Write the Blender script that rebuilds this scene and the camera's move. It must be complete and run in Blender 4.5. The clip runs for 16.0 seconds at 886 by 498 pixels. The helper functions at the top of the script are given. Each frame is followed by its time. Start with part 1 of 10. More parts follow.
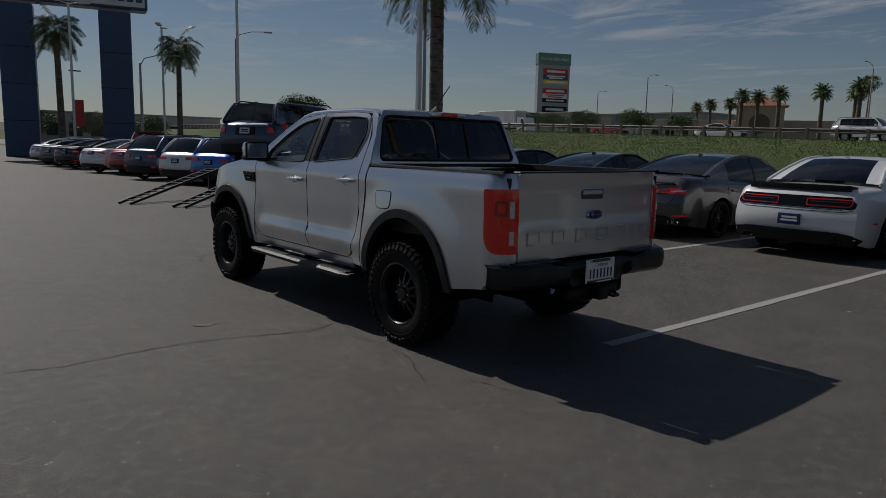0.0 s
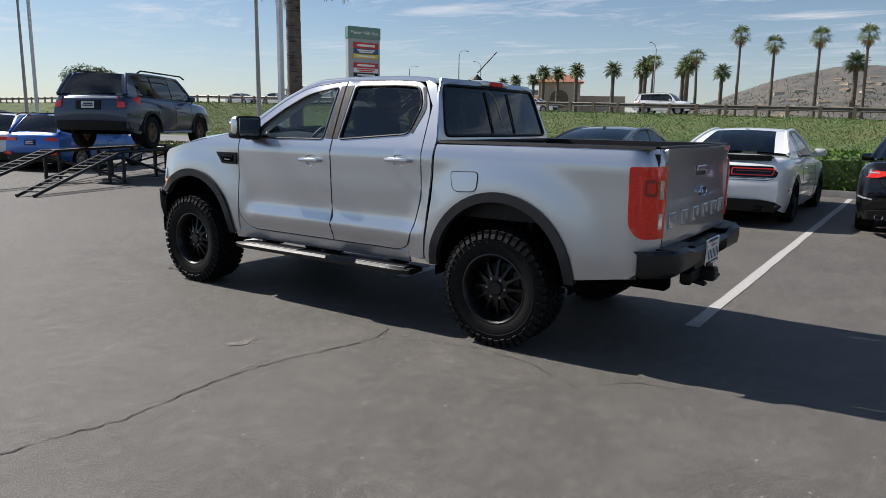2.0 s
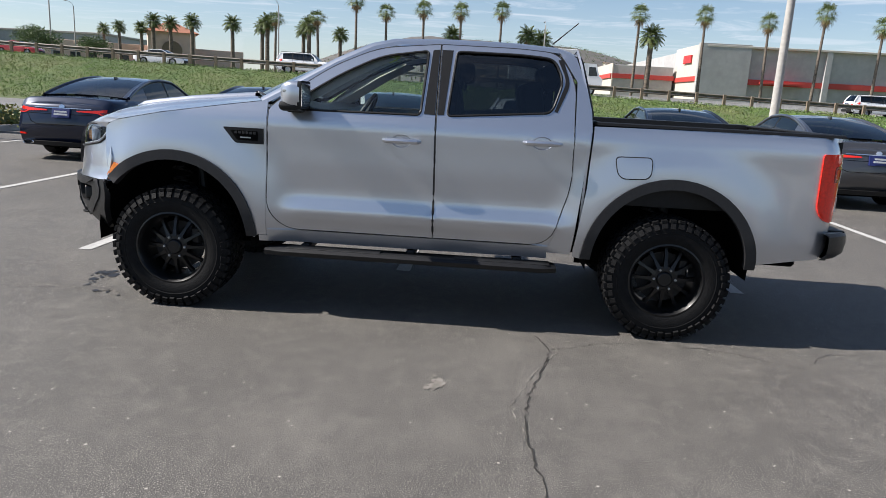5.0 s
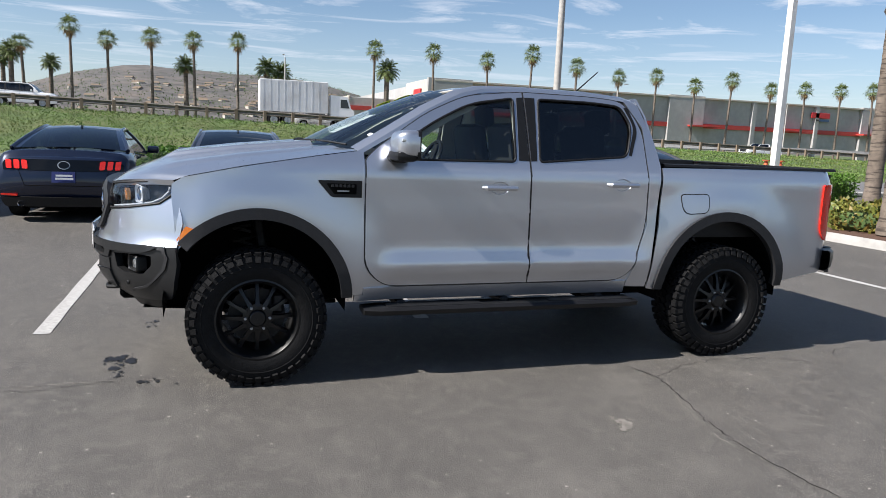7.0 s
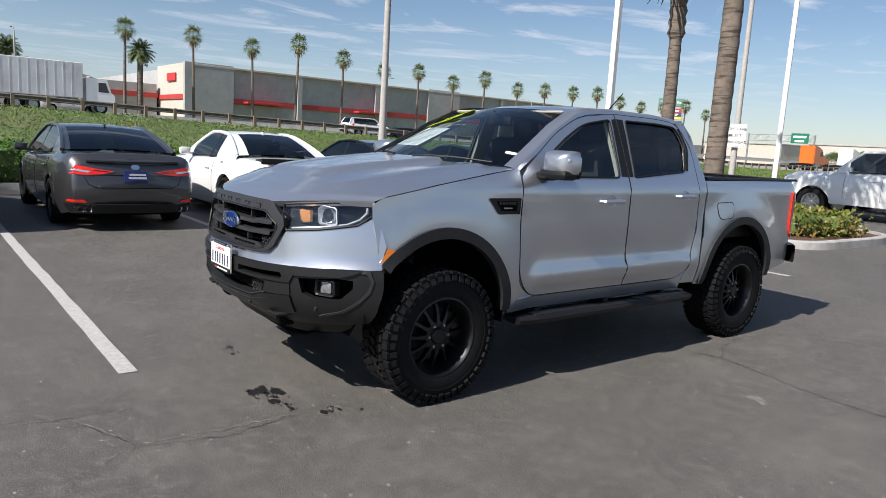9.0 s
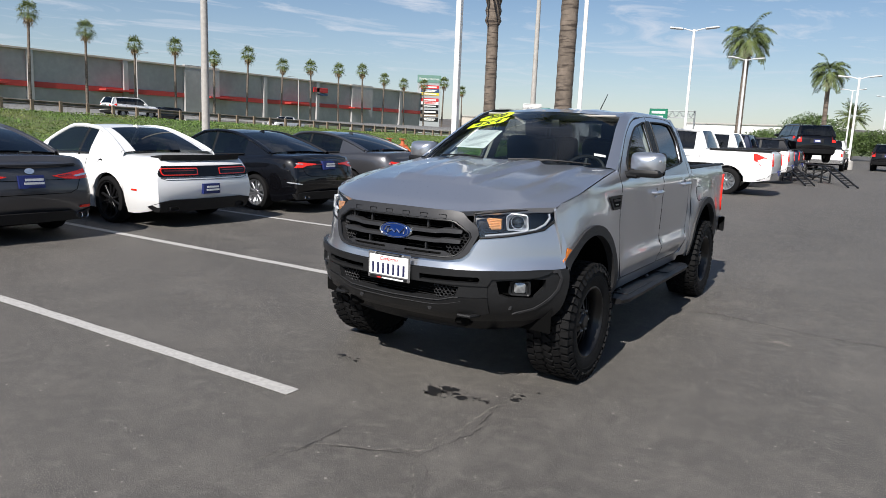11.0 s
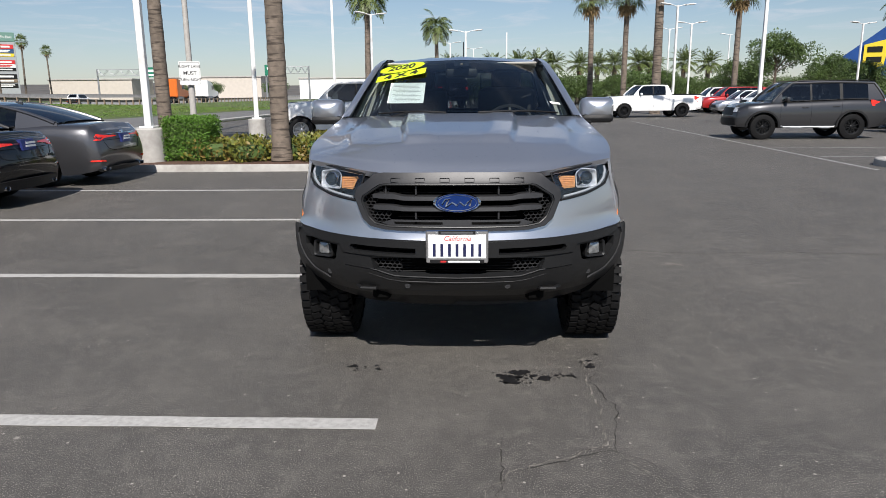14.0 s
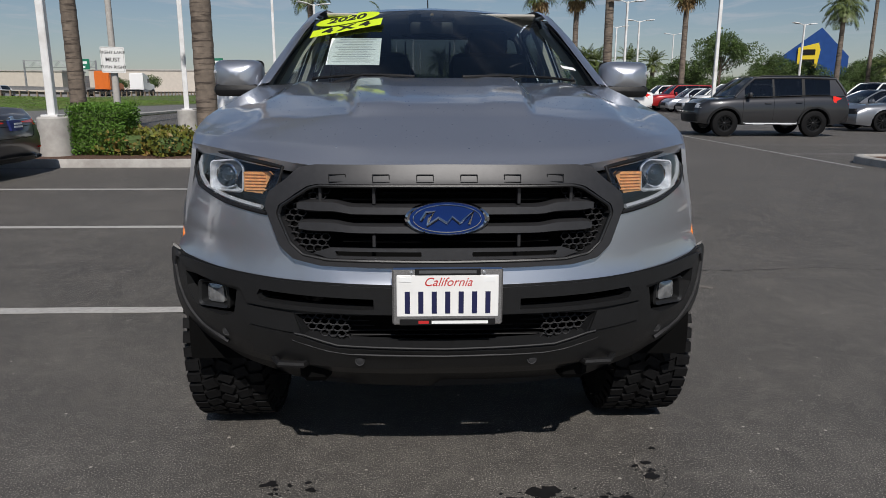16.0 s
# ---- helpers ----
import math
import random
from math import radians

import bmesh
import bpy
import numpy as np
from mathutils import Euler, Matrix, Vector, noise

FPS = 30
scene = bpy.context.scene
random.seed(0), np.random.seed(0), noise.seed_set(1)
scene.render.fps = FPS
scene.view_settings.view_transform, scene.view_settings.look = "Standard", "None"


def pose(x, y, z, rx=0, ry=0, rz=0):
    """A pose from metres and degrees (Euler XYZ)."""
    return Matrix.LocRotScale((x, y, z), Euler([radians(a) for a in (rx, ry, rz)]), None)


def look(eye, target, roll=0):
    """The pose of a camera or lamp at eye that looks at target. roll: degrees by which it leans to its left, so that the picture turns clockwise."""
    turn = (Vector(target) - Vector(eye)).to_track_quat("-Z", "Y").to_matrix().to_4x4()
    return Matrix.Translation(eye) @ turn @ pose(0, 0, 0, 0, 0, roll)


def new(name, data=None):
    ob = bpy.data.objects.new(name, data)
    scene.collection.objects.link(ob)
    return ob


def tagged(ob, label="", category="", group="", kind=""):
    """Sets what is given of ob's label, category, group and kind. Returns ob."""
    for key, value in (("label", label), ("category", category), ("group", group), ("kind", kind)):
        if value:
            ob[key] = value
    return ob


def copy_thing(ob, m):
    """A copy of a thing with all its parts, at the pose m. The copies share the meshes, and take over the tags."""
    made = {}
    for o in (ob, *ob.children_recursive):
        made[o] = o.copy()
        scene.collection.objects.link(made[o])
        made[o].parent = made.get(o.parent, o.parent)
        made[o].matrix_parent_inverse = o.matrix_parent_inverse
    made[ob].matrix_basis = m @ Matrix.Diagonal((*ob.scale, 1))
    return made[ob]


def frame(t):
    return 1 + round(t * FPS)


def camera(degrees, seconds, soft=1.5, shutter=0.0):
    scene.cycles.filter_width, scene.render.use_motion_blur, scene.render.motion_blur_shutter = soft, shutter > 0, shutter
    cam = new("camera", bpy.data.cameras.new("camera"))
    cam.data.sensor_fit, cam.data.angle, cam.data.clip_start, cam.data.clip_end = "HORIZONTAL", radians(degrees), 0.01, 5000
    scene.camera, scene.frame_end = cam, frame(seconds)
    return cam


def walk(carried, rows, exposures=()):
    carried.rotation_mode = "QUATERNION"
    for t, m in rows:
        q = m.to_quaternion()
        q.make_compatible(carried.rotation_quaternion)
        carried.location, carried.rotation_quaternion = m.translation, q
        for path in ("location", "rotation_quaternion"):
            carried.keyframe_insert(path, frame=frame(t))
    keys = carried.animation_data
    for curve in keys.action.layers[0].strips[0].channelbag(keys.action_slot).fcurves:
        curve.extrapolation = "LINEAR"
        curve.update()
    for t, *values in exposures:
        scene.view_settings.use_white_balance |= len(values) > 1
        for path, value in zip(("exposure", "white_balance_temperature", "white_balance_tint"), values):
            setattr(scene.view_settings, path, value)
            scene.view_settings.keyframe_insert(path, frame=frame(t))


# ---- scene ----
cam = camera(64.7, 16.0, soft=0.5)
PATH = [
    (0, (-4.035, -4.216, 1.524), (-2.769, -2.696, 1.23), 1.3),
    (0.5, (-4.223, -3.771, 1.516), (-2.866, -2.33, 1.232), 1.3),
    (1, (-4.406, -3.296, 1.476), (-2.987, -1.917, 1.186), 1.0),
    (1.5, (-4.644, -2.819, 1.473), (-3.091, -1.595, 1.171), 1.0),
    (2, (-4.88, -2.3, 1.475), (-3.26, -1.182, 1.123), 0.9),
    (2.5, (-5.028, -1.74, 1.478), (-3.328, -0.75, 1.118), 0.8),
    (3, (-5.203, -1.168, 1.48), (-3.403, -0.367, 1.137), 1.1),
    (3.5, (-5.291, -0.602, 1.46), (-3.43, 0.044, 1.115), 0.1),
    (4, (-5.377, -0.032, 1.453), (-3.456, 0.412, 1.12), 1.7),
    (4.2, (-5.401, 0.24, 1.473), (-3.471, 0.615, 1.104), 1.8),
    (6.3, (-5.154, 2.626, 1.481), (-3.219, 2.225, 1.17), 3.1),
    (6.5, (-5.125, 2.87, 1.488), (-3.207, 2.388, 1.19), 2.3),
    (7, (-4.988, 3.458, 1.47), (-3.113, 2.835, 1.159), 2.4),
    (7.5, (-4.779, 4.012, 1.488), (-2.951, 3.261, 1.184), 3.5),
    (8, (-4.581, 4.587, 1.514), (-2.832, 3.666, 1.209), 4.2),
    (8.5, (-4.307, 5.122, 1.51), (-2.629, 4.079, 1.201), 4.4),
    (9, (-4.04, 5.684, 1.526), (-2.487, 4.461, 1.222), 3.4),
    (9.2, (-3.933, 5.875, 1.524), (-2.42, 4.605, 1.209), 4.3),
    (11.3, (-2.286, 7.802, 1.624), (-1.336, 6.076, 1.281), 2.4),
    (11.5, (-2.114, 7.943, 1.607), (-1.241, 6.177, 1.262), 2.6),
    (12, (-1.643, 8.157, 1.582), (-0.926, 6.318, 1.262), 0.1),
    (12.5, (-1.174, 8.291, 1.575), (-0.633, 6.396, 1.235), 2.0),
    (13, (-0.74, 8.26, 1.572), (-0.424, 6.323, 1.186), 1.5),
    (13.5, (-0.369, 8.036, 1.568), (-0.183, 6.081, 1.187), -0.1),
    (14, (-0.07, 7.692, 1.549), (0.009, 5.742, 1.115), -0.5),
    (14.5, (0.025, 7.279, 1.485), (-0.014, 5.328, 1.049), -1.1),
    (15, (0.049, 6.858, 1.436), (0.001, 4.901, 1.023), 0.6),
    (15.5, (0.079, 6.478, 1.399), (-0.04, 4.522, 1.0), 0.9),
    (16, (0.088, 6.132, 1.361), (0.014, 4.182, 0.92), 0.2),
]
walk(cam, [(t, look(eye, target, roll)) for t, eye, target, roll in PATH],
     exposures=[(0.0, -1.15, 6400, 12), (0.4, 0.25, 6400, 12), (1.5, 0.38, 6400, 12), (3.5, 0.66, 6400, 12), (6.5, 0.80, 6300, 12), (7.5, 0.70, 6300, 12), (9.2, 0.52, 6350, 12), (11.4, 0.40, 6350, 12), (12.5, 0.32, 6350, 12), (15.4, 0.28, 6350, 12), (16.0, -0.32, 6350, 12)])

# ---- world, sun ----
SUN = Vector((-0.09, 1.0, 0.945)).normalized()
world = bpy.data.worlds.new("sky")
scene.world = world
world.use_nodes = True
wn = world.node_tree.nodes
wl = world.node_tree.links
wn.clear()
w_out = wn.new("ShaderNodeOutputWorld")
w_bg = wn.new("ShaderNodeBackground")
w_sky = wn.new("ShaderNodeTexSky")
w_sky.sky_type = "NISHITA"
w_sky.sun_disc = False
w_sky.sun_elevation = math.asin(SUN.z)
w_sky.sun_rotation = math.atan2(SUN.x, SUN.y)
w_sky.air_density, w_sky.dust_density, w_sky.ozone_density = 1.0, 0.25, 2.5
w_sky.altitude = 100
w_bg.inputs["Strength"].default_value = 0.067
# thin streaks of cirrus, drawn out across the sky
w_tc = wn.new("ShaderNodeTexCoord")
w_sep = wn.new("ShaderNodeSeparateXYZ")
w_max = wn.new("ShaderNodeMath")
w_max.operation, w_max.inputs[1].default_value = "MAXIMUM", 0.06
w_div = wn.new("ShaderNodeVectorMath")
w_div.operation = "DIVIDE"
w_comb = wn.new("ShaderNodeCombineXYZ")
w_map = wn.new("ShaderNodeMapping")
w_map.inputs["Rotation"].default_value = (0, 0, radians(24))
w_map.inputs["Scale"].default_value = (0.90, 0.58, 1.0)
w_noise = wn.new("ShaderNodeTexNoise")
w_noise.inputs["Scale"].default_value = 1.25
w_noise.inputs["Detail"].default_value = 9
w_noise.inputs["Roughness"].default_value = 0.62
w_noise.inputs["Distortion"].default_value = 0.8
w_ramp = wn.new("ShaderNodeValToRGB")
w_ramp.color_ramp.elements[0].position, w_ramp.color_ramp.elements[0].color = 0.51, (0, 0, 0, 1)
w_ramp.color_ramp.elements[1].position, w_ramp.color_ramp.elements[1].color = 0.72, (0.85, 0.85, 0.85, 1)
w_mix = wn.new("ShaderNodeMixRGB")
w_mix.inputs["Color2"].default_value = (8.6, 8.9, 9.4, 1)
wl.new(w_tc.outputs["Generated"], w_sep.inputs[0])
wl.new(w_sep.outputs["Z"], w_max.inputs[0])
for k in range(3):
    wl.new(w_max.outputs[0], w_comb.inputs[k])
wl.new(w_tc.outputs["Generated"], w_div.inputs[0])
wl.new(w_comb.outputs[0], w_div.inputs[1])
wl.new(w_div.outputs[0], w_map.inputs["Vector"])
wl.new(w_map.outputs[0], w_noise.inputs["Vector"])
wl.new(w_noise.outputs[0], w_ramp.inputs[0])
w_fade = wn.new("ShaderNodeMapRange")
w_fade.inputs["From Min"].default_value, w_fade.inputs["From Max"].default_value = 0.02, 0.16
w_mul = wn.new("ShaderNodeMath")
w_mul.operation = "MULTIPLY"
wl.new(w_sep.outputs["Z"], w_fade.inputs["Value"])
wl.new(w_ramp.outputs[0], w_mul.inputs[0])
wl.new(w_fade.outputs[0], w_mul.inputs[1])
wl.new(w_mul.outputs[0], w_mix.inputs["Fac"])
wl.new(w_sky.outputs[0], w_mix.inputs["Color1"])
w_low = wn.new("ShaderNodeMapRange")
w_low.inputs["From Min"].default_value, w_low.inputs["From Max"].default_value = 0.0, 0.17
w_low.inputs["To Min"].default_value, w_low.inputs["To Max"].default_value = 0.34, 0.0
wl.new(w_sep.outputs["Z"], w_low.inputs["Value"])
w_haze = wn.new("ShaderNodeMixRGB")
w_haze.inputs["Color2"].default_value = (5.9, 6.6, 7.5, 1)
wl.new(w_low.outputs[0], w_haze.inputs["Fac"])
wl.new(w_mix.outputs[0], w_haze.inputs["Color1"])
wl.new(w_haze.outputs[0], w_bg.inputs["Color"])
wl.new(w_bg.outputs[0], w_out.inputs[0])

sun_data = bpy.data.lights.new("sun", "SUN")
sun_data.energy, sun_data.angle, sun_data.color = 5.1, radians(0.55), (1.0, 0.95, 0.87)
sun_lamp = new("sun", sun_data)
sun_lamp.matrix_world = look(SUN * 60, (0, 0, 0))


# ---- materials ----
def mat(name, color, rough=0.5, metal=0.0, coat=0.0, vary=0.0, scale=8.0, bump=0.0, bump_scale=60.0, spec=0.5, grime=None, grime_scale=1.2, per_piece=0.0, trans=0.0):
    """A principled material: colour varied at two scales, fine relief, optional clear coat."""
    m = bpy.data.materials.new(name)
    m.use_nodes = True
    nt = m.node_tree
    n, l = nt.nodes, nt.links
    p = n["Principled BSDF"]
    p.inputs["Base Color"].default_value = (*color, 1)
    p.inputs["Roughness"].default_value = rough
    p.inputs["Metallic"].default_value = metal
    p.inputs["Coat Weight"].default_value = coat
    p.inputs["Coat Roughness"].default_value = 0.04
    p.inputs["Specular IOR Level"].default_value = spec
    p.inputs["Transmission Weight"].default_value = trans
    tc = n.new("ShaderNodeTexCoord")
    out = None
    if vary or grime:
        base = n.new("ShaderNodeRGB")
        base.outputs[0].default_value = (*color, 1)
        out = base.outputs[0]
    if vary:
        a = n.new("ShaderNodeTexNoise")
        a.inputs["Scale"].default_value, a.inputs["Detail"].default_value = scale, 6
        l.new(tc.outputs["Object"], a.inputs["Vector"])
        r = n.new("ShaderNodeMapRange")
        r.inputs["To Min"].default_value, r.inputs["To Max"].default_value = 1 - vary, 1 + vary
        r.inputs["From Min"].default_value, r.inputs["From Max"].default_value = 0.3, 0.7
        l.new(a.outputs[0], r.inputs["Value"])
        mu = n.new("ShaderNodeVectorMath")
        mu.operation = "SCALE"
        l.new(out, mu.inputs[0])
        l.new(r.outputs[0], mu.inputs["Scale"])
        out = mu.outputs[0]
    if grime:
        b = n.new("ShaderNodeTexNoise")
        b.inputs["Scale"].default_value, b.inputs["Detail"].default_value, b.inputs["Roughness"].default_value = grime_scale, 8, 0.65
        l.new(tc.outputs["Object"], b.inputs["Vector"])
        cr = n.new("ShaderNodeValToRGB")
        cr.color_ramp.elements[0].position, cr.color_ramp.elements[1].position = 0.45, 0.72
        l.new(b.outputs[0], cr.inputs[0])
        mx = n.new("ShaderNodeMixRGB")
        mx.inputs["Color2"].default_value = (*grime, 1)
        l.new(cr.outputs[0], mx.inputs["Fac"])
        l.new(out, mx.inputs["Color1"])
        out = mx.outputs[0]
    if per_piece:
        oi = n.new("ShaderNodeObjectInfo")
        r2 = n.new("ShaderNodeMapRange")
        r2.inputs["To Min"].default_value, r2.inputs["To Max"].default_value = 1 - per_piece, 1 + per_piece
        l.new(oi.outputs["Random"], r2.inputs["Value"])
        mu2 = n.new("ShaderNodeVectorMath")
        mu2.operation = "SCALE"
        if out:
            l.new(out, mu2.inputs[0])
        else:
            mu2.inputs[0].default_value = color
        l.new(r2.outputs[0], mu2.inputs["Scale"])
        out = mu2.outputs[0]
    if out:
        l.new(out, p.inputs["Base Color"])
    if bump:
        c = n.new("ShaderNodeTexNoise")
        c.inputs["Scale"].default_value, c.inputs["Detail"].default_value = bump_scale, 4
        l.new(tc.outputs["Object"], c.inputs["Vector"])
        bp = n.new("ShaderNodeBump")
        bp.inputs["Strength"].default_value, bp.inputs["Distance"].default_value = bump, 0.01
        l.new(c.outputs[0], bp.inputs["Height"])
        l.new(bp.outputs[0], p.inputs["Normal"])
    return m


def glass_mat(name, tint, rough=0.0):
    """Thin glass: it lets tinted light through and mirrors by the Fresnel law."""
    m = bpy.data.materials.new(name)
    m.use_nodes = True
    n, l = m.node_tree.nodes, m.node_tree.links
    n.clear()
    o = n.new("ShaderNodeOutputMaterial")
    mix = n.new("ShaderNodeMixShader")
    tr = n.new("ShaderNodeBsdfTransparent")
    tr.inputs[0].default_value = (*tint, 1)
    gl = n.new("ShaderNodeBsdfGlossy")
    gl.inputs["Roughness"].default_value = rough
    lw = n.new("ShaderNodeLayerWeight")
    lw.inputs["Blend"].default_value = 0.5
    pw = n.new("ShaderNodeMath")
    pw.operation, pw.inputs[1].default_value = "POWER", 4.5
    ad = n.new("ShaderNodeMath")
    ad.operation, ad.inputs[1].default_value, ad.inputs[2].default_value = "MULTIPLY_ADD", 0.91, 0.08
    l.new(lw.outputs["Facing"], pw.inputs[0])
    l.new(pw.outputs[0], ad.inputs[0])
    l.new(ad.outputs[0], mix.inputs[0])
    l.new(tr.outputs[0], mix.inputs[1])
    l.new(gl.outputs[0], mix.inputs[2])
    l.new(mix.outputs[0], o.inputs[0])
    return m


def paint(name, color, metal=0.0, rough=0.35):
    return mat(name, color, rough, metal, coat=1.0, vary=0.03, scale=300.0)


M_GLASS = glass_mat("glass_clear", (0.80, 0.87, 0.85))
M_TINT = glass_mat("glass_tinted", (0.20, 0.225, 0.23))
M_DARKTINT = glass_mat("glass_dark", (0.09, 0.10, 0.11))
M_RUBBER = mat("tyre_rubber", (0.007, 0.007, 0.0074), 0.7, spec=0.15, vary=0.25, scale=30, bump=0.25, bump_scale=90)
M_BLACK = mat("black_plastic", (0.008, 0.008, 0.0085), 0.5, spec=0.3, vary=0.15, scale=40, bump=0.12, bump_scale=400)
M_GREYPL = mat("grey_plastic", (0.075, 0.077, 0.08), 0.48, vary=0.1, scale=40, bump=0.12, bump_scale=500)
# Near-black that puts the shade of gaps, recesses and undersides into the colour.
M_SHADEVOID = mat("dark_recess", (0.002, 0.002, 0.002), 0.9, spec=0.1, vary=0.2)
M_RIMBLACK = mat("black_wheel", (0.005, 0.005, 0.0055), 0.4, 0.0, coat=0.25, spec=0.3, vary=0.2)
M_ALLOY = mat("alloy_wheel", (0.45, 0.46, 0.47), 0.3, 0.9, vary=0.1)
M_CHROME = mat("chrome", (0.75, 0.76, 0.78), 0.08, 1.0, vary=0.03)
M_REDLENS = mat("red_lens", (0.80, 0.024, 0.010), 0.12, coat=0.6, vary=0.15, scale=60)
M_DARKRED = mat("dark_red_lens", (0.10, 0.006, 0.006), 0.18, coat=1.0, vary=0.15, scale=60)
M_AMBER = mat("amber_lens", (0.75, 0.20, 0.02), 0.2, coat=1.0, vary=0.1, scale=60)
M_CLEARLENS = mat("clear_lens", (0.62, 0.64, 0.66), 0.12, 0.5, coat=1.0, vary=0.2, scale=50)
M_PLATE = mat("plate_white", (0.78, 0.78, 0.76), 0.45, vary=0.04, scale=20)
M_PLATEBLUE = mat("plate_blue", (0.012, 0.02, 0.11), 0.45, vary=0.1, scale=20)
M_INK = mat("plate_ink", (0.008, 0.010, 0.055), 0.5, vary=0.1)
M_SEAT = mat("seat_cloth", (0.016, 0.016, 0.018), 0.75, vary=0.2, scale=30, bump=0.2, bump_scale=300)
M_WHITE = paint("paint_white", (0.80, 0.80, 0.79))
M_SILVER = mat("paint_silver", (0.525, 0.545, 0.59), 0.295, 0.85, coat=1.0, vary=0.06, scale=1200)
M_GREY = mat("paint_grey", (0.085, 0.085, 0.092), 0.36, 0.7, coat=1.0, vary=0.05, scale=900)
M_WARMGREY = mat("paint_warm_grey", (0.080, 0.077, 0.080), 0.38, 0.7, coat=1.0, vary=0.05, scale=900)
M_NAVY = mat("paint_navy", (0.006, 0.011, 0.030), 0.35, 0.3, coat=1.0, spec=0.2, vary=0.05, scale=900)
M_BLACKP = mat("paint_black", (0.003, 0.003, 0.004), 0.35, 0.0, coat=1.0, spec=0.1, vary=0.05, scale=900)
M_SLATE = mat("paint_slate", (0.026, 0.046, 0.092), 0.32, 0.4, coat=1.0, vary=0.05, scale=900)
M_BLUE = mat("paint_blue", (0.02, 0.14, 0.50), 0.3, 0.3, coat=1.0, vary=0.05, scale=900)
M_RED = mat("paint_red", (0.36, 0.014, 0.014), 0.3, 0.2, coat=1.0, vary=0.05, scale=900)
M_ORANGE = mat("paint_orange", (0.62, 0.14, 0.015), 0.4, coat=0.5, vary=0.06, scale=3)
M_TRUCKWHITE = mat("trailer_white", (0.66, 0.67, 0.67), 0.5, vary=0.06, scale=2, grime=(0.45, 0.44, 0.42), grime_scale=0.5)
M_CONCRETE = mat("concrete", (0.40, 0.385, 0.36), 0.85, vary=0.14, scale=5, bump=0.35, bump_scale=70, grime=(0.27, 0.25, 0.23), grime_scale=1.6)
M_POLEWHITE = mat("pole_white", (0.74, 0.74, 0.73), 0.45, vary=0.05, scale=5, grime=(0.55, 0.53, 0.50), grime_scale=1.5)
M_POLEGREY = mat("pole_concrete", (0.40, 0.38, 0.35), 0.75, vary=0.12, scale=9, bump=0.2, bump_scale=120)
M_STEEL = mat("galvanised_steel", (0.36, 0.37, 0.38), 0.45, 0.7, vary=0.15, scale=6)
M_RAIL = mat("weathered_rail", (0.17, 0.155, 0.135), 0.6, 0.25, vary=0.25, scale=4, grime=(0.10, 0.075, 0.055), grime_scale=1.5)
M_WOODPOST = mat("weathered_post", (0.20, 0.15, 0.105), 0.85, vary=0.2, scale=12, bump=0.4, bump_scale=60)
M_RAMP = mat("ramp_black_steel", (0.008, 0.008, 0.009), 0.5, 0.2, vary=0.25, scale=9, bump=0.15, bump_scale=120)


# ---- mesh helpers ----
def part(name, bm, material, parent=None, label="", smooth=35.0):
    """Link a bmesh as one mesh object under a thing or a part."""
    me = bpy.data.meshes.new(name)
    bm.normal_update()
    bm.to_mesh(me)
    bm.free()
    for f in me.polygons:
        f.use_smooth = smooth > 0
    if smooth > 0:
        me.set_sharp_from_angle(angle=radians(smooth))
    me.materials.append(material)
    ob = new(name, me)
    ob.parent = parent
    if label:
        ob["label"] = label
    return ob


def raw(name, verts, faces, material, parent=None, label="", smooth=False):
    """The same from lists or arrays of vertices and faces."""
    me = bpy.data.meshes.new(name)
    me.from_pydata([tuple(v) for v in verts], [], [tuple(f) for f in faces])
    me.update()
    if smooth:
        for f in me.polygons:
            f.use_smooth = True
    me.materials.append(material)
    ob = new(name, me)
    ob.parent = parent
    if label:
        ob["label"] = label
    return ob


def thing(name, m, label="", category="", group="", kind=""):
    ob = new(name)
    ob.empty_display_size = 0.2
    ob.matrix_world = m
    return tagged(ob, label, category, group, kind)


def box(bm, c, s, bevel=0.0, m=None, seg=1):
    """A box of size s round c, its edges bevelled."""
    r = bmesh.ops.create_cube(bm, size=1.0)
    vs = r["verts"]
    for v in vs:
        v.co = Vector((v.co.x * s[0] + c[0], v.co.y * s[1] + c[1], v.co.z * s[2] + c[2]))
    if bevel:
        es = list({e for v in vs for e in v.link_edges})
        r2 = bmesh.ops.bevel(bm, geom=es, offset=bevel, segments=seg, affect="EDGES", profile=0.5)
        vs = list({v for f in r2["faces"] for v in f.verts} | {v for v in vs if v.is_valid})
    if m is not None:
        bmesh.ops.transform(bm, matrix=m, verts=vs)
    return vs


def rod(bm, p0, p1, r0, r1=None, seg=10, caps=True):
    """A tapered round rod from p0 to p1."""
    r1 = r0 if r1 is None else r1
    p0, p1 = Vector(p0), Vector(p1)
    q = (p1 - p0).to_track_quat("Z", "Y").to_matrix()
    a = [bm.verts.new(p0 + q @ Vector((r0 * math.cos(k * math.tau / seg), r0 * math.sin(k * math.tau / seg), 0))) for k in range(seg)]
    b = [bm.verts.new(p1 + q @ Vector((r1 * math.cos(k * math.tau / seg), r1 * math.sin(k * math.tau / seg), 0))) for k in range(seg)]
    for k in range(seg):
        bm.faces.new((a[k], a[(k + 1) % seg], b[(k + 1) % seg], b[k]))
    if caps:
        bm.faces.new(a[::-1])
        bm.faces.new(b)


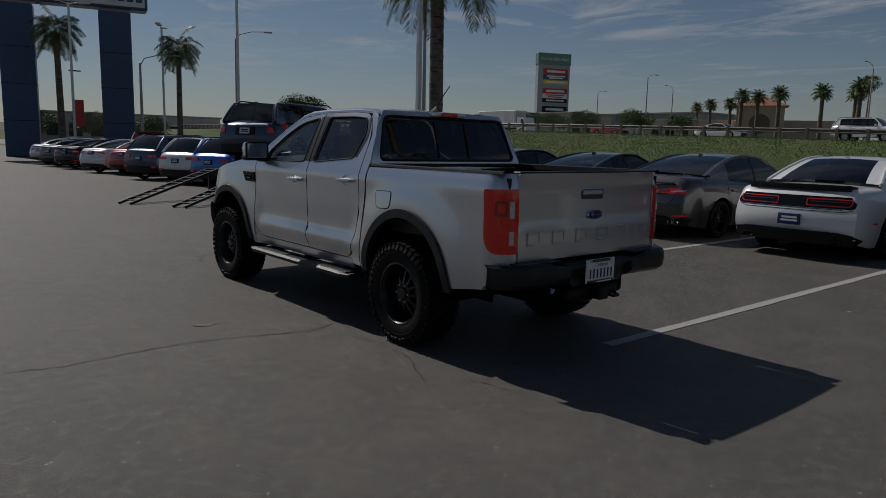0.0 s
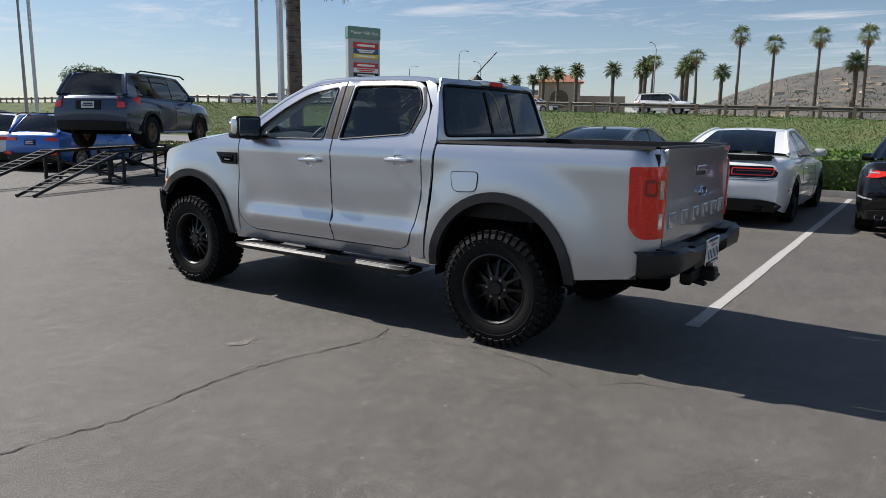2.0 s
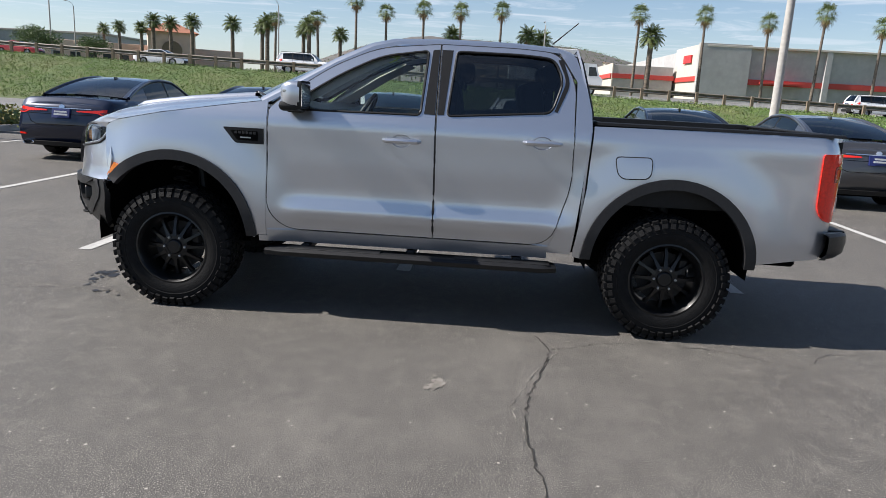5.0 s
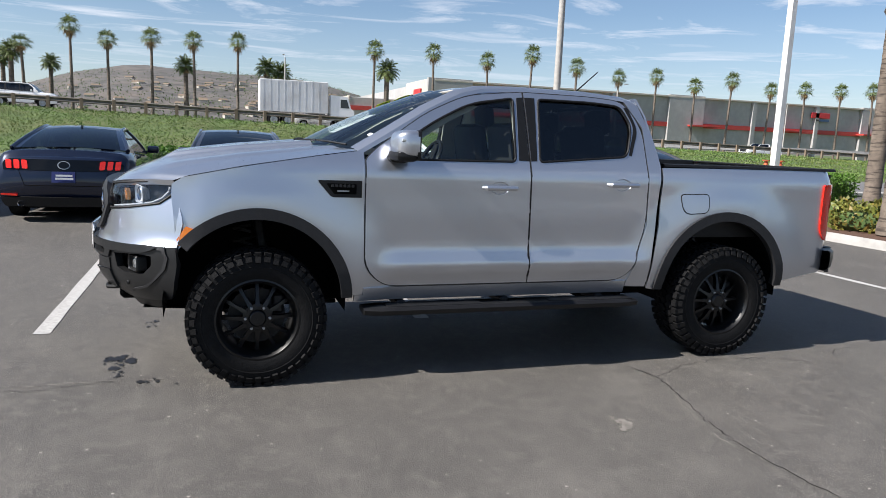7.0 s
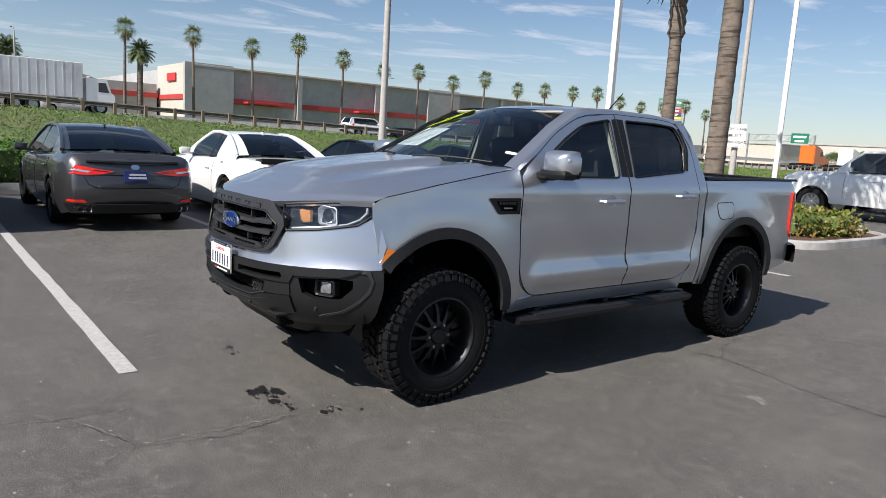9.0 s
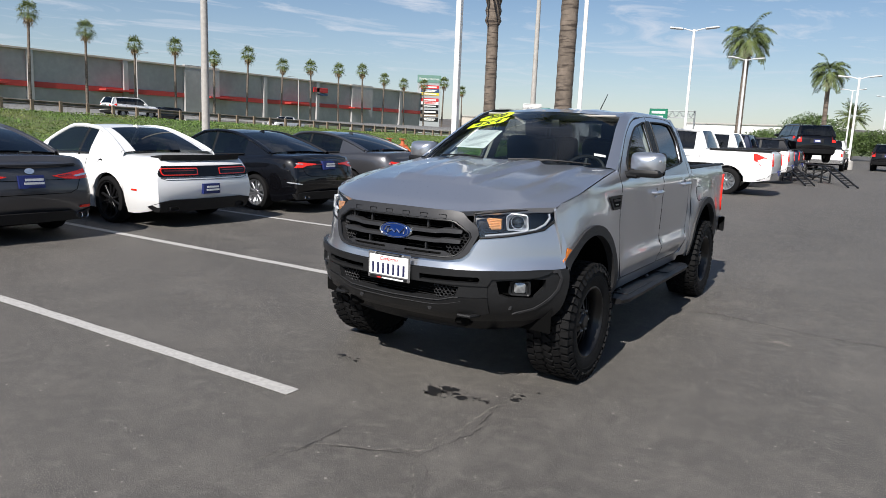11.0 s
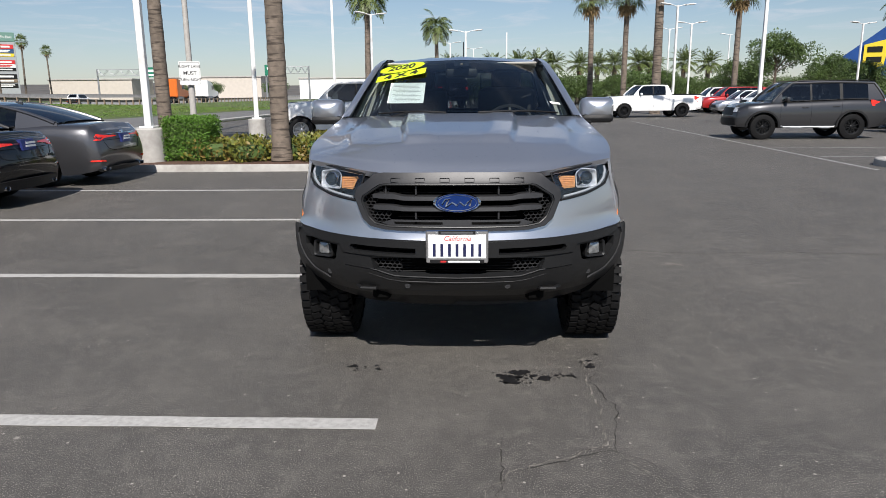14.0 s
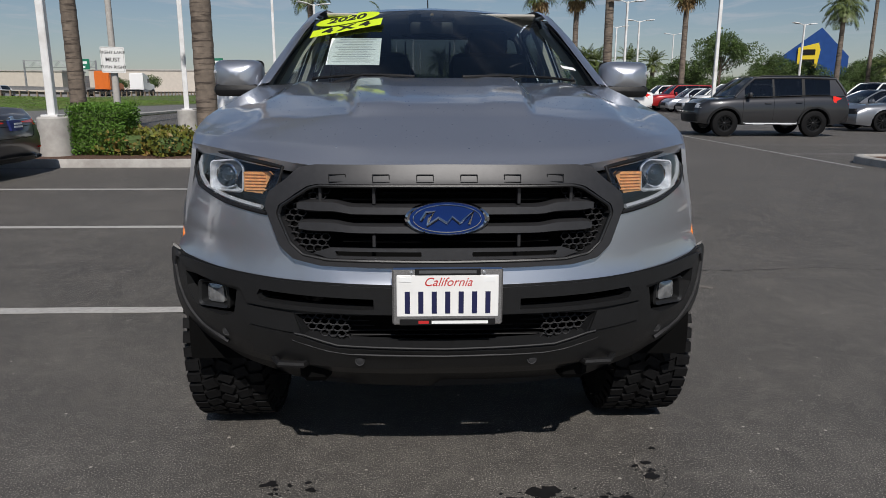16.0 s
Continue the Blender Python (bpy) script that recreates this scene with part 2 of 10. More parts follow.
def pipe(bm, pts, r, seg=8, closed=False):
    """A tube through points; r is a number or one for each point."""
    pts = [Vector(p) for p in pts]
    n = len(pts)
    rs = r if isinstance(r, (list, tuple)) else [r] * n
    rings = []
    up = Vector((0, 0, 1))
    for i, p in enumerate(pts):
        if closed:
            d = pts[(i + 1) % n] - pts[i - 1]
        else:
            d = pts[min(i + 1, n - 1)] - pts[max(i - 1, 0)]
        d.normalize()
        a = d.cross(up)
        if a.length < 1e-3:
            a = d.cross(Vector((1, 0, 0)))
        a.normalize()
        b = a.cross(d)
        rings.append([bm.verts.new(p + rs[i] * (math.cos(k * math.tau / seg) * a + math.sin(k * math.tau / seg) * b)) for k in range(seg)])
    for i in range(n if closed else n - 1):
        a, b = rings[i], rings[(i + 1) % n]
        for k in range(seg):
            bm.faces.new((a[k], b[k], b[(k + 1) % seg], a[(k + 1) % seg]))
    if not closed:
        bm.faces.new(rings[0])
        bm.faces.new(rings[-1][::-1])


def lathe(bm, prof, axis="x", seg=36, c=(0, 0, 0)):
    """Turn a profile of (along, radius) about an axis through c."""
    rings = []
    for a, r in prof:
        ring = []
        for k in range(seg):
            t = k * math.tau / seg
            u, w = r * math.cos(t), r * math.sin(t)
            co = {"x": (a, u, w), "y": (u, a, w), "z": (u, w, a)}[axis]
            ring.append(bm.verts.new(Vector(c) + Vector(co)))
        rings.append(ring)
    flip = axis == "y"
    for i in range(len(rings) - 1):
        for k in range(seg):
            q = (rings[i][k], rings[i][(k + 1) % seg], rings[i + 1][(k + 1) % seg], rings[i + 1][k])
            bm.faces.new(q[::-1] if not flip else q)
    return rings


def skin(bm, rows, close=False):
    """Faces between rows of points of equal count; the vertices by row."""
    vs = [[bm.verts.new(p) for p in row] for row in rows]
    for i in range(len(vs) - 1):
        for j in range(len(vs[i]) - (0 if close else 1)):
            k = (j + 1) % len(vs[i])
            try:
                bm.faces.new((vs[i][j], vs[i][k], vs[i + 1][k], vs[i + 1][j]))
            except ValueError:
                pass
    return vs


def prism(bm, outline, axis, a, b):
    """An outline of 2D points drawn out between a and b along an axis."""
    def at(p, h):
        return {"x": (h, p[0], p[1]), "y": (p[0], h, p[1]), "z": (p[0], p[1], h)}[axis]
    va = [bm.verts.new(at(p, a)) for p in outline]
    vb = [bm.verts.new(at(p, b)) for p in outline]
    n = len(outline)
    bm.faces.new(va)
    bm.faces.new(vb[::-1])
    for i in range(n):
        bm.faces.new((va[i], vb[i], vb[(i + 1) % n], va[(i + 1) % n]))
    bmesh.ops.recalc_face_normals(bm, faces=bm.faces[:])


def lerp_table(table, x):
    """Piecewise smooth interpolation in a short table of (x, value)."""
    if x <= table[0][0]:
        return table[0][1]
    for (x0, v0), (x1, v1) in zip(table, table[1:]):
        if x <= x1:
            t = (x - x0) / (x1 - x0)
            return v0 + (v1 - v0) * t
    return table[-1][1]


# ---- ground ----
def ground_mat(name, base, dark, light, speck, scale=1.0, bump=0.5):
    """Asphalt: aggregate specks, tyre-polished and stained patches."""
    m = bpy.data.materials.new(name)
    m.use_nodes = True
    n, l = m.node_tree.nodes, m.node_tree.links
    p = n["Principled BSDF"]
    tc = n.new("ShaderNodeTexCoord")

    def noise_node(sc, det, rough=0.6):
        a = n.new("ShaderNodeTexNoise")
        a.inputs["Scale"].default_value, a.inputs["Detail"].default_value, a.inputs["Roughness"].default_value = sc * scale, det, rough
        l.new(tc.outputs["Object"], a.inputs["Vector"])
        return a

    def mix(fac, c1, c2):
        x = n.new("ShaderNodeMixRGB")
        l.new(fac, x.inputs["Fac"])
        for k, c in (("Color1", c1), ("Color2", c2)):
            if isinstance(c, tuple):
                x.inputs[k].default_value = (*c, 1)
            else:
                l.new(c, x.inputs[k])
        return x.outputs[0]

    def ramp(src, a, b):
        x = n.new("ShaderNodeMapRange")
        x.inputs["From Min"].default_value, x.inputs["From Max"].default_value = a, b
        l.new(src, x.inputs["Value"])
        return x.outputs[0]
    big = noise_node(0.22, 5)
    mid = noise_node(1.7, 7, 0.68)
    c = mix(ramp(big.outputs[0], 0.35, 0.68), dark, base)
    c2 = mix(ramp(mid.outputs[0], 0.48, 0.80), c, light)
    med = noise_node(11, 6, 0.7)
    c2 = mix(ramp(med.outputs[0], 0.50, 0.72), c2, light)
    c2 = mix(ramp(med.outputs[0], 0.45, 0.25), c2, dark)
    fine = noise_node(150, 3, 0.7)
    c3 = mix(ramp(fine.outputs[0], 0.54, 0.68), c2, speck)
    fine2 = noise_node(75, 2, 0.7)
    c4 = mix(ramp(fine2.outputs[0], 0.46, 0.30), c3, dark)
    vor = n.new("ShaderNodeTexVoronoi")
    vor.inputs["Scale"].default_value = 9.0 * scale
    l.new(tc.outputs["Object"], vor.inputs["Vector"])
    sp = ramp(vor.outputs["Distance"], 0.075, 0.04)
    c5 = mix(sp, c4, speck)
    vor2 = n.new("ShaderNodeTexVoronoi")
    vor2.inputs["Scale"].default_value = 1.3 * scale
    l.new(tc.outputs["Object"], vor2.inputs["Vector"])
    c5 = mix(ramp(vor2.outputs["Distance"], 0.030, 0.014), c5, speck)
    l.new(c5, p.inputs["Base Color"])
    rr = n.new("ShaderNodeMapRange")
    rr.inputs["To Min"].default_value, rr.inputs["To Max"].default_value = 0.58, 0.8
    l.new(mid.outputs[0], rr.inputs["Value"])
    l.new(rr.outputs[0], p.inputs["Roughness"])
    p.inputs["Specular IOR Level"].default_value = 0.32
    bp = n.new("ShaderNodeBump")
    bp.inputs["Strength"].default_value, bp.inputs["Distance"].default_value = bump, 0.010
    hs = n.new("ShaderNodeMath")
    hs.operation = "MULTIPLY_ADD"
    hs.inputs[1].default_value = 1.6
    l.new(med.outputs[0], hs.inputs[0])
    l.new(fine.outputs[0], hs.inputs[2])
    l.new(hs.outputs[0], bp.inputs["Height"])
    l.new(bp.outputs[0], p.inputs["Normal"])
    return m


M_ASPHALT = ground_mat("asphalt", (0.090, 0.084, 0.076), (0.058, 0.0545, 0.050), (0.135, 0.125, 0.112), (0.40, 0.37, 0.33))
M_STREET = ground_mat("street_asphalt", (0.16, 0.153, 0.146), (0.13, 0.125, 0.12), (0.19, 0.182, 0.175), (0.26, 0.25, 0.24))
M_FREEWAY = mat("freeway_concrete", (0.26, 0.25, 0.235), 0.85, vary=0.1, scale=0.4, bump=0.2)
M_LINE = mat("line_paint", (0.43, 0.42, 0.40), 0.8, vary=0.1, scale=40, bump=0.3, bump_scale=150, grime=(0.31, 0.30, 0.285), grime_scale=26)
M_LINEOLD = mat("worn_line_paint", (0.34, 0.335, 0.325), 0.75, vary=0.16, scale=10, bump=0.3, bump_scale=150, grime=(0.10, 0.098, 0.095), grime_scale=7)
M_CRACK = mat("crack", (0.026, 0.024, 0.021), 0.95, vary=0.4, scale=30)
M_SOIL = mat("planter_mulch", (0.095, 0.05, 0.032), 0.95, vary=0.35, scale=18, bump=0.9, bump_scale=45)
M_BANK = mat("bank_soil", (0.070, 0.105, 0.028), 0.95, vary=0.35, scale=1.8, bump=0.8, bump_scale=14, grime=(0.115, 0.115, 0.045), grime_scale=0.3)
M_LEAF = mat("hedge_leaf", (0.085, 0.175, 0.024), 0.5, spec=0.25, vary=0.35, scale=9)
M_IVY = mat("bank_leaf", (0.105, 0.185, 0.030), 0.6, vary=0.35, scale=1.1, grime=(0.16, 0.165, 0.045), grime_scale=0.22)
M_TREELEAF = mat("tree_leaf", (0.066, 0.108, 0.024), 0.55, vary=0.4, scale=1.2)
M_PALMLEAF = mat("palm_leaf", (0.115, 0.150, 0.042), 0.5, vary=0.3, scale=2)
M_PALMDRY = mat("dry_palm_leaf", (0.26, 0.17, 0.075), 0.8, vary=0.3, scale=3)
M_BARK = mat("palm_bark", (0.175, 0.14, 0.11), 0.9, vary=0.25, scale=7, bump=0.8, bump_scale=30, grime=(0.10, 0.08, 0.062), grime_scale=2.5)
bark_n, bark_l = M_BARK.node_tree.nodes, M_BARK.node_tree.links
bark_map = bark_n.new("ShaderNodeMapping")
bark_map.inputs["Scale"].default_value = (1.3, 1.3, 11.0)
bark_tc = bark_n.new("ShaderNodeTexCoord")
bark_ring = bark_n.new("ShaderNodeTexNoise")
bark_ring.inputs["Scale"].default_value, bark_ring.inputs["Detail"].default_value = 1.6, 5
bark_ramp = bark_n.new("ShaderNodeMapRange")
bark_ramp.inputs["From Min"].default_value, bark_ramp.inputs["From Max"].default_value = 0.36, 0.47
bark_mix = bark_n.new("ShaderNodeMixRGB")
bark_mix.inputs["Color1"].default_value = (0.05, 0.038, 0.03, 1)
bark_p = bark_n["Principled BSDF"]
bark_old = bark_p.inputs["Base Color"].links[0].from_socket
bark_l.new(bark_tc.outputs["Object"], bark_map.inputs["Vector"])
bark_l.new(bark_map.outputs[0], bark_ring.inputs["Vector"])
bark_l.new(bark_ring.outputs[0], bark_ramp.inputs["Value"])
bark_l.new(bark_ramp.outputs[0], bark_mix.inputs["Fac"])
bark_l.new(bark_old, bark_mix.inputs["Color2"])
bark_l.new(bark_mix.outputs[0], bark_p.inputs["Base Color"])
M_TRUNK = mat("tree_bark", (0.11, 0.08, 0.06), 0.9, vary=0.25, scale=9, bump=0.8, bump_scale=30)

RAIL_X = 46.0


def bank_foot(y):
    return 31.0 + 0.12 * max(min(y, 60), -90)


def rail_z(y):
    return 2.09 + 0.021 * max(min(y, 70), -85)


def ground_z(x, y):
    """Level lot and street; the bank climbs to the freeway; the land beyond is flat up to the hills."""
    f = bank_foot(y)
    if x < f:
        return 0.0
    t = min((x - f) / (RAIL_X - 0.5 - f), 1.0)
    return rail_z(y) * (t * t * (3 - 2 * t) * 0.4 + t * 0.6)


def tagged_mesh(ob, label, category, kind="structure"):
    return tagged(ob, label, category, kind=kind)


ys = np.concatenate([np.linspace(-1500, -200, 14), np.linspace(-190, 170, 91), np.linspace(200, 1500, 14)])
xs = np.concatenate([np.linspace(-1500, -60, 12), np.linspace(-50, 24, 8), np.linspace(25.5, 46, 22), [48, 60, 90, 130, 200, 400, 800, 1500]])
gv, gf = [], []
for y in ys:
    for x in xs:
        gv.append((x, y, ground_z(x, y) - (0.02 if x < 14 else 0.0) + (0.0)))
nx = len(xs)
lot_f, bank_f = [], []
for j in range(len(ys) - 1):
    for i in range(nx - 1):
        gf.append((j * nx + i, j * nx + i + 1, (j + 1) * nx + i + 1, (j + 1) * nx + i))
land = raw("ground", gv, gf, M_BANK, smooth=True)
tagged(land, "dry earth and grass that reach the horizon", "ground", kind="structure")

lot = raw("car_park_surface", [(-90, -130, 0), (14.6, -130, 0), (14.6, 120, 0), (-90, 120, 0)], [(0, 1, 2, 3)], M_ASPHALT)
tagged(lot, "worn dark grey asphalt with cracks and stains", "car park", kind="structure")
sv, sf = [], []
for y in ys:
    sv += [(15.4, y, 0.006), (bank_foot(y) - 1.2, y, 0.006)]
for j in range(len(ys) - 1):
    sf.append((2 * j, 2 * j + 1, 2 * j + 3, 2 * j + 2))
street = raw("road", sv, sf, M_STREET)
tagged(street, "pale grey asphalt street along the bank", "road", kind="structure")
fv, ff = [], []
for y in ys:
    fv += [(RAIL_X - 0.2, y, rail_z(y) + 0.02), (92, y, rail_z(y) + 0.02)]
for j in range(len(ys) - 1):
    ff.append((2 * j, 2 * j + 1, 2 * j + 3, 2 * j + 2))
freeway = raw("freeway_road", fv, ff, M_FREEWAY)
tagged(freeway, "wide pale concrete freeway on top of the bank", "road", kind="structure")

# kerb along the street and the bay ends
bm = bmesh.new()
box(bm, (15.1, -5, 0.07), (0.55, 250, 0.14), 0.02)
tagged(part("kerb", bm, M_CONCRETE), "pale concrete kerb along the street", "kerb", kind="structure")


def stripe(x0, x1, y, w=0.105, material=None):
    bm = bmesh.new()
    n = max(2, int(abs(x1 - x0) / 0.35))
    rows = []
    rnd = random.Random(int(y * 100))
    for k in range(n + 1):
        x = x0 + (x1 - x0) * k / n
        a, b = rnd.uniform(-0.006, 0.006), rnd.uniform(-0.006, 0.006)
        rows.append([(x, y - w / 2 + a, 0.003), (x, y - w / 2 + a, 0.005), (x, y + w / 2 + b, 0.005), (x, y + w / 2 + b, 0.003)])
    skin(bm, rows)
    bmesh.ops.recalc_face_normals(bm, faces=bm.faces[:])
    ob = part("bay_line", bm, material or M_LINE, smooth=0)
    return tagged(ob, "white painted parking bay line on asphalt", "bay line", group="bay lines", kind="structure")


for k, y in enumerate((4.61, 1.83, -0.96, -3.77, 7.4, 11.4, 14.1, 16.8, 19.4, 22.1, 24.8, 27.5, 30.1, 32.8)):
    stripe(0.38 if k < 4 else (1.8 if k == 4 else 4.6), 12.6, y, 0.11 if k < 2 else 0.10)


# ---- parked cars: one builder for all bodies ----
def wheel_parts(parent, x, y, r, width, rim_r, rim_mat, spokes=10, side=1, name="wheel", knobs=0):
    """A wheel: tyre with shoulders and tread grooves, and a spoked rim. It faces to side * x."""
    hub = new(name)
    hub.parent = parent
    hub.location = (x, y, r)
    hub.empty_display_size = 0.1
    if side < 0:
        hub.rotation_euler = (0, 0, math.pi)
    h = width / 2
    bm = bmesh.new()
    lathe(bm, [(-h * 0.8, rim_r), (-h, rim_r + 0.03), (-h * 1.0, r * 0.86), (-h * 0.86, r * 0.975), (-h * 0.6, r), (h * 0.6, r), (h * 0.86, r * 0.975), (h, r * 0.86), (h * 1.0, rim_r + 0.03), (h * 0.8, rim_r)], "x", 40)
    part("tyre", bm, M_RUBBER, hub)
    bm = bmesh.new()
    lathe(bm, [(-h * 0.7, rim_r * 0.98), (h * 0.55, rim_r * 0.93), (h * 0.82, rim_r * 0.97), (h * 0.84, rim_r * 1.03), (h * 0.7, rim_r * 1.03)], "x", 40)
    lathe(bm, [(h * 0.62, 0.001), (h * 0.62, 0.035), (h * 0.55, 0.055), (h * 0.4, 0.07), (h * 0.2, 0.08)], "x", 20)
    lathe(bm, [(-h * 0.1, rim_r * 0.95), (-h * 0.1, 0.02)], "x", 30)
    for k in range(spokes):
        a = k * math.tau / spokes
        rot = Matrix.Rotation(a, 4, "X")
        box(bm, (h * 0.42, 0, (rim_r + 0.05) / 2), (0.035, rim_r * 0.14, rim_r * 0.96 - 0.04), 0.006, rot)
    part("rim", bm, rim_mat, hub)
    return hub


PROF_F = (0, 0.18, 0.36, 0.52, 0.68, 0.80, 0.90, 0.96, 1.0)
PROF_Q = (0.93, 0.975, 0.995, 1.0, 0.992, 0.975, 0.945, 0.90, 0.82)


def arch_floor(s, sc, rr, rocker, r):
    d = abs(s - sc)
    return r * 0.98 + math.sqrt(max(rr * rr - d * d, 0)) if d < rr else rocker


def car(name, m, label, category, P, body_mat, group="", rim_mat=None, spokes=10, plate=None):
    """A parked car facing +y. P holds its sizes: see the tables below."""
    rim_mat = rim_mat or M_ALLOY
    root = thing(name, m, label, category, group)
    L, W, r, rock = P["L"], P["W"], P["r"], P["rock"]
    y0 = -L / 2
    ra, fa = P["ra"], P["ra"] + P["wb"]
    rr = r + P.get("arch", 0.06)
    belt = P["belt"]
    rq, rd, fq, fd = P.get("rq", 0.14), 0.55, P.get("fq", 0.22), 0.95

    def half(s):
        w = W / 2
        if s < rd:
            w *= 1 - rq * (1 - s / rd) ** 2.2
        if s > L - fd:
            w *= 1 - fq * (1 - (L - s) / fd) ** 2.2
        return w

    br, bf = P.get("bulge_r", 0.09), P.get("bulge_f", 0.13)

    def y_end(x, end):
        """Where the end face lies at x."""
        q = min(abs(x) / (W / 2), 0.999)
        if end < 0:
            d = -br * (1 - (q / (1 - rq)) ** 2) if q < 1 - rq else rd * (1 - ((1 - q) / rq) ** (1 / 2.2))
            return y0 + d
        d = -bf * (1 - (q / (1 - fq)) ** 2) if q < 1 - fq else fd * (1 - ((1 - q) / fq) ** (1 / 2.2))
        return y0 + L - d

    st = {0.0, 0.04, 0.12, 0.25, 0.4, 0.55, L, L - 0.05, L - 0.15, L - 0.3, L - 0.5, L - 0.7, L - 0.95}
    for c in (ra, fa):
        for k in range(13):
            st.add(round(c + rr * math.sin(math.pi * (k / 12 - 0.5)), 4))
        st |= {c - rr - 0.005, c + rr + 0.005}
    st |= {s for s, z in belt if 0 < s < L}
    s = fa - rr
    k = ra + rr
    while k < s:
        st.add(round(k, 3))
        k += 0.25
    rows = []
    tuck_r, tuck_f = P.get("tuck_r", 0.08), P.get("tuck_f", 0.12)
    for s in sorted(st):
        zb = max(arch_floor(s, ra, rr, rock, r), arch_floor(s, fa, rr, rock, r))
        lift = 0.0
        if s < 0.5:
            lift = 0.09 * (1 - s / 0.5)
        if s > L - 0.5:
            lift = 0.05 * (1 - (L - s) / 0.5)
        zb = max(zb, rock + lift)
        zt, w = lerp_table(belt, s), half(s)
        h = zt - rock
        crown = P.get("crown", 0.03)
        prof = [(0.93, 0.0), (0.975, 0.18), (0.995, 0.36), (1.0, 0.52), (0.992, 0.68), (0.975, 0.80), (0.945, 0.90), (0.90, 0.96), (0.82, 1.0)]
        row = []
        for q, f in prof:
            z = max(rock + f * h, min(zb, zt - 0.06 * (1 - f)))
            row.append([w * q, z])
        for q in (0.62, 0.4, 0.2, 0.0):
            row.append([w * q, zt + crown * (1 - (q / 0.82) ** 2)])
        full = []
        for x, z in row:
            y = y0 + s
            fz = (z - rock) / h
            if s < 0.3:
                y += tuck_r * max(fz - 0.55, 0) / 0.45 * (1 - s / 0.3) + 0.05 * max(0.3 - fz, 0) / 0.3 * (1 - s / 0.3)
            if s > L - 0.4:
                y -= tuck_f * (max(fz - 0.45, 0) / 0.55) ** 1.5 * (1 - (L - s) / 0.4) + 0.04 * max(0.25 - fz, 0) / 0.25 * (1 - (L - s) / 0.4)
            full.append((x, y, z))
        rows.append([(-x, y, z) for x, y, z in full] + [p for p in full[-2::-1]])
    bm = bmesh.new()
    skin(bm, rows)
    for end, row, bulge in ((-1, rows[0], br), (1, rows[-1], bf)):
        n = len(row) // 2
        grid = []
        for k in range(n):
            x, y, z = row[-1 - k]
            t = k / (n - 1)
            fl = min(k / 3, 1.0) * min((n - 1 - k) / 5, 1.0) ** 0.6
            grid.append([(x * q, y + end * bulge * (1 - q * q) * fl, z) for q in (-1, -0.92, -0.8, -0.6, -0.4, -0.2, 0, 0.2, 0.4, 0.6, 0.8, 0.92, 1)])
        skin(bm, grid)
    bmesh.ops.remove_doubles(bm, verts=bm.verts[:], dist=0.0008)
    bmesh.ops.recalc_face_normals(bm, faces=bm.faces[:])
    part("body", bm, body_mat, root, smooth=48)
    # Underbody boxes in near-black: the shade beneath the car is painted in.
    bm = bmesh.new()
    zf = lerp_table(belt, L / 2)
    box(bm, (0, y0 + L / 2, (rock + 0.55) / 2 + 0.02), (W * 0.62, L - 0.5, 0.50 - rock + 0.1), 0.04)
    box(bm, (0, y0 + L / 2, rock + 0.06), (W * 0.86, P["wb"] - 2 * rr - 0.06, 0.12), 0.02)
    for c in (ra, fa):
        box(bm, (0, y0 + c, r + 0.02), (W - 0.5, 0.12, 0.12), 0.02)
    part("underbody", bm, M_SHADEVOID, root)

    # greenhouse
    A, B, C, D = P["A"], P["B"], P["C"], P["D"]
    wb_, wr_ = W / 2 * P.get("wbelt", 0.90), W / 2 * P.get("wroof", 0.70)
    zbelt, zr = min(A[1], D[1]), max(B[1], C[1])

    def gh(z):
        t = min(max((z - zbelt) / (zr - zbelt), 0), 1)
        return wb_ + (wr_ - wb_) * t ** 1.25

    def arc(p, q, n, bow, lead=0.0):
        out = []
        for i in range(n + 1):
            t = i / n
            out.append((p[0] + (q[0] - p[0]) * t, p[1] + (q[1] - p[1]) * t + bow * 4 * t * (1 - t)))
        return out
    ws, rf, rw = arc(A, B, 6, 0.035), arc(B, C, 10, P.get("bow", 0.035)), arc(C, D, 6, P.get("rbow", 0.03))

    def strip(curve, inset=0.0, lift=0.0):
        rows = []
        for s, z in curve:
            w = gh(z) - inset
            rows.append([(w * q, y0 + s + 0.05 * (q * q) * (-1 if s > L / 2 else 1) * P.get("wrap", 1.0), z + lift + 0.035 * (1 - q * q)) for q in (-1, -0.95, -0.86, -0.75, -0.5, -0.25, 0, 0.25, 0.5, 0.75, 0.86, 0.95, 1)])
        return rows
    bm = bmesh.new()
    skin(bm, strip(rf))
    bmesh.ops.recalc_face_normals(bm, faces=bm.faces[:])
    part("roof", bm, P.get("roof_mat", body_mat), root)
    for nm, cv, gm, lo_ in (("windshield", ws, M_TINT if P.get("dark") else M_GLASS, 1), ("rear_window", rw, M_DARKTINT, P.get("rear_in", 2))):
        rows = strip(cv)
        bm = bmesh.new()
        skin(bm, [r_[lo_:len(r_) - lo_] for r_ in rows])
        part(nm, bm, gm, root)
        for a_, b_ in ((0, lo_ + 1), (len(rows[0]) - lo_ - 1, len(rows[0]))):
            bm = bmesh.new()
            skin(bm, [r_[a_:b_] for r_ in rows])
            part("pillar_face", bm, body_mat, root)
    bm = bmesh.new()
    sf = C[0] + 0.12
    prism(bm, [(y0 + sf - 0.1, C[1] + 0.03), (y0 + sf + 0.12, C[1] + 0.03), (y0 + sf - 0.06, C[1] + 0.075), (y0 + sf - 0.1, C[1] + 0.075)], "x", -0.014, 0.014)
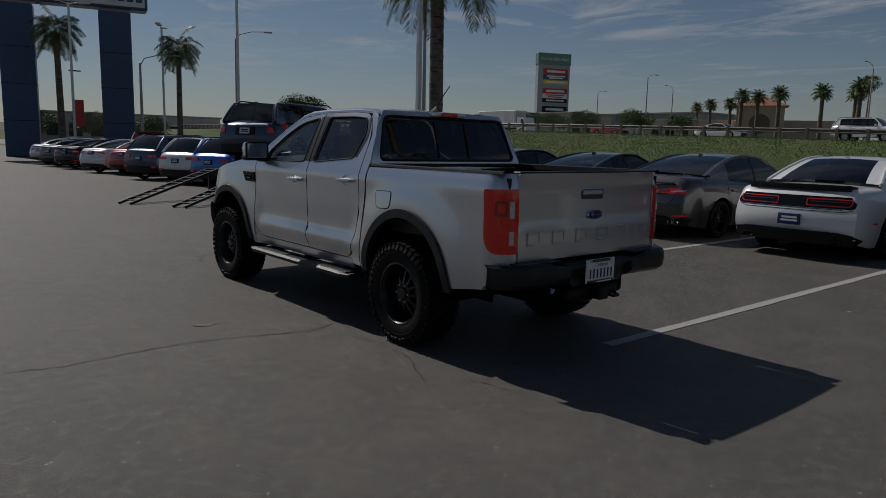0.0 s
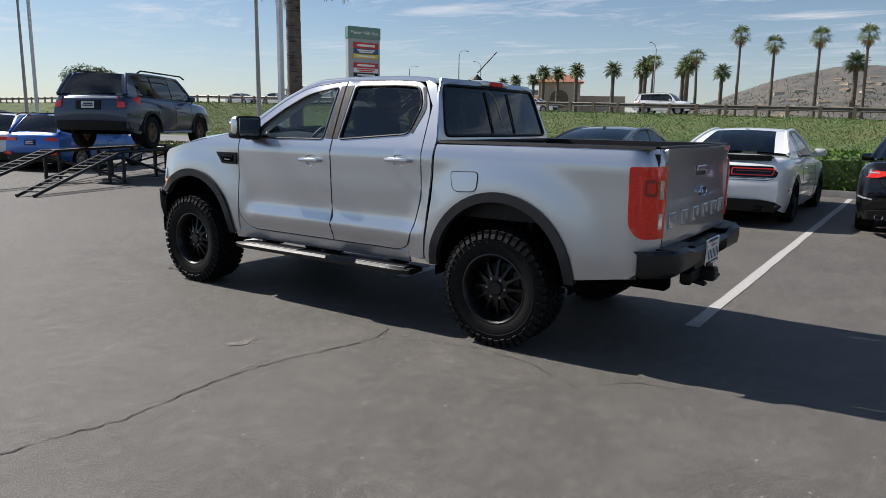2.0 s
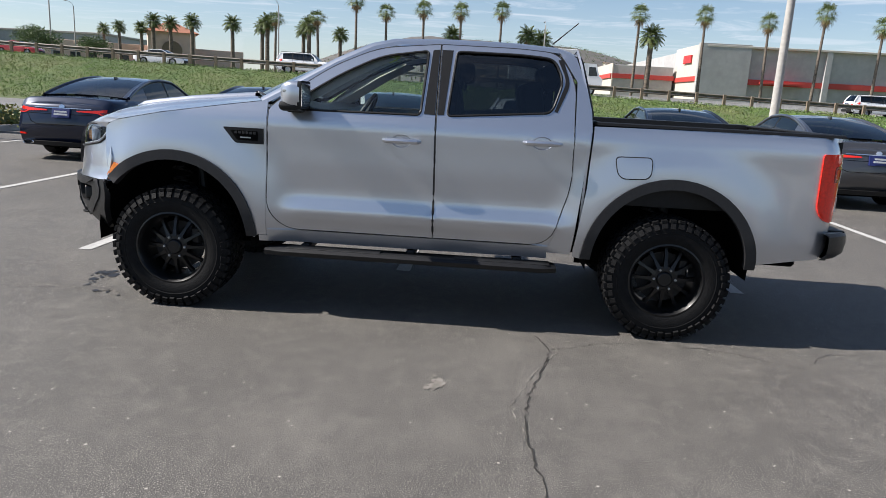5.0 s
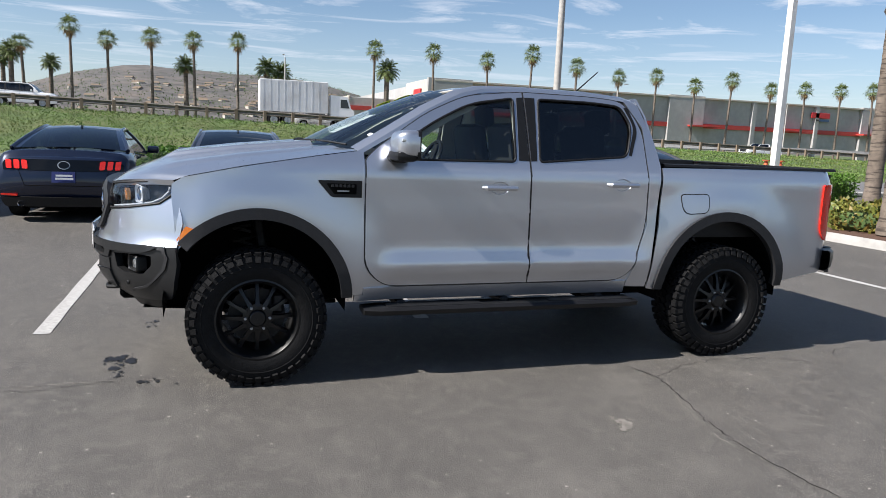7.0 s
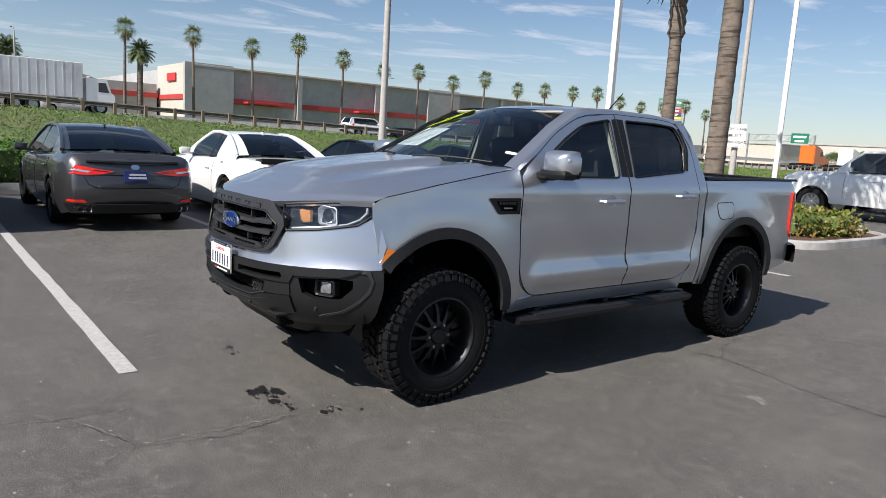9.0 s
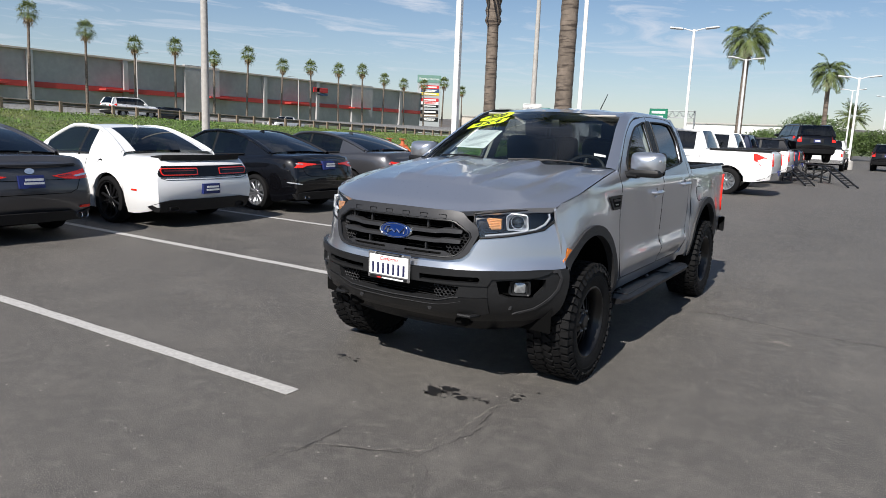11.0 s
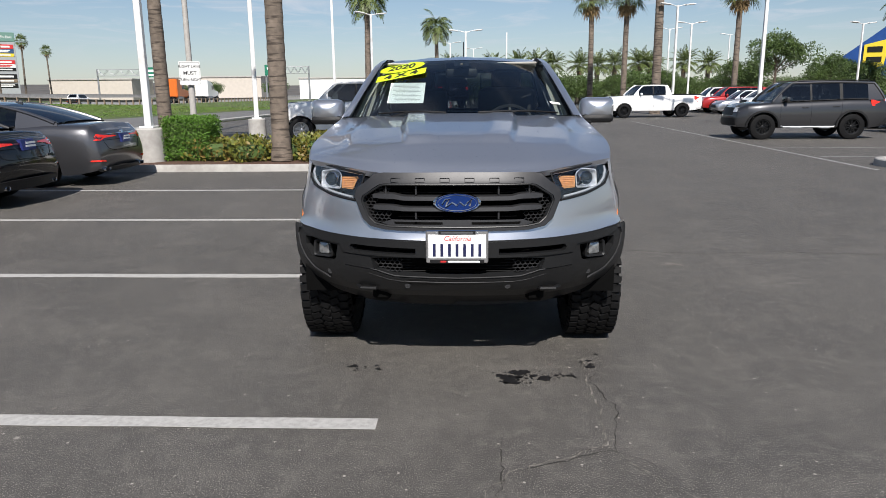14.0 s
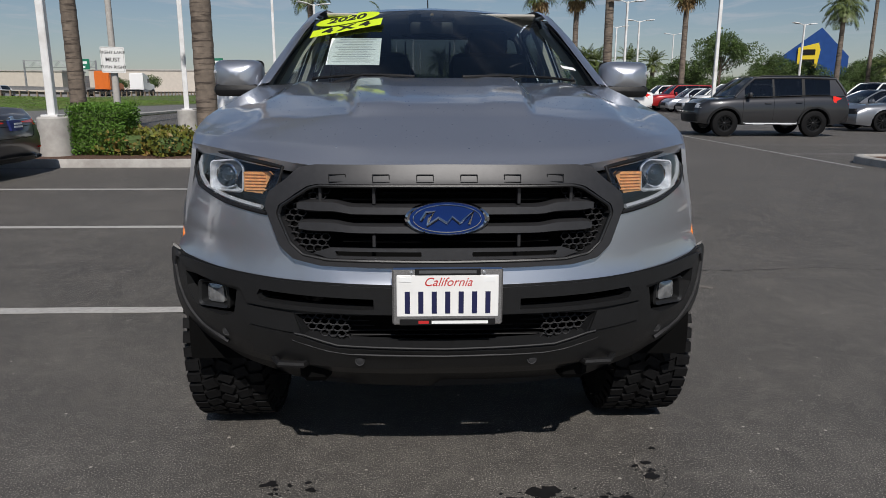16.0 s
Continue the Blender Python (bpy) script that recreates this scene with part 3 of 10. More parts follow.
    part("roof_fin", bm, body_mat, root)
    curve = ws[:-1] + rf[:-1] + rw

    def top_at(s):
        for (s0, z0), (s1, z1) in zip(curve, curve[1:]):
            if min(s0, s1) <= s <= max(s0, s1) and s0 != s1:
                return z0 + (z1 - z0) * (s - s0) / (s1 - s0)
        return zbelt
    for sd in (-1, 1):
        bm = bmesh.new()
        pipe(bm, [(sd * (gh(z) - 0.005), y0 + s + 0.05 * (-1 if s > L / 2 else 1) * P.get("wrap", 1.0), z) for s, z in curve], P.get("rail", 0.032), 8)
        part("roof_rail", bm, body_mat, root)
        cuts = P["panes"]
        for i, (s0, s1) in enumerate(cuts):
            n = 8
            bm = bmesh.new()
            rows = []
            for k in range(n + 1):
                s = s0 + (s1 - s0) * k / n
                zt = top_at(s) - 0.035
                zl = lerp_table(belt, s) + 0.012
                zt = max(zt, zl + 0.004)
                rows.append([(sd * (gh(zl + (zt - zl) * f) + 0.002), y0 + s, zl + (zt - zl) * f) for f in (0, 0.35, 0.7, 1)])
            skin(bm, rows)
            part("side_window", bm, M_TINT if i == 0 else M_DARKTINT, root)
        lo, hi = min(D[0], C[0]), max(A[0], B[0])
        gaps = []
        edges = sorted(c for pr in cuts for c in pr)
        gaps.append((lo, edges[0], body_mat))
        for k in range(1, len(edges) - 1, 2):
            gaps.append((edges[k], edges[k + 1], M_BLACK))
        gaps.append((edges[-1], hi, body_mat))
        for g0, g1, gm in gaps:
            if g1 - g0 < 0.01:
                continue
            bm = bmesh.new()
            rows = []
            for k in range(7):
                s = g0 + (g1 - g0) * k / 6
                zt = top_at(s) - 0.004
                zl = lerp_table(belt, s) - 0.03
                zt = max(zt, zl + 0.002)
                rows.append([(sd * (gh(zl + (zt - zl) * f) + 0.001), y0 + s, zl + (zt - zl) * f) for f in (0, 0.35, 0.7, 1)])
            skin(bm, rows)
            part("pillar", bm, gm, root)
        # belt moulding
        bm = bmesh.new()
        pipe(bm, [(sd * (gh(lerp_table(belt, s)) + 0.004), y0 + s, lerp_table(belt, s) + 0.004) for s in np.linspace(edges[0], edges[-1], 10)], 0.011, 6)
        part("belt_moulding", bm, P.get("trim", M_BLACK), root)
        # mirror
        sm = A[0] - 0.42
        zm = lerp_table(belt, sm)
        bm = bmesh.new()
        box(bm, (sd * (wb_ + 0.16), y0 + sm, zm + 0.075), (0.20, 0.11, 0.135), 0.035, seg=2)
        box(bm, (sd * (wb_ + 0.04), y0 + sm + 0.01, zm + 0.03), (0.12, 0.05, 0.035), 0.01)
        part("mirror", bm, P.get("mirror_mat", body_mat), root)
        # door seams and handles
        for dsm in P.get("seams", ()):
            bm = bmesh.new()
            zz = lerp_table(belt, dsm)
            hz = zz - rock
            pipe(bm, [(sd * (half(dsm) * q + 0.0005), y0 + dsm, rock + f * hz) for q, f in ((0.975, 0.18), (0.995, 0.36), (1.0, 0.52), (0.992, 0.68), (0.975, 0.80), (0.945, 0.90))], 0.004, 4)
            part("door_seam", bm, M_SHADEVOID, root)
        for dh in P.get("handles", ()):
            bm = bmesh.new()
            zz = rock + 0.76 * (lerp_table(belt, dh) - rock)
            box(bm, (sd * (half(dh) * 0.985 + 0.012), y0 + dh, zz), (0.03, 0.2, 0.03), 0.008)
            part("door_handle", bm, P.get("handle_mat", body_mat), root)
        wheel_parts(root, sd * (W / 2 - 0.115), y0 + ra, r, P.get("tw", 0.23), P.get("rim", r * 0.70), rim_mat, spokes, sd)
        wheel_parts(root, sd * (W / 2 - 0.115), y0 + fa, r, P.get("tw", 0.23), P.get("rim", r * 0.70), rim_mat, spokes, sd)

    def slab(nm, x0, x1, z0, z1, end, material, out=0.024, zs=None, lab=""):
        """A curved slab that follows the car's end face."""
        bm = bmesh.new()
        n = max(3, int(abs(x1 - x0) / 0.07))
        g = []
        for dz in (0, 0.5, 1):
            z = z0 + (z1 - z0) * dz
            row = []
            for k in range(n + 1):
                x = x0 + (x1 - x0) * k / n
                zt = lerp_table(belt, 0 if end < 0 else L)
                fz = (z - rock) / (zt - rock)
                tk = tuck_r * max(fz - 0.55, 0) / 0.45 + 0.05 * max(0.3 - fz, 0) / 0.3 if end < 0 else tuck_f * (max(fz - 0.45, 0) / 0.55) ** 1.5 + 0.04 * max(0.25 - fz, 0) / 0.25
                y = y_end(x / float(np.interp(fz, PROF_F, PROF_Q)), end) - end * tk
                sl = zs * abs(x - x0) / max(abs(x1 - x0), 0.01) if zs else 0
                row.append((x, y + end * out, z + sl))
            g.append(row)
        vo = skin(bm, g)
        back = [[(p[0], p[1] - end * (out + 0.05), p[2]) for p in row] for row in g]
        vi = skin(bm, back)
        ring_o = vo[0] + [r_[-1] for r_ in vo[1:]] + vo[-1][-2::-1] + [r_[0] for r_ in vo[-2:0:-1]]
        ring_i = vi[0] + [r_[-1] for r_ in vi[1:]] + vi[-1][-2::-1] + [r_[0] for r_ in vi[-2:0:-1]]
        for k in range(len(ring_o)):
            j = (k + 1) % len(ring_o)
            bm.faces.new((ring_o[k], ring_o[j], ring_i[j], ring_i[k]))
        bmesh.ops.recalc_face_normals(bm, faces=bm.faces[:])
        return part(nm, bm, material, root, lab)
    def end_map(end):
        zt = lerp_table(belt, 0 if end < 0 else L)

        def f(x, z):
            fz = (z - rock) / (zt - rock)
            tk = tuck_r * max(fz - 0.55, 0) / 0.45 + 0.05 * max(0.3 - fz, 0) / 0.3 if end < 0 else tuck_f * (max(fz - 0.45, 0) / 0.55) ** 1.5 + 0.04 * max(0.25 - fz, 0) / 0.25
            return Vector((x, y_end(x / float(np.interp(fz, PROF_F, PROF_Q)), end) - end * tk, z))
        return f
    rear = end_map(-1)
    for nm, ol, material, out, mirror in P.get("shapes", ()):
        for sg in ((1, -1) if mirror else (1,)):
            panel(nm, rounded([(sg * a[0], a[1], a[2] if len(a) > 2 else 0.012) for a in ol], 3), rear, material, root, thick=0.03, grid=0.05, lift=out)
    for ol in P.get("rear_seams", ()):
        bm = bmesh.new()
        pipe(bm, [rear(*p) + Vector((0, -0.001, 0)) for p in refine(ol, 0.06)[:-1]], 0.004, 4)
        part("panel_gap", bm, M_SHADEVOID, root)
    for x, z, rx_, rz_ in P.get("pipes", ()):
        for sg in (-1, 1):
            c = rear(sg * x, z)
            bm = bmesh.new()
            rings = []
            for d, f_ in ((0.16, 1.0), (-0.03, 1.0), (-0.035, 0.92), (-0.03, 0.82), (0.12, 0.8)):
                rings.append([(c.x + rx_ * f_ * math.copysign(abs(math.cos(a)) ** 0.7, math.cos(a)), c.y + d, c.z + rz_ * f_ * math.copysign(abs(math.sin(a)) ** 0.7, math.sin(a))) for a in np.linspace(0, math.tau, 17)[:-1]])
            skin(bm, rings, True)
            bmesh.ops.recalc_face_normals(bm, faces=bm.faces[:])
            part("exhaust_tip", bm, P.get("pipe_mat", M_CHROME), root)
    for nm, x0, x1, z0, z1, end, material, *rest in P["slabs"]:
        mirror = rest[0] if rest else True
        zs = rest[1] if len(rest) > 1 else None
        lab = rest[2] if len(rest) > 2 else ""
        pr = 0.034 if nm in ("light_band", "reverse_lamp", "badge") or (P is COUPE_SPORT and nm == "taillight") else 0.022
        slab(nm, x0, x1, z0, z1, end, material, pr, zs=zs, lab=lab)
        if mirror:
            slab(nm, -x0, -x1, z0, z1, end, material, pr, zs=zs, lab=lab)
    # dealer plate behind
    zp = P.get("plate_z", 0.6)
    pl = slab("license_plate", -0.155, 0.155, zp, zp + 0.155, -1, plate or M_PLATEBLUE, 0.036)
    bm = bmesh.new()
    yb = y_end(0, -1) + 0.0 + tuck_r * max((zp - rock) / (lerp_table(belt, 0) - rock) - 0.55, 0) / 0.45
    for k, wd in ((0.105, 0.22), (0.06, 0.24)):
        box(bm, (0.015, yb - 0.040, zp + k), (wd, 0.006, 0.028), 0.0)
    part("plate_print", bm, M_PLATE if (plate or M_PLATEBLUE) is M_PLATEBLUE else M_INK, pl)
    # seats behind the glass
    for s, hh in P.get("seats", ()):
        for sx in (-0.36, 0.36):
            bm = bmesh.new()
            zf = lerp_table(belt, s)
            box(bm, (sx, y0 + s, zf - 0.15), (0.46, 0.14, 0.55), 0.05)
            box(bm, (sx, y0 + s - 0.03, zf + 0.2), (0.24, 0.1, 0.17), 0.04)
            part("seat", bm, M_SEAT, root)
    bm = bmesh.new()
    box(bm, (0, y0 + A[0] - 0.28, A[1] - 0.09), (W * 0.74, 0.5, 0.13), 0.05)
    box(bm, (0, y0 + (A[0] + D[0]) / 2, rock + 0.2), (W * 0.78, abs(A[0] - D[0]) * 0.86, 0.1), 0.02)
    part("cabin_floor", bm, M_SEAT, root)
    if P.get("extra"):
        P["extra"](root, P, y0, half, y_end)
    return root


M_GLOSSBLACK = mat("gloss_black_panel", (0.003, 0.003, 0.003), 0.12, spec=0.4, vary=0.2, scale=40)


SEDAN_LONG = dict(L=4.88, W=1.84, r=0.335, rock=0.20, ra=1.08, wb=2.82, belt=[(0, 0.98), (0.15, 1.06), (0.9, 1.07), (2.4, 0.98), (3.75, 0.94), (4.5, 0.82), (4.88, 0.70)],
             A=(3.72, 0.95), B=(2.85, 1.41), C=(1.75, 1.40), D=(0.72, 1.09), panes=[(2.42, 3.35), (1.45, 2.36)], seams=(3.42, 2.39, 1.3), handles=(2.58, 1.5), dark=True, seats=((2.3, 0), (1.4, 0)), plate_z=0.70,
             shapes=[("taillight", [(0.27, 0.838), (0.50, 0.872), (0.80, 0.925), (0.885, 0.93), (0.895, 0.88), (0.86, 0.80), (0.62, 0.785), (0.42, 0.80)], M_REDLENS, 0.012, True),
                     ("reverse_lamp", [(0.56, 0.835), (0.82, 0.872), (0.83, 0.848), (0.60, 0.815)], M_CLEARLENS, 0.016, True),
                     ("lamp_trim", [(0.34, 0.838), (0.54, 0.856), (0.54, 0.848), (0.36, 0.829)], M_DARKRED, 0.016, True),
                     ("lower_valance", [(0.87, 0.385), (0.78, 0.40), (0.60, 0.345), (0.52, 0.385), (-0.52, 0.385), (-0.60, 0.345), (-0.78, 0.40), (-0.87, 0.385), (-0.80, 0.26), (0.80, 0.26)], M_BLACK, 0.010, False),
                     ("reflector", [(0.62, 0.412), (0.84, 0.418), (0.84, 0.448), (0.66, 0.445)], M_REDLENS, 0.012, True),
                     ("trunk_lip", [(-0.62, 0.955), (0.62, 0.955), (0.60, 0.975), (-0.60, 0.975)], M_BLACK, 0.03, False),
                     ("emblem", [(0.06 * math.cos(a), 0.905 + 0.035 * math.sin(a), 0) for a in np.linspace(0, math.tau, 17)[:-1]], M_CHROME, 0.008, False)],
             rear_seams=[[(0.66, 0.79), (0.60, 0.66), (0.50, 0.615), (-0.50, 0.615), (-0.60, 0.66), (-0.66, 0.79)]], pipes=[(0.70, 0.315, 0.042, 0.036), (0.61, 0.315, 0.042, 0.036)],
             slabs=[
                    ("headlight", 0.45, 0.84, 0.62, 0.72, 1, M_CLEARLENS), ("grille", -0.6, 0.6, 0.26, 0.55, 1, M_BLACK, False)])
SEDAN_SMALL = dict(SEDAN_LONG, L=4.64, W=1.80, ra=0.98, wb=2.70, belt=[(0, 0.95), (0.12, 1.03), (0.8, 1.05), (2.3, 0.97), (3.55, 0.93), (4.3, 0.82), (4.64, 0.70)], A=(3.55, 0.94), B=(2.7, 1.40), C=(1.65, 1.39), D=(0.65, 1.07),
             panes=[(2.28, 3.2), (1.35, 2.22)], seams=(3.28, 2.25, 1.2), handles=(2.45, 1.42), seats=((2.15, 0), (1.3, 0)), plate_z=0.80,
             shapes=[("taillight", [(0.30, 0.905), (0.60, 0.925), (0.845, 0.935), (0.86, 0.895), (0.82, 0.83), (0.62, 0.835), (0.52, 0.87), (0.30, 0.885)], M_REDLENS, 0.012, True),
                     ("light_bar", [(-0.30, 0.885), (0.30, 0.885), (0.30, 0.903), (-0.30, 0.903)], M_DARKRED, 0.010, False),
                     ("lamp_trim", [(0.60, 0.905), (0.82, 0.912), (0.82, 0.898), (0.60, 0.89)], M_CLEARLENS, 0.015, True),
                     ("lower_valance", [(0.80, 0.36), (0.70, 0.385), (0.45, 0.40), (-0.45, 0.40), (-0.70, 0.385), (-0.80, 0.36), (-0.74, 0.26), (0.74, 0.26)], M_BLACK, 0.010, False),
                     ("reflector", [(0.66, 0.53), (0.84, 0.56), (0.85, 0.585), (0.66, 0.55)], M_CLEARLENS, 0.010, True),
                     ("emblem", [(0.065 * math.cos(a), 0.935 + 0.018 * math.sin(a), 0) for a in np.linspace(0, math.tau, 17)[:-1]], M_CHROME, 0.008, False)],
             rear_seams=[[(0.62, 0.83), (0.56, 0.72), (0.46, 0.68), (-0.46, 0.68), (-0.56, 0.72), (-0.62, 0.83)]], pipes=[(0.56, 0.30, 0.055, 0.03)],
             slabs=[
                    ("headlight", 0.45, 0.82, 0.62, 0.72, 1, M_CLEARLENS), ("grille", -0.5, 0.5, 0.3, 0.52, 1, M_BLACK, False)])
SEDAN_WIDE = dict(SEDAN_LONG, L=4.97, W=1.86, r=0.34, ra=1.08, wb=2.87, belt=[(0, 0.96), (0.15, 1.06), (0.9, 1.08), (2.4, 0.98), (3.8, 0.95), (4.6, 0.82), (4.97, 0.70)], D=(0.70, 1.10), plate_z=0.74,
             shapes=[("taillight", [(0.26, 0.868), (0.60, 0.885), (0.87, 0.92), (0.90, 0.89), (0.865, 0.80), (0.70, 0.795), (0.60, 0.835), (0.26, 0.85)], M_REDLENS, 0.012, True),
                     ("lamp_trim", [(0.64, 0.845), (0.84, 0.86), (0.84, 0.825), (0.70, 0.815)], M_DARKRED, 0.016, True),
                     ("chrome_strip", [(-0.5, 0.895), (0.5, 0.895), (0.5, 0.907), (-0.5, 0.907)], M_CHROME, 0.012, False),
                     ("lower_valance", [(0.80, 0.30), (0.70, 0.325), (-0.70, 0.325), (-0.80, 0.30), (-0.76, 0.255), (0.76, 0.255)], M_BLACK, 0.008, False),
                     ("reflector", [(0.66, 0.43), (0.86, 0.44), (0.86, 0.465), (0.70, 0.46)], M_REDLENS, 0.010, True),
                     ("emblem", [(0.05 * math.cos(a), 0.93 + 0.034 * math.sin(a), 0) for a in np.linspace(0, math.tau, 17)[:-1]], M_CHROME, 0.008, False)],
             rear_seams=[[(0.64, 0.80), (0.56, 0.66), (0.46, 0.62), (-0.46, 0.62), (-0.56, 0.66), (-0.64, 0.80)]], pipes=[(0.64, 0.30, 0.10, 0.032)],
             slabs=[
                    ("headlight", 0.45, 0.84, 0.62, 0.72, 1, M_CLEARLENS), ("grille", -0.5, 0.5, 0.26, 0.66, 1, M_BLACK, False)])


def spoiler(root, P, y0, half, y_end):
    bm = bmesh.new()
    z = lerp_table(P["belt"], 0.1) + 0.035
    n = 12
    rows = []
    for k in range(n + 1):
        x = -0.72 + 1.44 * k / n
        c = 0.06 * (abs(x) / 0.72) ** 2
        rows.append([(x, y0 + 0.05 + c, z + 0.005), (x, y0 + 0.02 + c, z + 0.035), (x, y0 + 0.30 + c, z + 0.004), (x, y0 + 0.30 + c, z - 0.03), (x, y0 + 0.06 + c, z - 0.05)])
    vs = skin(bm, rows, True)
    bm.faces.new(vs[0])
    bm.faces.new(vs[-1][::-1])
    bmesh.ops.recalc_face_normals(bm, faces=bm.faces[:])
    part("spoiler", bm, M_BLACK, root, "black rear spoiler")
    bm = bmesh.new()
    lathe(bm, [(-0.02, 0.072), (0.006, 0.070), (0.010, 0.060), (0.006, 0.05), (0.008, 0.001)], "x", 24)
    bmesh.ops.transform(bm, matrix=pose(-half(1.35) * 0.955, y0 + 1.35, 0.90, 0, 0, 180) @ pose(0, 0, 0, 0, -14, 0), verts=bm.verts)
    part("fuel_cap", bm, M_BLACK, root, "round black fuel cap")
    for sd in (-1, 1):
        bm = bmesh.new()
        box(bm, (sd * half(0.45) * 0.995, y0 + 0.45, 0.56), (0.02, 0.13, 0.03), 0.006)
        part("side_marker", bm, M_REDLENS, root)


COUPE_BROAD = dict(L=5.02, W=1.92, r=0.36, rock=0.20, ra=1.12, wb=2.95, belt=[(0, 0.96), (0.12, 1.03), (0.9, 1.05), (2.2, 1.03), (3.5, 0.98), (4.7, 0.90), (5.02, 0.78)], fq=0.10, rq=0.10, tuck_f=0.05,
                  A=(3.35, 0.99), B=(2.65, 1.43), C=(1.70, 1.42), D=(0.85, 1.09), panes=[(2.05, 3.0), (1.75, 1.99)], seams=(3.25, 1.72), handles=(1.95,), dark=True, seats=((2.1, 0),), plate_z=0.50, rim=0.27, wroof=0.66, rear_in=3,
                  shapes=[("tail_panel", [(-0.83, 0.76, 0.05), (0.83, 0.76, 0.05), (0.85, 0.925, 0.05), (-0.85, 0.925, 0.05)], M_GLOSSBLACK, 0.006, False),
                          ("taillight", [(0.20, 0.787, 0.02), (0.78, 0.787, 0.04), (0.80, 0.895, 0.04), (0.20, 0.895, 0.02)], M_REDLENS, 0.010, True),
                          ("lamp_field", [(0.215, 0.802, 0.015), (0.765, 0.802, 0.03), (0.782, 0.880, 0.03), (0.215, 0.880, 0.015)], M_GLOSSBLACK, 0.014, True),
                          ("light_band", [(0.26, 0.845), (0.74, 0.845), (0.745, 0.858), (0.26, 0.858)], M_DARKRED, 0.018, True),
                          ("lower_valance", [(0.90, 0.33), (0.84, 0.40), (0.60, 0.43), (-0.60, 0.43), (-0.84, 0.40), (-0.90, 0.33), (-0.84, 0.25), (0.84, 0.25)], M_BLACK, 0.008, False)],
                  rear_seams=[[(0.80, 0.75), (0.70, 0.72), (-0.70, 0.72), (-0.80, 0.75)]], pipes=[(0.62, 0.295, 0.085, 0.035)], pipe_mat=M_RIMBLACK,
                  slabs=[
                         ("grille", -0.85, 0.85, 0.62, 0.80, 1, M_BLACK, False)], extra=spoiler)
COUPE_SPORT = dict(L=4.79, W=1.92, r=0.345, rock=0.19, ra=1.05, wb=2.72, belt=[(0, 0.95), (0.1, 1.04), (0.8, 1.06), (2.0, 1.0), (3.2, 0.95), (4.4, 0.82), (4.79, 0.70)], rq=0.10,
               A=(3.15, 0.96), B=(2.45, 1.37), C=(1.6, 1.37), D=(0.55, 1.07), panes=[(1.85, 2.85), (1.35, 1.79)], seams=(3.05, 1.55), handles=(1.72,), dark=True, seats=((1.95, 0),), plate_z=0.60, rim=0.255, wroof=0.64,
               shapes=[("tail_panel", [(-0.80, 0.77), (0.80, 0.77), (0.82, 0.93), (-0.82, 0.93)], M_GLOSSBLACK, 0.004, False),
                       *(("taillight", [(x, 0.785, 0.02), (x + 0.075, 0.79, 0.02), (x + 0.088, 0.915, 0.02), (x + 0.012, 0.91, 0.02)], M_REDLENS, 0.022, True) for x in (0.47, 0.575, 0.68)),
                       ("emblem", [(0.085 * math.cos(a), 0.85 + 0.062 * math.sin(a), 0) for a in np.linspace(0, math.tau, 21)[:-1]], M_STEEL, 0.010, False),
                       ("emblem_field", [(0.07 * math.cos(a), 0.85 + 0.05 * math.sin(a), 0) for a in np.linspace(0, math.tau, 21)[:-1]], M_GLOSSBLACK, 0.013, False),
                       ("reflector", [(0.62, 0.395), (0.84, 0.405), (0.84, 0.43), (0.62, 0.42)], M_REDLENS, 0.010, True),
                       ("lower_valance", [(0.84, 0.32), (0.80, 0.38), (-0.80, 0.38), (-0.84, 0.32), (-0.78, 0.24), (0.78, 0.24)], M_BLACK, 0.008, False)],
               rear_seams=[[(0.60, 0.77), (0.52, 0.55), (-0.52, 0.55), (-0.60, 0.77)]], pipes=[(0.58, 0.28, 0.045, 0.038)],
               slabs=[
                      ("headlight", 0.5, 0.84, 0.6, 0.7, 1, M_CLEARLENS), ("grille", -0.5, 0.5, 0.42, 0.62, 1, M_BLACK, False)])


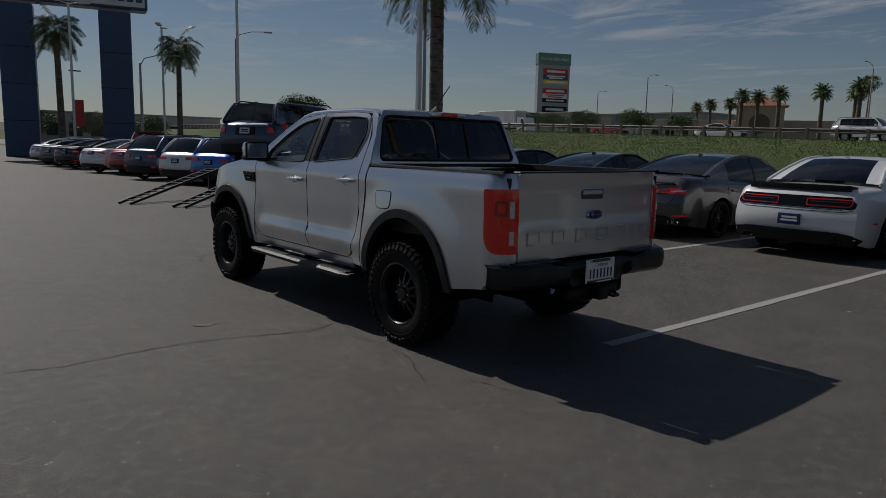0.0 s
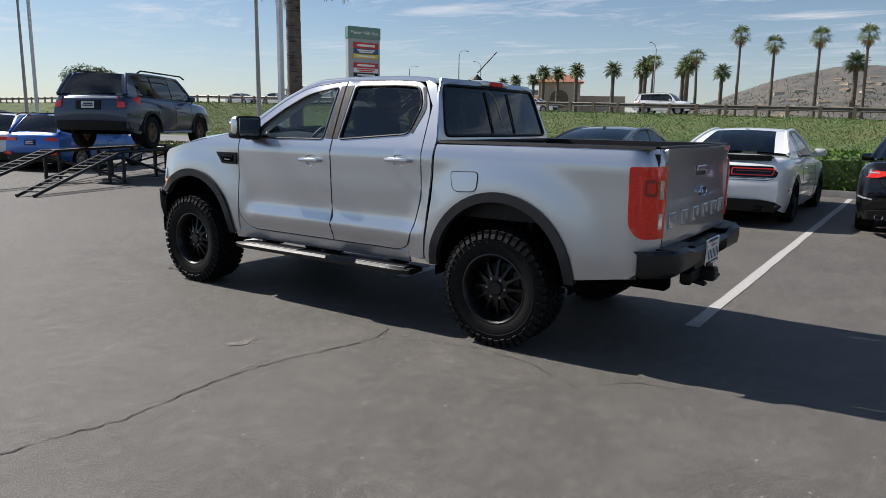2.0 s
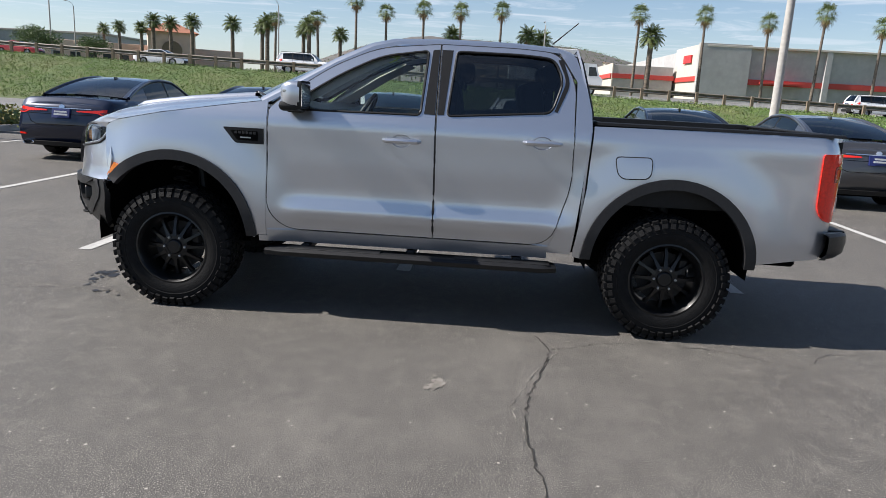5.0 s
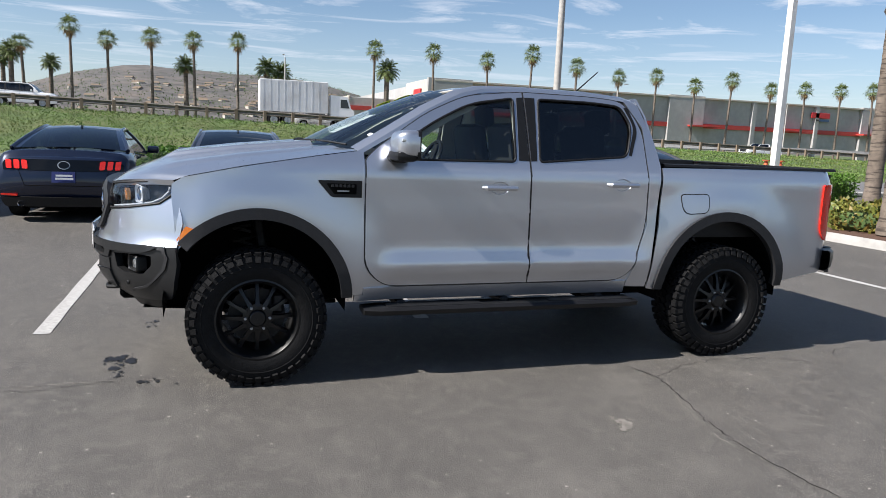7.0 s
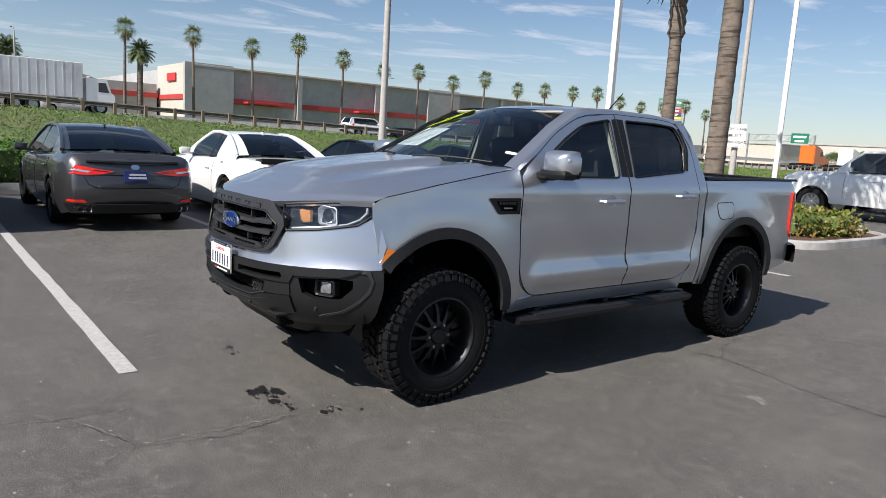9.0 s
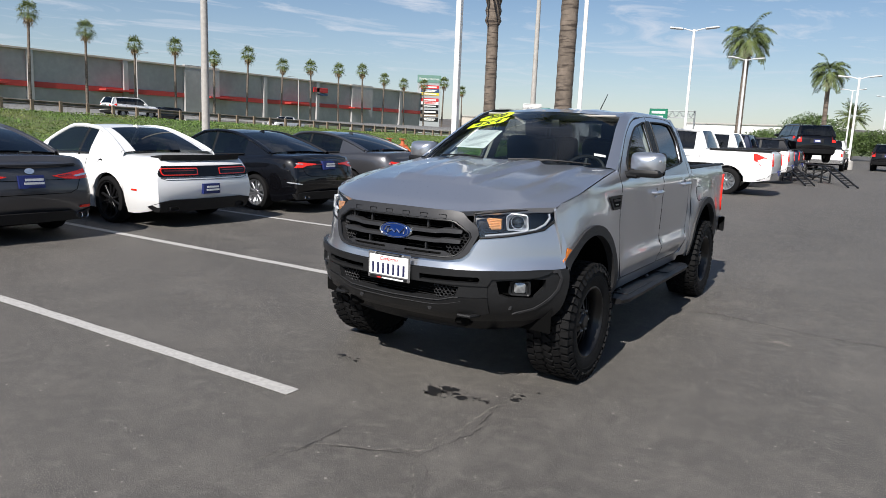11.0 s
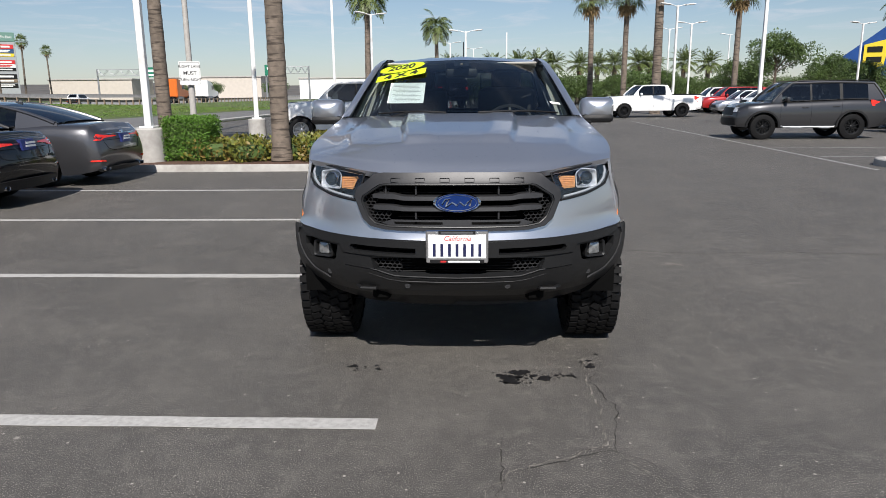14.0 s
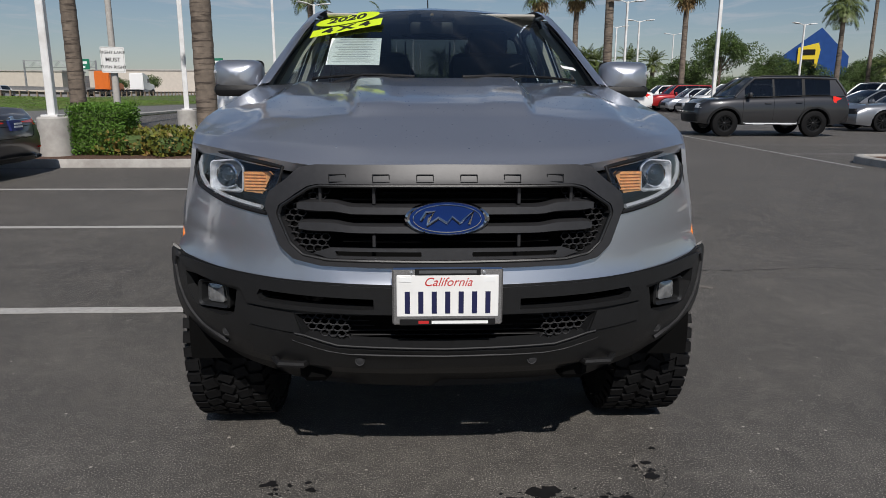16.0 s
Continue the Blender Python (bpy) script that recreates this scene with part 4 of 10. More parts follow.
def roof_rack(root, P, y0, half, y_end):
    z = P["C"][1] + 0.06
    w = P["W"] / 2 * 0.62
    for sd in (-1, 1):
        bm = bmesh.new()
        pipe(bm, [(sd * w, y0 + P["C"][0] + 0.05, z - 0.03), (sd * w, y0 + P["C"][0] + 0.2, z + 0.03), (sd * w, y0 + P["B"][0] - 0.3, z + 0.03), (sd * w, y0 + P["B"][0] - 0.1, z - 0.03)], 0.02, 6)
        part("roof_rack", bm, M_BLACK, root)
        if P["L"] > 4.6:
            bm = bmesh.new()
            xs_ = sd * (P["W"] / 2 - 0.01)
            pipe(bm, [(xs_ * 0.86, y0 + 1.55, 0.46), (xs_, y0 + 1.65, 0.40), (xs_, y0 + 3.25, 0.40), (xs_ * 0.86, y0 + 3.35, 0.46)], 0.032, 8)
            for s in (1.95, 2.85):
                box(bm, (xs_, y0 + s, 0.37), (0.10, 0.36, 0.03), 0.008)
            part("side_step", bm, M_STEEL, root, "steel side step")
            for c in (P["ra"], P["ra"] + P["wb"]):
                bm = bmesh.new()
                rr = P["r"] + 0.075
                rows = []
                for k in range(17):
                    a = math.pi * k / 16
                    w = half(c + rr * math.cos(a))
                    rows.append([(sd * (w - 0.02), y0 + c + (rr - 0.02) * math.cos(a), P["r"] + (rr - 0.02) * math.sin(a)), (sd * (w + 0.022), y0 + c + rr * math.cos(a), P["r"] + rr * math.sin(a)), (sd * (w + 0.018), y0 + c + (rr + 0.05) * math.cos(a), P["r"] + (rr + 0.05) * math.sin(a)), (sd * (w - 0.02), y0 + c + (rr + 0.06) * math.cos(a), P["r"] + (rr + 0.06) * math.sin(a))])
                skin(bm, rows)
                bmesh.ops.recalc_face_normals(bm, faces=bm.faces[:])
                part("arch_flare", bm, P.get("flare_mat", M_BLACK), root)


SUV = dict(L=4.82, W=1.92, r=0.40, rock=0.36, ra=1.08, wb=2.79, arch=0.07, belt=[(0, 1.20), (0.08, 1.27), (1.2, 1.27), (2.6, 1.22), (3.6, 1.19), (4.5, 1.12), (4.82, 1.00)], rq=0.07, fq=0.14, tuck_r=0.05, tuck_f=0.08,
           A=(3.62, 1.20), B=(3.0, 1.77), C=(0.40, 1.76), D=(0.10, 1.28), panes=[(2.42, 3.3), (1.5, 2.36), (0.62, 1.4)], seams=(3.35, 2.39, 1.45), handles=(2.58, 1.62), dark=True, seats=((2.3, 0), (1.4, 0)), plate_z=0.96, rim=0.225, wroof=0.72, rail=0.04, wrap=0.4, bow=0.03,
           slabs=[("taillight", 0.68, 0.94, 0.98, 1.24, -1, M_REDLENS), ("rear_bumper", -0.90, 0.90, 0.45, 0.66, -1, M_BLACK, False), ("plate_recess", -0.3, 0.3, 0.93, 1.14, -1, M_BLACK, False),
                  ("headlight", 0.5, 0.88, 0.88, 1.02, 1, M_CLEARLENS), ("grille", -0.48, 0.48, 0.78, 1.02, 1, M_BLACK, False), ("front_bumper", -0.7, 0.7, 0.45, 0.68, 1, M_BLACK, False)], extra=roof_rack)
CROSSOVER = dict(SUV, L=4.25, W=1.80, r=0.33, rock=0.22, ra=0.85, wb=2.60, arch=0.06, belt=[(0, 1.0), (0.08, 1.06), (1.0, 1.06), (2.4, 1.0), (3.2, 0.98), (4.0, 0.88), (4.25, 0.76)], A=(3.2, 0.99), B=(2.5, 1.53), C=(0.55, 1.51), D=(0.12, 1.07),
                 panes=[(2.05, 2.85), (1.1, 1.99), (0.7, 1.04)], seams=(2.95, 2.02, 1.05), handles=(2.2, 1.2), seats=((1.95, 0), (1.1, 0)), plate_z=0.72, rim=0.235,
                 slabs=[("taillight", 0.45, 0.86, 0.84, 0.93, -1, M_REDLENS), ("rear_bumper", -0.82, 0.82, 0.27, 0.50, -1, M_BLACK, False), ("reflector", 0.62, 0.80, 0.46, 0.54, -1, M_REDLENS),
                        ("headlight", 0.5, 0.82, 0.55, 0.66, 1, M_CLEARLENS), ("grille", -0.5, 0.5, 0.45, 0.66, 1, M_BLACK, False)])


def pickup_bed(root, P, y0, half, y_end):
    """Hollow cargo bed: floor, inner walls, rail caps and tailgate seam."""
    s1 = P["bed"]
    zt = lerp_table(P["belt"], 0.5)
    bm = bmesh.new()
    w = P["W"] / 2 * 0.86
    box(bm, (0, y0 + s1 / 2 + 0.03, zt + 0.034), (2 * w - 0.05, s1 - 0.14, 0.012), 0.0)
    part("bed_cover", bm, M_BLACK, root, "flat black bed cover")
    for sd in (-1, 1):
        bm = bmesh.new()
        box(bm, (sd * w, y0 + s1 / 2 + 0.02, zt + 0.02), (0.09, s1 - 0.06, 0.05), 0.012)
        part("bed_rail", bm, M_BLACK, root)


PICKUP = dict(L=5.85, W=2.02, r=0.41, rock=0.42, ra=1.25, wb=3.65, arch=0.08, belt=[(0, 1.30), (0.06, 1.34), (1.85, 1.34), (1.9, 1.36), (4.3, 1.33), (5.5, 1.26), (5.85, 1.12)], rq=0.05, fq=0.10, tuck_r=0.03, tuck_f=0.06, crown=0.015, bed=1.85,
              A=(4.32, 1.34), B=(3.72, 1.90), C=(2.15, 1.89), D=(1.92, 1.36), panes=[(3.12, 4.0), (2.3, 3.04)], seams=(4.05, 3.08, 2.1), handles=(3.28, 2.42), dark=True, seats=((3.0, 0), (2.3, 0)), plate_z=0.62, rim=0.26, wroof=0.74, rail=0.04, wrap=0.4, bow=0.02, tw=0.27,
              slabs=[("taillight", 0.83, 1.0, 0.92, 1.28, -1, M_REDLENS), ("rear_bumper", -0.95, 0.95, 0.48, 0.72, -1, M_CHROME, False),
                     ("headlight", 0.62, 0.96, 0.98, 1.18, 1, M_CLEARLENS), ("grille", -0.6, 0.6, 0.80, 1.16, 1, M_BLACK, False), ("front_bumper", -0.9, 0.9, 0.48, 0.72, 1, M_CHROME, False)], extra=pickup_bed)


def park(name, x, y, heading, z=0.0):
    """Pose of a car whose middle stands at x, y; heading in degrees from the +x axis."""
    return pose(x, y, z, 0, 0, heading - 90)


# ---- the pickup: built from shaped panels; x across, y forward, rear axle at y = 0 ----
from mathutils.geometry import delaunay_2d_cdt

M_FLARE = mat("flare_plastic", (0.024, 0.024, 0.0255), 0.55, spec=0.3, vary=0.12, scale=40, bump=0.15, bump_scale=600)
M_BUMPER = mat("bumper_plastic", (0.011, 0.0113, 0.012), 0.40, 0.0, spec=0.4, vary=0.12, scale=60, bump=0.08, bump_scale=500)
M_MAGNETIC = mat("grille_grey", (0.030, 0.030, 0.032), 0.42, 0.2, spec=0.4, vary=0.1, scale=60)
M_NAMEBAR = mat("raised_name_grey", (0.05, 0.05, 0.052), 0.4, 0.2, vary=0.1)
M_OVAL = mat("badge_blue", (0.004, 0.022, 0.115), 0.45, spec=0.2, vary=0.1)
M_TAN = mat("headliner", (0.42, 0.40, 0.36), 0.9, vary=0.08, scale=60)
M_LIME = mat("lime_sticker", (0.62, 0.80, 0.02), 0.5, vary=0.05, scale=9)
M_PAPER = mat("paper", (0.80, 0.81, 0.80), 0.6, vary=0.03, scale=14)
M_TEXTINK = mat("sticker_ink", (0.012, 0.012, 0.012), 0.6, vary=0.1)
M_REDINK = mat("plate_red_ink", (0.5, 0.02, 0.02), 0.5, vary=0.1)
M_LAMPGLASS = glass_mat("lamp_glass", (0.86, 0.88, 0.9))
M_REFLECTOR = mat("lamp_reflector", (0.82, 0.84, 0.87), 0.30, 0.55, vary=0.25, scale=35)
M_HOUSING = mat("lamp_housing", (0.006, 0.0063, 0.007), 0.3, 0.0, vary=0.3, scale=40)
M_TURN = mat("turn_lamp", (0.85, 0.42, 0.16), 0.25, 0.2, coat=1.0, vary=0.2, scale=60)
M_FOG = mat("fog_lens", (0.30, 0.31, 0.32), 0.08, 0.6, coat=1.0, vary=0.3, scale=60)
M_LENSDARK = mat("dark_lens", (0.05, 0.06, 0.065), 0.06, 0.5, coat=1.0, vary=0.4, scale=70)
M_LIGHTGUIDE = mat("light_guide", (0.42, 0.43, 0.45), 0.25, vary=0.1, scale=40)
M_LAMPRED = mat("inner_red_lens", (0.26, 0.008, 0.005), 0.2, coat=1.0, vary=0.15, scale=60)
M_SEAM = mat("panel_gap", (0.012, 0.012, 0.013), 0.8, vary=0.2)


def smooth_table(table, sigma):
    zs_ = np.arange(table[0][0], table[-1][0], 0.002)
    v = np.interp(zs_, [a for a, b in table], [b for a, b in table])
    k = np.exp(-0.5 * (np.arange(-30, 31) * 0.002 / sigma) ** 2)
    k /= k.sum()
    vp = np.pad(v, 30, mode="edge")
    return zs_, np.convolve(vp, k, "valid")


SIDE = smooth_table([(0.40, 0.83), (0.50, 0.862), (0.56, 0.882), (0.66, 0.896), (0.90, 0.898), (1.10, 0.897), (1.22, 0.900), (1.262, 0.902), (1.30, 0.886), (1.345, 0.868), (1.40, 0.847), (1.60, 0.765), (1.75, 0.700), (1.83, 0.655)], 0.014)
ARCHES = ((0.0, 0.49), (3.22, 0.49))


def step01(a, b, x):
    t = min(max((x - a) / (b - a), 0.0), 1.0)
    return t * t * (3 - 2 * t)


def hw(y, z):
    """Half the width of the body at a place along it and a height."""
    w = float(np.interp(z, SIDE[0], SIDE[1]))
    door = step01(0.56, 0.78, y) * (1 - step01(2.38, 2.56, y))
    ridge = step01(0.58, 0.695, z) * (1 - step01(0.70, 0.755, z)) * 0.028 - step01(0.76, 0.80, z) * (1 - step01(0.84, 1.04, z)) * 0.006
    w += door * ridge
    for cy, cz in ARCHES:
        d = math.hypot(y - cy, z - cz)
        w += 0.036 * (1 - step01(0.54, 0.86, d)) * (1 - step01(1.12, 1.26, z)) * (1 - 0.7 * step01(3.5, 3.66, y) * step01(0.78, 0.86, z))
    if y > 3.3:
        w -= 0.034 * ((y - 3.3) / 0.35) ** 2 * step01(0.9, 1.2, z)
    return w


def side_map(sd):
    def f(t, z):
        if t >= -0.88:
            return Vector((sd * hw(t, z), t, z))
        a = min((-0.88 - t) / 0.15, math.pi / 2)
        w = hw(-0.88, z)
        return Vector((sd * (w - 0.15 * (1 - math.cos(a)) - max(-0.88 - t - 0.15 * math.pi / 2, 0)), -0.88 - 0.15 * math.sin(a) + 0.02 * step01(1.2, 1.36, z), z))
    return f


FRONT_OFF = [(0.42, -0.16), (0.50, -0.07), (0.56, 0.0), (0.64, 0.035), (0.80, 0.045), (0.83, 0.03), (0.88, 0.025), (0.95, 0.015), (1.05, 0.0), (1.12, -0.02), (1.20, -0.07)]


NOSE_SPREAD = [(0.42, 0.02), (0.60, 0.034), (0.815, 0.034), (0.832, 0.004), (0.95, -0.004), (1.05, -0.022), (1.15, -0.034)]


def plan_y(x):
    return 4.10 - 0.50 * (min(abs(x), 0.93) / 0.93) ** 3.2


def front_map(t, z):
    """t: across, unrolled round the nose."""
    a = max(min(t / 0.93, 1.5), -1.5)
    x = 0.93 * math.sin(a)
    spread = 1 + lerp_table(NOSE_SPREAD, z) * step01(0.50, 0.88, abs(x))
    return Vector((x * spread, plan_y(x) + lerp_table(FRONT_OFF, z), z))


def fx(x):
    return 0.93 * math.asin(max(min(x / 0.93, 0.9999), -0.9999))


def rounded(pts, n=5):
    """An outline whose corners (y, z, radius) are rounded."""
    out = []
    m = len(pts)
    for i, p in enumerate(pts):
        r = p[2] if len(p) > 2 else 0
        c = Vector(p[:2])
        if not r:
            out.append(tuple(c))
            continue
        a, b = Vector(pts[i - 1][:2]) - c, Vector(pts[(i + 1) % m][:2]) - c
        r = min(r, a.length * 0.49, b.length * 0.49)
        p0, p1 = c + a.normalized() * r, c + b.normalized() * r
        for k in range(n + 1):
            t = k / n
            out.append(tuple(p0 * (1 - t) ** 2 + c * 2 * t * (1 - t) + p1 * t * t))
    return out


def refine(pts, d):
    out = []
    for i, p in enumerate(pts):
        q = pts[(i + 1) % len(pts)]
        n = max(1, int(math.hypot(q[0] - p[0], q[1] - p[1]) / d))
        out += [(p[0] + (q[0] - p[0]) * k / n, p[1] + (q[1] - p[1]) * k / n) for k in range(n)]
    return out


def open_line(pts, d):
    """Finer steps along an open line."""
    line = refine(pts + pts[::-1], d)
    return line[:len(line) // 2]


def inside(p, poly):
    c = False
    j = len(poly) - 1
    for i in range(len(poly)):
        a, b = poly[i], poly[j]
        if (a[1] > p[1]) != (b[1] > p[1]) and p[0] < (b[0] - a[0]) * (p[1] - a[1]) / (b[1] - a[1]) + a[0]:
            c = not c
        j = i
    return c


def panel_mesh(bm, outline, f, holes=(), thick=0.012, grid=0.045, lift=0.0, flip=False):
    """Fill an outline in a 2D domain, map it to space and give it thickness."""
    out = refine(outline, grid)
    hs = [refine(h, grid) for h in holes]
    verts, edges = [], []
    for loop in [out] + hs:
        k = len(verts)
        verts += loop
        edges += [(k + i, k + (i + 1) % len(loop)) for i in range(len(loop))]
    xs_, zs_ = [p[0] for p in out], [p[1] for p in out]
    gx = np.arange(min(xs_) + grid / 2, max(xs_), grid)
    gz = np.arange(min(zs_) + grid / 2, max(zs_), grid)
    edge_pts = np.array(verts)
    for x in gx:
        for z in gz:
            if np.min((edge_pts[:, 0] - x) ** 2 + (edge_pts[:, 1] - z) ** 2) > (grid * 0.5) ** 2 and inside((x, z), out) and not any(inside((x, z), h) for h in hs):
                verts.append((float(x), float(z)))
    r = delaunay_2d_cdt([Vector(v) for v in verts], edges, [], 0, 1e-6)
    v2, tris = r[0], r[2]
    keep = []
    for t in tris:
        c = (sum(v2[i].x for i in t) / 3, sum(v2[i].y for i in t) / 3)
        if inside(c, out) and not any(inside(c, h) for h in hs):
            keep.append(t)
    e = 0.004
    outer, inner = [], []
    for v in v2:
        p = f(v.x, v.y)
        nrm = (f(v.x + e, v.y) - f(v.x - e, v.y)).cross(f(v.x, v.y + e) - f(v.x, v.y - e))
        nrm = nrm.normalized() if nrm.length > 1e-9 else Vector((0, 0, 1))
        if flip:
            nrm = -nrm
        outer.append(p + nrm * lift)
        inner.append(p + nrm * (lift - thick))
    used = sorted({i for t in keep for i in t})
    vo = {i: bm.verts.new(outer[i]) for i in used}
    count = {}
    for t in keep:
        q = t if not flip else t[::-1]
        bm.faces.new([vo[i] for i in q])
        for a, b in zip(q, (*q[1:], q[0])):
            count[(a, b)] = 1
    if thick:
        vi = {}
        for (a, b) in count:
            if (b, a) not in count:
                for i in (a, b):
                    if i not in vi:
                        vi[i] = bm.verts.new(inner[i])
                bm.faces.new((vo[b], vo[a], vi[a], vi[b]))


def panel(name, outline, f, material, parent, holes=(), thick=0.014, grid=0.045, lift=0.0, flip=False, label="", smooth=38):
    bm = bmesh.new()
    panel_mesh(bm, outline, f, holes, thick, grid, lift, flip)
    return part(name, bm, material, parent, label, smooth)


def arc_pts(c, r, a0, a1, n=18):
    return [(c[0] + r * math.cos(radians(a0 + (a1 - a0) * k / n)), c[1] + r * math.sin(radians(a0 + (a1 - a0) * k / n))) for k in range(n + 1)]


truck = thing("pickup_truck", pose(0, 0, 0), "silver crew cab pickup truck with lifted suspension and black off-road wheels", "truck")
FENDER_TOP = [(2.60, 1.388), (2.87, 1.347), (3.3, 1.275), (3.65, 1.20), (3.80, 1.165), (4.1, 1.10)]
WIN_F = rounded([(2.40, 1.338, 0.02), (2.37, 1.43, 0.03), (2.15, 1.575, 0.1), (1.90, 1.70, 0.1), (1.60, 1.748, 0.03), (1.625, 1.345, 0.03)])
WIN_R = rounded([(1.455, 1.347, 0.03), (1.42, 1.752, 0.03), (1.0, 1.752, 0.1), (0.80, 1.735, 0.05), (0.735, 1.60, 0.06), (0.80, 1.40, 0.05)])
FDOOR = rounded([(2.595, 1.335, 0.02), (2.52, 1.405, 0.03), (2.20, 1.625, 0.1), (1.92, 1.752, 0.12), (1.528, 1.792), (1.528, 1.30), (1.512, 0.562), (2.47, 0.562, 0.14), (2.598, 0.68, 0.1)])
RDOOR = rounded([(1.520, 1.30), (1.520, 1.792), (1.02, 1.79, 0.1), (0.775, 1.772, 0.08), (0.655, 1.60, 0.15), (0.655, 1.36, 0.05), (0.645, 0.95, 0.1), (0.76, 0.562, 0.13), (1.504, 0.562)])
arch_f = arc_pts(ARCHES[1], 0.53, 37, 180, 24)
arch_r = arc_pts(ARCHES[0], 0.53, 0, 180, 24)

for sd in (-1, 1):
    F = side_map(sd)
    fl = sd < 0
    # front fender, up to the hood line, round the arch
    top = [(y, lerp_table(FENDER_TOP, y) - 0.004) for y in np.linspace(2.605, 3.62, 12)]
    fender = [(2.605, 0.515)] + top + [(3.675, 1.165), (3.678, 1.10), (3.668, 1.0), (3.662, 0.92), (3.66, 0.82)] + arch_f + [(2.66, 0.515)]
    panel("front_fender", fender, F, M_SILVER, truck, flip=fl)
    cups = [[(y + 0.064 * math.cos(a), z - 0.002 + 0.041 * math.sin(a)) for a in np.linspace(0, math.tau, 25)[:-1]] for y, z in ((1.735, 1.178), (0.848, 1.214))]
    fd = panel("front_door", FDOOR, F, M_SILVER, truck, [WIN_F, cups[0]], flip=fl)
    rdr = panel("rear_door", RDOOR, F, M_SILVER, truck, [WIN_R, cups[1]], flip=fl)
    for d, win, gm, nm in ((fd, WIN_F, M_GLASS, "door_glass"), (rdr, WIN_R, M_TINT, "door_glass")):
        panel(nm, win, F, gm, d, thick=0.0, lift=-0.012, flip=fl)
        bm = bmesh.new()
        pipe(bm, [F(*p) for p in refine(win, 0.05)], 0.008, 6, True)
        part("window_seal", bm, M_BLACK, d)
    # black pillar cover between the windows
    panel("pillar_cover", rounded([(1.602, 1.352), (1.575, 1.752, 0.01), (1.532, 1.757), (1.532, 1.35)]), F, M_BLACK, fd, thick=0.01, lift=0.003, flip=fl)
    panel("pillar_cover", [(1.516, 1.35), (1.516, 1.757), (1.445, 1.757), (1.475, 1.352)], F, M_BLACK, rdr, thick=0.01, lift=0.003, flip=fl)
    panel("pillar_cover", rounded([(0.775, 1.73), (0.715, 1.60, 0.05), (0.785, 1.41), (0.765, 1.405), (0.69, 1.58, 0.05), (0.745, 1.735)]), F, M_BLACK, rdr, thick=0.01, lift=0.003, flip=fl)
    panel("cab_frame", [(0.62, 0.515), (2.612, 0.515), (2.612, 1.335), (0.62, 1.335)], F, M_SILVER, truck, thick=0.0, lift=-0.010, flip=fl)
    for d, ol in ((fd, FDOOR), (rdr, RDOOR)):
        bm = bmesh.new()
        pipe(bm, [F(*p) - Vector((sd * 0.003, 0, 0)) for p in refine(ol, 0.04)], 0.0042, 5, True)
        part("door_seam", bm, M_SEAM, d)
    # cab quarter behind the rear door
    quarter = [(0.648, 1.36), (0.648, 1.60), (0.765, 1.775), (0.74, 1.785), (0.66, 1.75), (0.60, 1.60), (0.555, 1.42), (0.545, 1.35), (0.575, 0.95), (0.615, 0.515), (0.76, 0.515), (0.756, 0.558), (0.752, 0.562), (0.638, 0.95)]
    panel("cab_quarter", quarter, F, M_SILVER, truck, flip=fl)
    panel("sill", [(0.762, 0.472), (2.655, 0.472), (2.655, 0.512), (2.60, 0.512), (2.598, 0.555), (0.764, 0.555)], F, M_SILVER, truck, flip=fl)
    # bed side with the corner wrapped to the tailgate
    bed = [(0.53, 1.335)] + [(-0.98, 1.352), (-1.10, 1.348), (-1.112, 1.338), (-1.112, 0.775), (-1.06, 0.70), (-0.95, 0.585), (-0.53, 0.525)] + arch_r[::-1] + [(0.597, 0.50), (0.60, 0.55), (0.548, 0.95)]
    bs = panel("bed_side", bed, F, M_SILVER, truck, flip=fl)
    if sd < 0:
        panel("fuel_door", rounded([(0.385, 1.155, 0.03), (0.165, 1.160, 0.03), (0.165, 1.035, 0.05), (0.36, 1.025, 0.06)]), F, M_SILVER, bs, thick=0.006, lift=0.0035, flip=fl)
        bm = bmesh.new()
        pipe(bm, [F(*p) for p in refine(rounded([(0.388, 1.158, 0.03), (0.162, 1.163, 0.03), (0.162, 1.032, 0.05), (0.362, 1.022, 0.06)]), 0.03)], 0.0042, 5, True)
        part("fuel_door_gap", bm, M_SEAM, bs)
    tl = panel("taillight", rounded([(-0.868, 1.246, 0.02), (-1.110, 1.250, 0.01), (-1.110, 0.825, 0.01), (-0.93, 0.824, 0.05), (-0.874, 0.90, 0.06)]), F, M_REDLENS, truck, thick=0.03, lift=0.012, flip=fl, label="red plastic taillight")
    panel("reverse_lamp", [(-1.045, 1.17), (-1.075, 1.17), (-1.075, 1.06), (-1.045, 1.06)], F, M_CLEARLENS, tl, thick=0.01, lift=0.016, flip=fl)
    panel("reverse_lamp", [(-1.045, 0.975), (-1.075, 0.975), (-1.075, 0.885), (-1.045, 0.885)], F, M_CLEARLENS, tl, thick=0.01, lift=0.016, flip=fl)
    panel("lamp_element", rounded([(-0.955, 1.175, 0.02), (-1.03, 1.175, 0.02), (-1.03, 1.075, 0.02), (-0.955, 1.075, 0.02)]), F, M_LAMPRED, tl, [rounded([(-0.968, 1.155, 0.012), (-1.018, 1.155, 0.012), (-1.018, 1.095, 0.012), (-0.968, 1.095, 0.012)])], thick=0.008, lift=0.0145, flip=fl)
